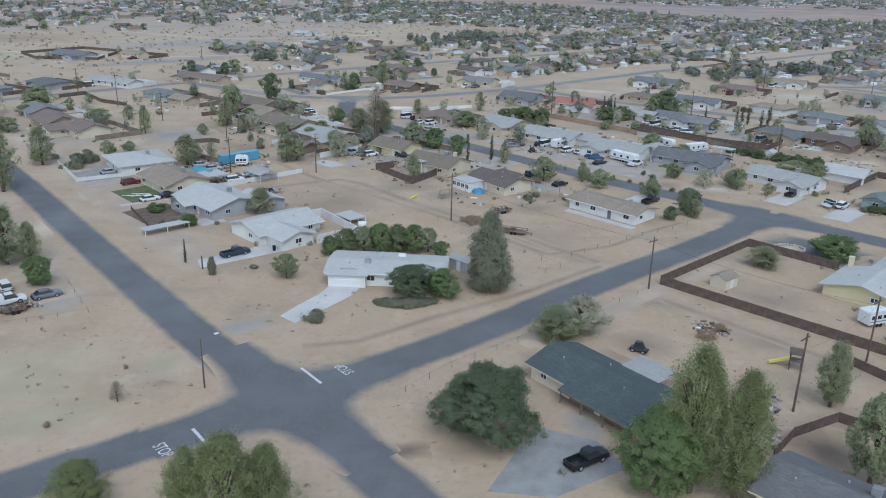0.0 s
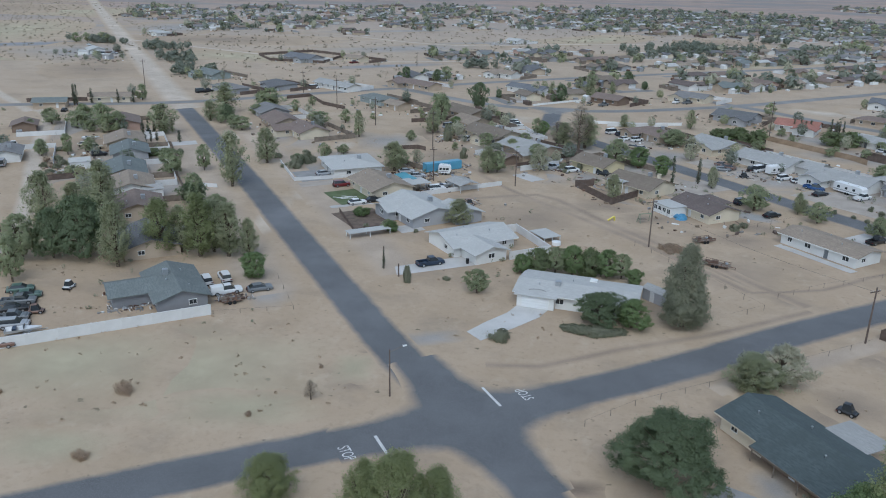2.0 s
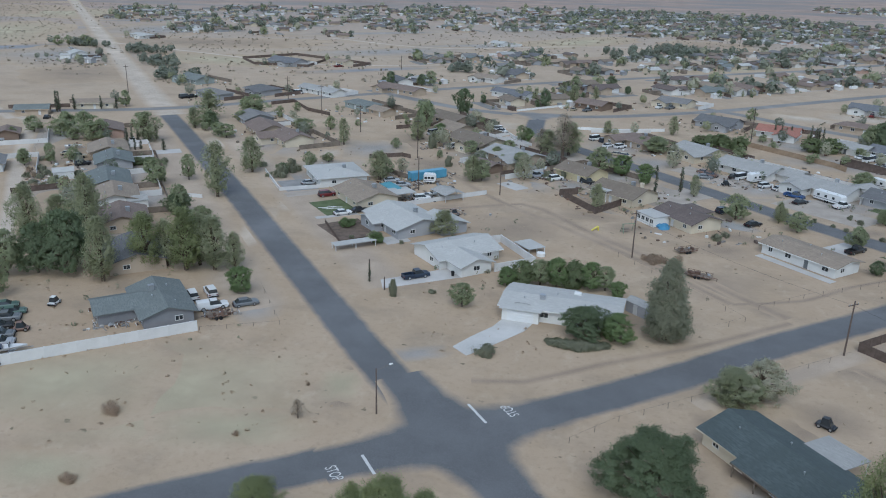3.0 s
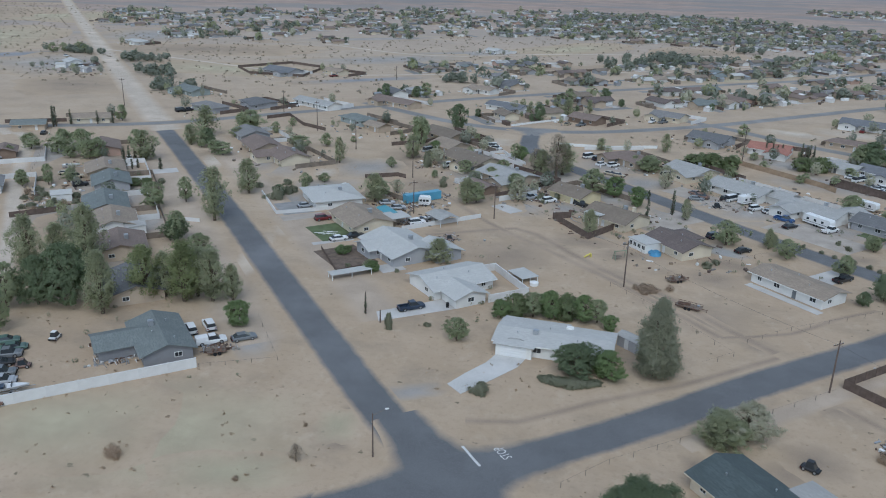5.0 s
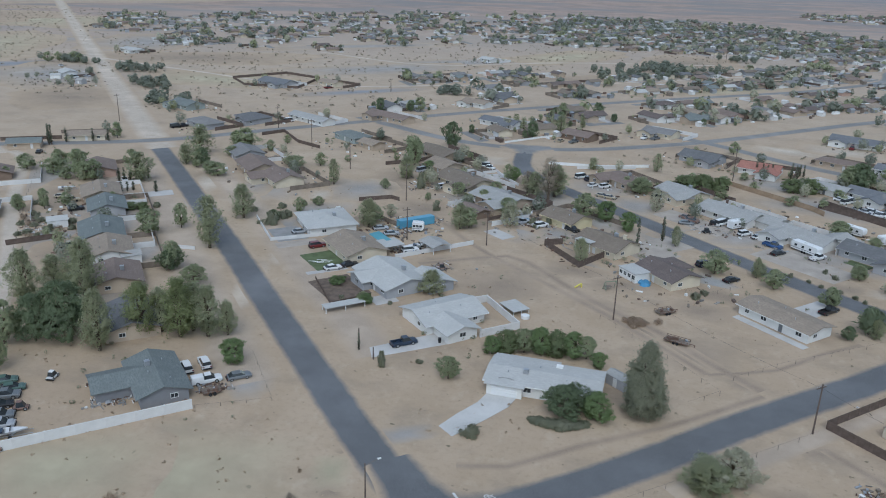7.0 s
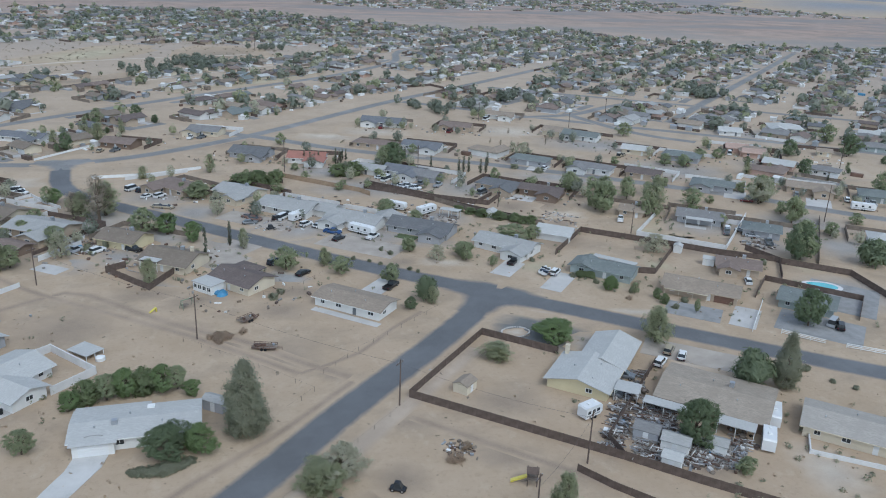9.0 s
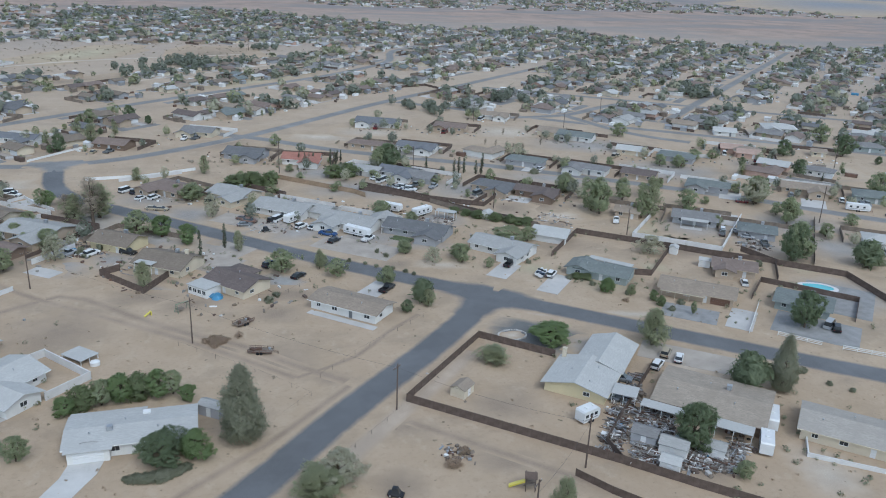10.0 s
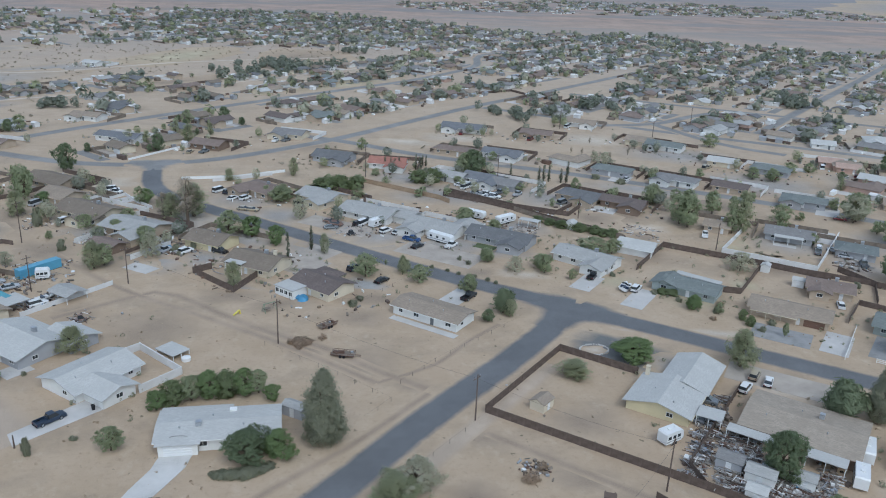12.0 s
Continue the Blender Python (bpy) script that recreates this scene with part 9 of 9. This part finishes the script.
# yard trees round the houses of the middle distance
for kind, seed in (("round", 1), ("airy", 2), ("dark", 3), ("grey", 4)):
    r = random.Random(seed + 70)
    rows = []
    for hx, hy in BUILT:
        if hy < 250 and hx < 190 and hx > -100:
            continue
        for k in range(r.choice((0, 1, 1, 2))):
            a, q = r.uniform(0, 6.28), r.uniform(10, 17)
            px, py = hx + q * math.cos(a), hy + q * math.sin(a)
            if clear(px, py, 8.5, 6):
                h = r.uniform(2.5, 6.5)
                rows.append((px, py, h, h * r.uniform(0.36, 0.5)))
    woods("yard_trees", rows, {"round": "dusty", "dark": "hazy"}.get(kind, kind), 330, 0.115, "small yard trees among suburban houses")
# bare and gravelled yards round the far houses
for mat, seed in ((DUST, 0), (GRAVEL, 1), (CONCRETE, 2)):
    s = Shape()
    for n, (d, px, py, turn, flip) in enumerate(LOTS):
        if (n % 3 if px > 140 and d > 330 else n % 5) == seed:
            s.box(-7 - n % 3, 8 + n % 2, -9, 7 - 3 * (n % 3), -0.05, 0.006 + 0.0003 * (n % 11), pose(px, py, 0, 0, 0, turn + flip))
    single("suburban_yards", s, mat, label="bare dusty and gravelled yards of the distant suburb", category="yard", kind="stuff")
# streets and driveways between the far lots
s, c = Shape(), Shape()
for n, (d, px, py, turn, flip) in enumerate(LOTS):
    m = pose(px, py, 0, 0, 0, turn + flip)
    if n % 3:
        s.box(-11, 11, -16, -11, -0.05, 0.016 + 0.0004 * (n % 7), m)
    c.box(3, 6.5, -11, -4, -0.05, 0.03, m)
single("suburban_streets", s, TOWN_ASPHALT, label="pale worn streets of the distant suburb", category="road", kind="stuff")
single("suburban_driveways", c, CONCRETE, label="pale driveways of the distant suburb", category="driveway", kind="stuff")
# cars and fences round the houses of the middle distance
r = random.Random(12)
HOMES = [o for o in scene.objects if o.get("category") == "house" and not o.get("group")]
s = {BOARD.name: (BOARD, Shape()), TIMBER.name: (TIMBER, Shape()), BLOCK.name: (BLOCK, Shape())}
for n, o in enumerate(HOMES):
    hx, hy = o.matrix_world.translation[:2]
    if hy < 240 and -125 < hx < 140:
        continue
    m = o.matrix_world.copy()
    shape = s[r.choice(list(s) if hx > -125 or hy > 270 else [TIMBER.name, BLOCK.name])][1]
    e = r.uniform(11, 13)
    shape.box(-e, e, 13, 13.12, 0, 1.6, m)
    if r.random() < 0.7:
        shape.box(e, e + 0.12, -2, 13, 0, 1.6, m)
    if r.random() < 0.5:
        shape.box(-e - 0.12, -e, -2, 13, 0, 1.6, m)
    for k in range(r.choice((0, 0, 1, 1, 2))):
        p = m @ Vector((r.uniform(-8, 8), -9 - 3 * k, 0))
        if clear(p.x, p.y, 6, 4.5):
            car(round(p.x, 1), round(p.y, 1), math.degrees(m.to_euler().z) + 90 + r.uniform(-12, 12), r.choice(("sedan", "suv", "pickup", "van")), r.choice(("white", "silver", "grey", "black", "white", "tan", "red")), plain_far=True)
for mat, shape in s.values():
    single("yard_fencing", shape, mat, label="board and block fences round suburban yards", category="fence", kind="stuff")
